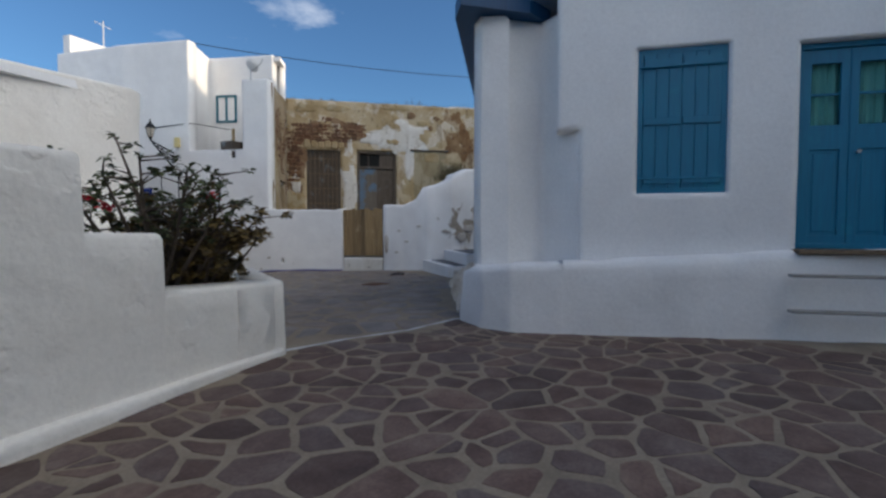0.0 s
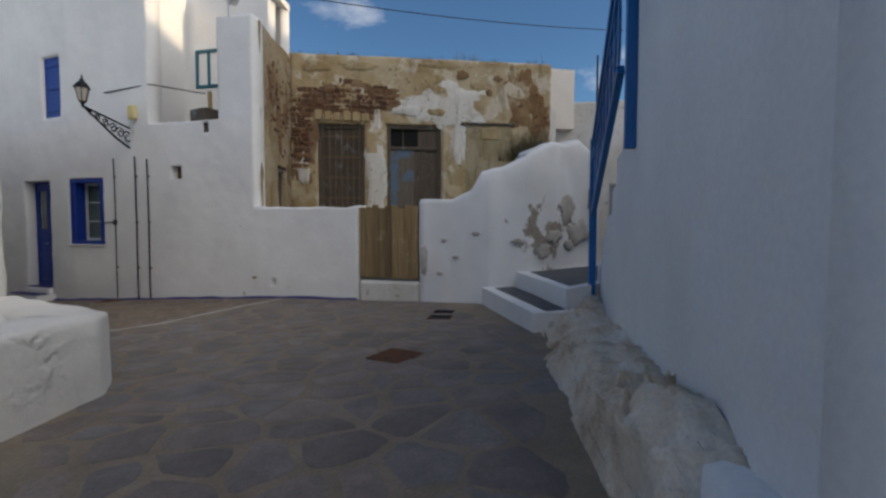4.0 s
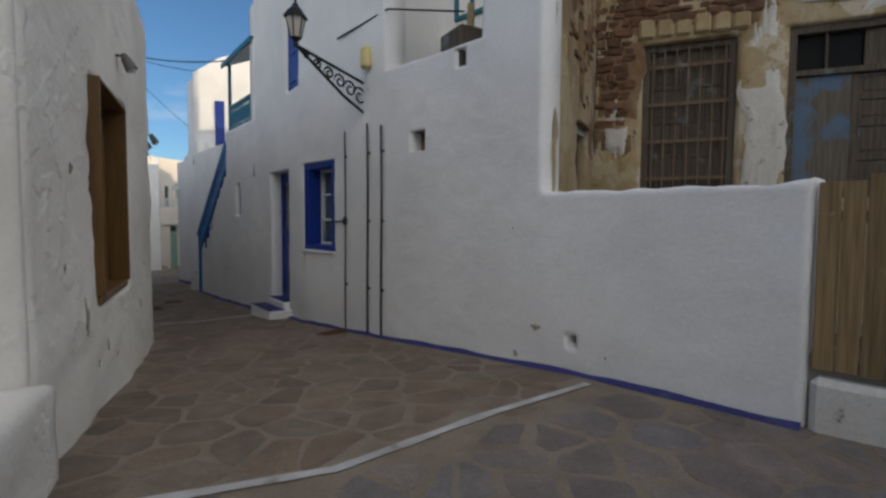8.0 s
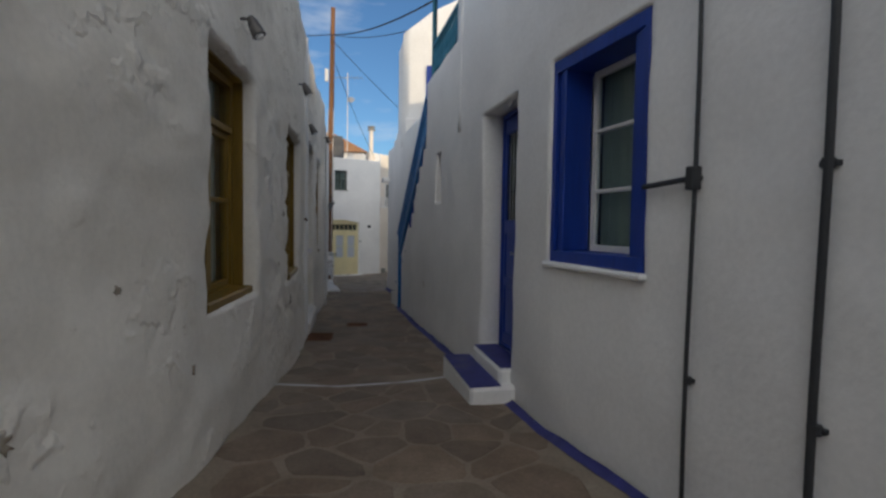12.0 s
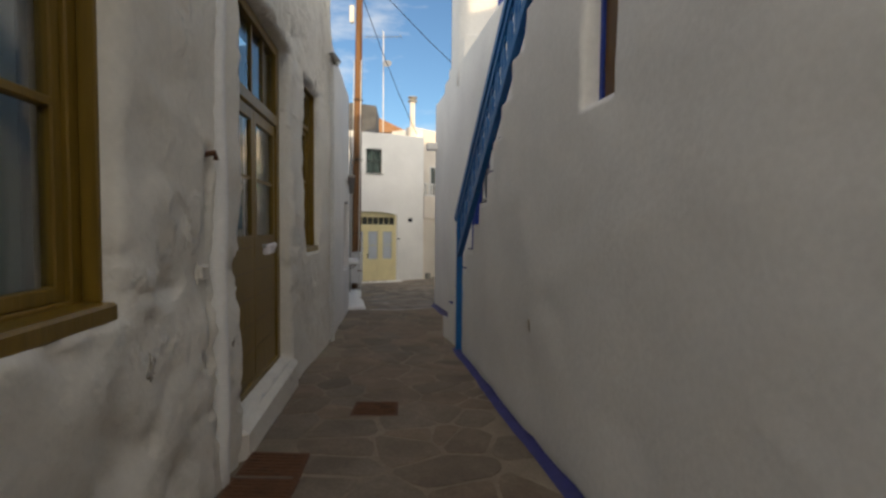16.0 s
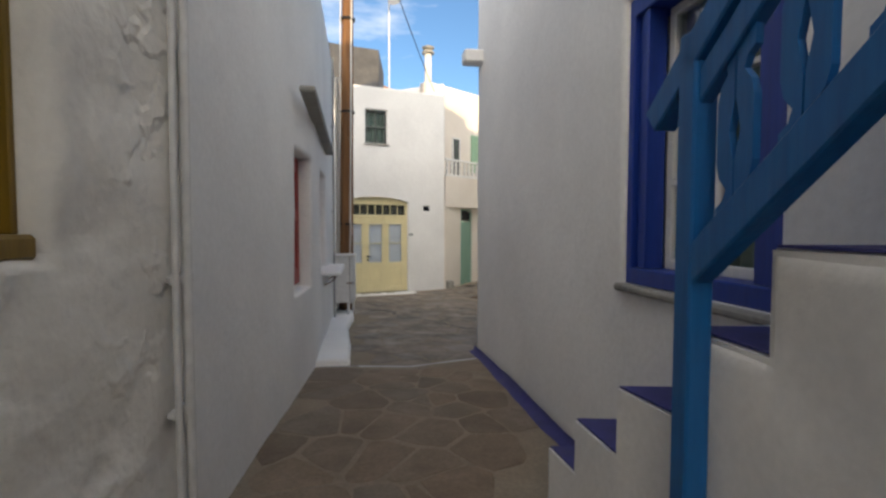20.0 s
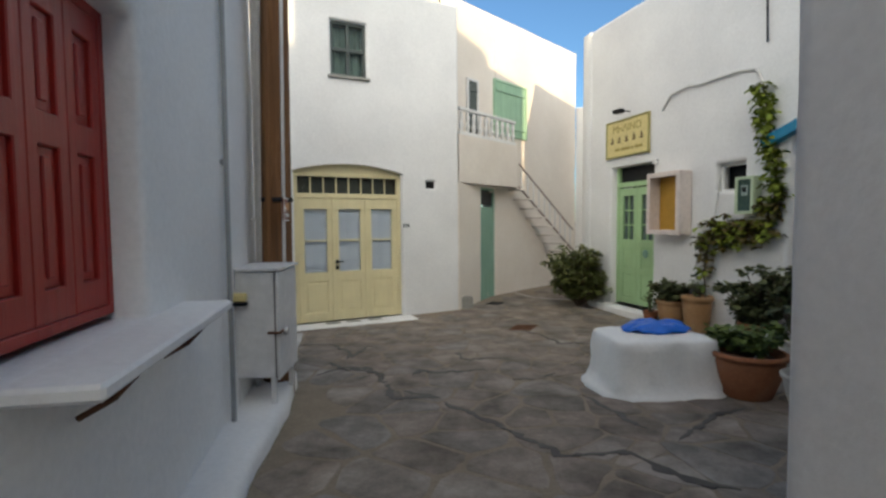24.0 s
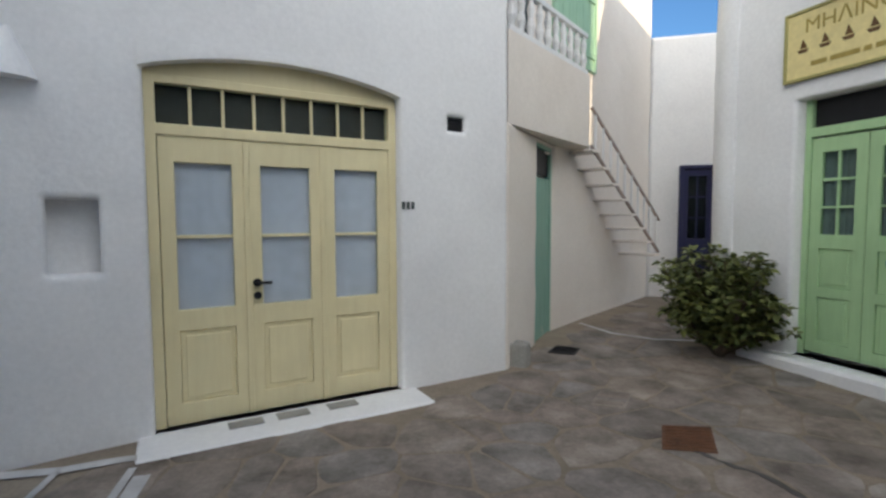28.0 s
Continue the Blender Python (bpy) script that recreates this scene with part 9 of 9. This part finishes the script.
# damp cracks between the slabs of the square
def damp_crack(line, seed, w=0.035):
    rnd = random.Random(seed)
    pts = []
    for (x1, y1), (x2, y2) in zip(line, line[1:]):
        n = max(2, int(math.hypot(x2 - x1, y2 - y1) / 0.05))
        for i in range(n):
            s = i / n
            x, y = x1 + (x2 - x1) * s, y1 + (y2 - y1) * s
            pts.append(Vector((x + 0.05 * noise.noise(Vector((x * 7, y * 7, seed))), y + 0.05 * noise.noise(Vector((x * 7, y * 7, seed + 9))))))
    bm = bmesh.new()
    rows = []
    for i, p in enumerate(pts):
        d = (pts[min(i + 1, len(pts) - 1)] - pts[max(i - 1, 0)]).normalized()
        nrm = Vector((-d.y, d.x))
        end = min(1, i / 2, (len(pts) - 1 - i) / 2)
        wl_, wr_ = (max(0.003, w * end * (0.45 + 1.3 * noise.noise(Vector((p.x * 11, p.y * 11, seed + k))) + 0.55 * rnd.random())) for k in (1, 5))
        a, b = p + nrm * wl_, p - nrm * wr_
        rows.append([bm.verts.new(on_ground(q.x, q.y, h)) for q, h in ((a, 0.0), (a.lerp(p, 0.15), 0.0085), (b.lerp(p, 0.15), 0.0085), (b, 0.0))])
    for r1, r2 in zip(rows, rows[1:]):
        for k in range(3):
            bm.faces.new((r1[k], r1[k + 1], r2[k + 1], r2[k]))
    return lone("damp_crack", bm, DAMP, "dark damp crack filled with dirt between grey slabs", "crack", "damp cracks in the square", "structure")


for k, line in enumerate((
        ((-3.44, 19.12), (-3.0, 19.18), (-2.66, 18.77), (-2.6, 18.39)), ((-2.6, 18.45), (-2.54, 18.71), (-2.47, 19.07), (-2.31, 18.99)),
        ((-2.8, 18.32), (-2.66, 18.08), (-2.3, 18.06), (-2.14, 17.85), (-1.99, 17.43), (-1.91, 17.06), (-1.37, 17.02)),
        ((-2.82, 17.81), (-2.61, 18.0), (-2.23, 18.0)), ((-2.37, 17.66), (-2.18, 17.79)),
        ((-1.79, 17.77), (-1.69, 17.98), (-1.48, 17.89), (-1.13, 17.94), (-0.97, 18.02), (-0.9, 17.89)),
        ((-1.3, 18.76), (-1.12, 18.37), (-0.9, 18.49), (-0.58, 18.4)),
        ((-0.36, 20.25), (0.03, 19.72), (0.17, 19.21), (0.52, 19.26), (0.74, 18.88)),
        ((-1.77, 17.24), (-1.58, 17.13), (-1.4, 17.03)), ((-0.69, 17.66), (-0.41, 17.65)), ((-0.33, 17.74), (-0.13, 17.89)),
        ((-1.4, 16.9), (-1.13, 16.57), (-0.81, 16.14), (-0.59, 15.79), (-0.09, 15.79), (0.12, 15.43), (0.41, 15.3)),
        ((-0.08, 17.13), (0.19, 16.2)), ((0.33, 16.04), (0.8, 16.5), (1.3, 16.8)))):
    damp_crack(line, k + 1, 0.045 if k in (2, 5, 11) else 0.035)
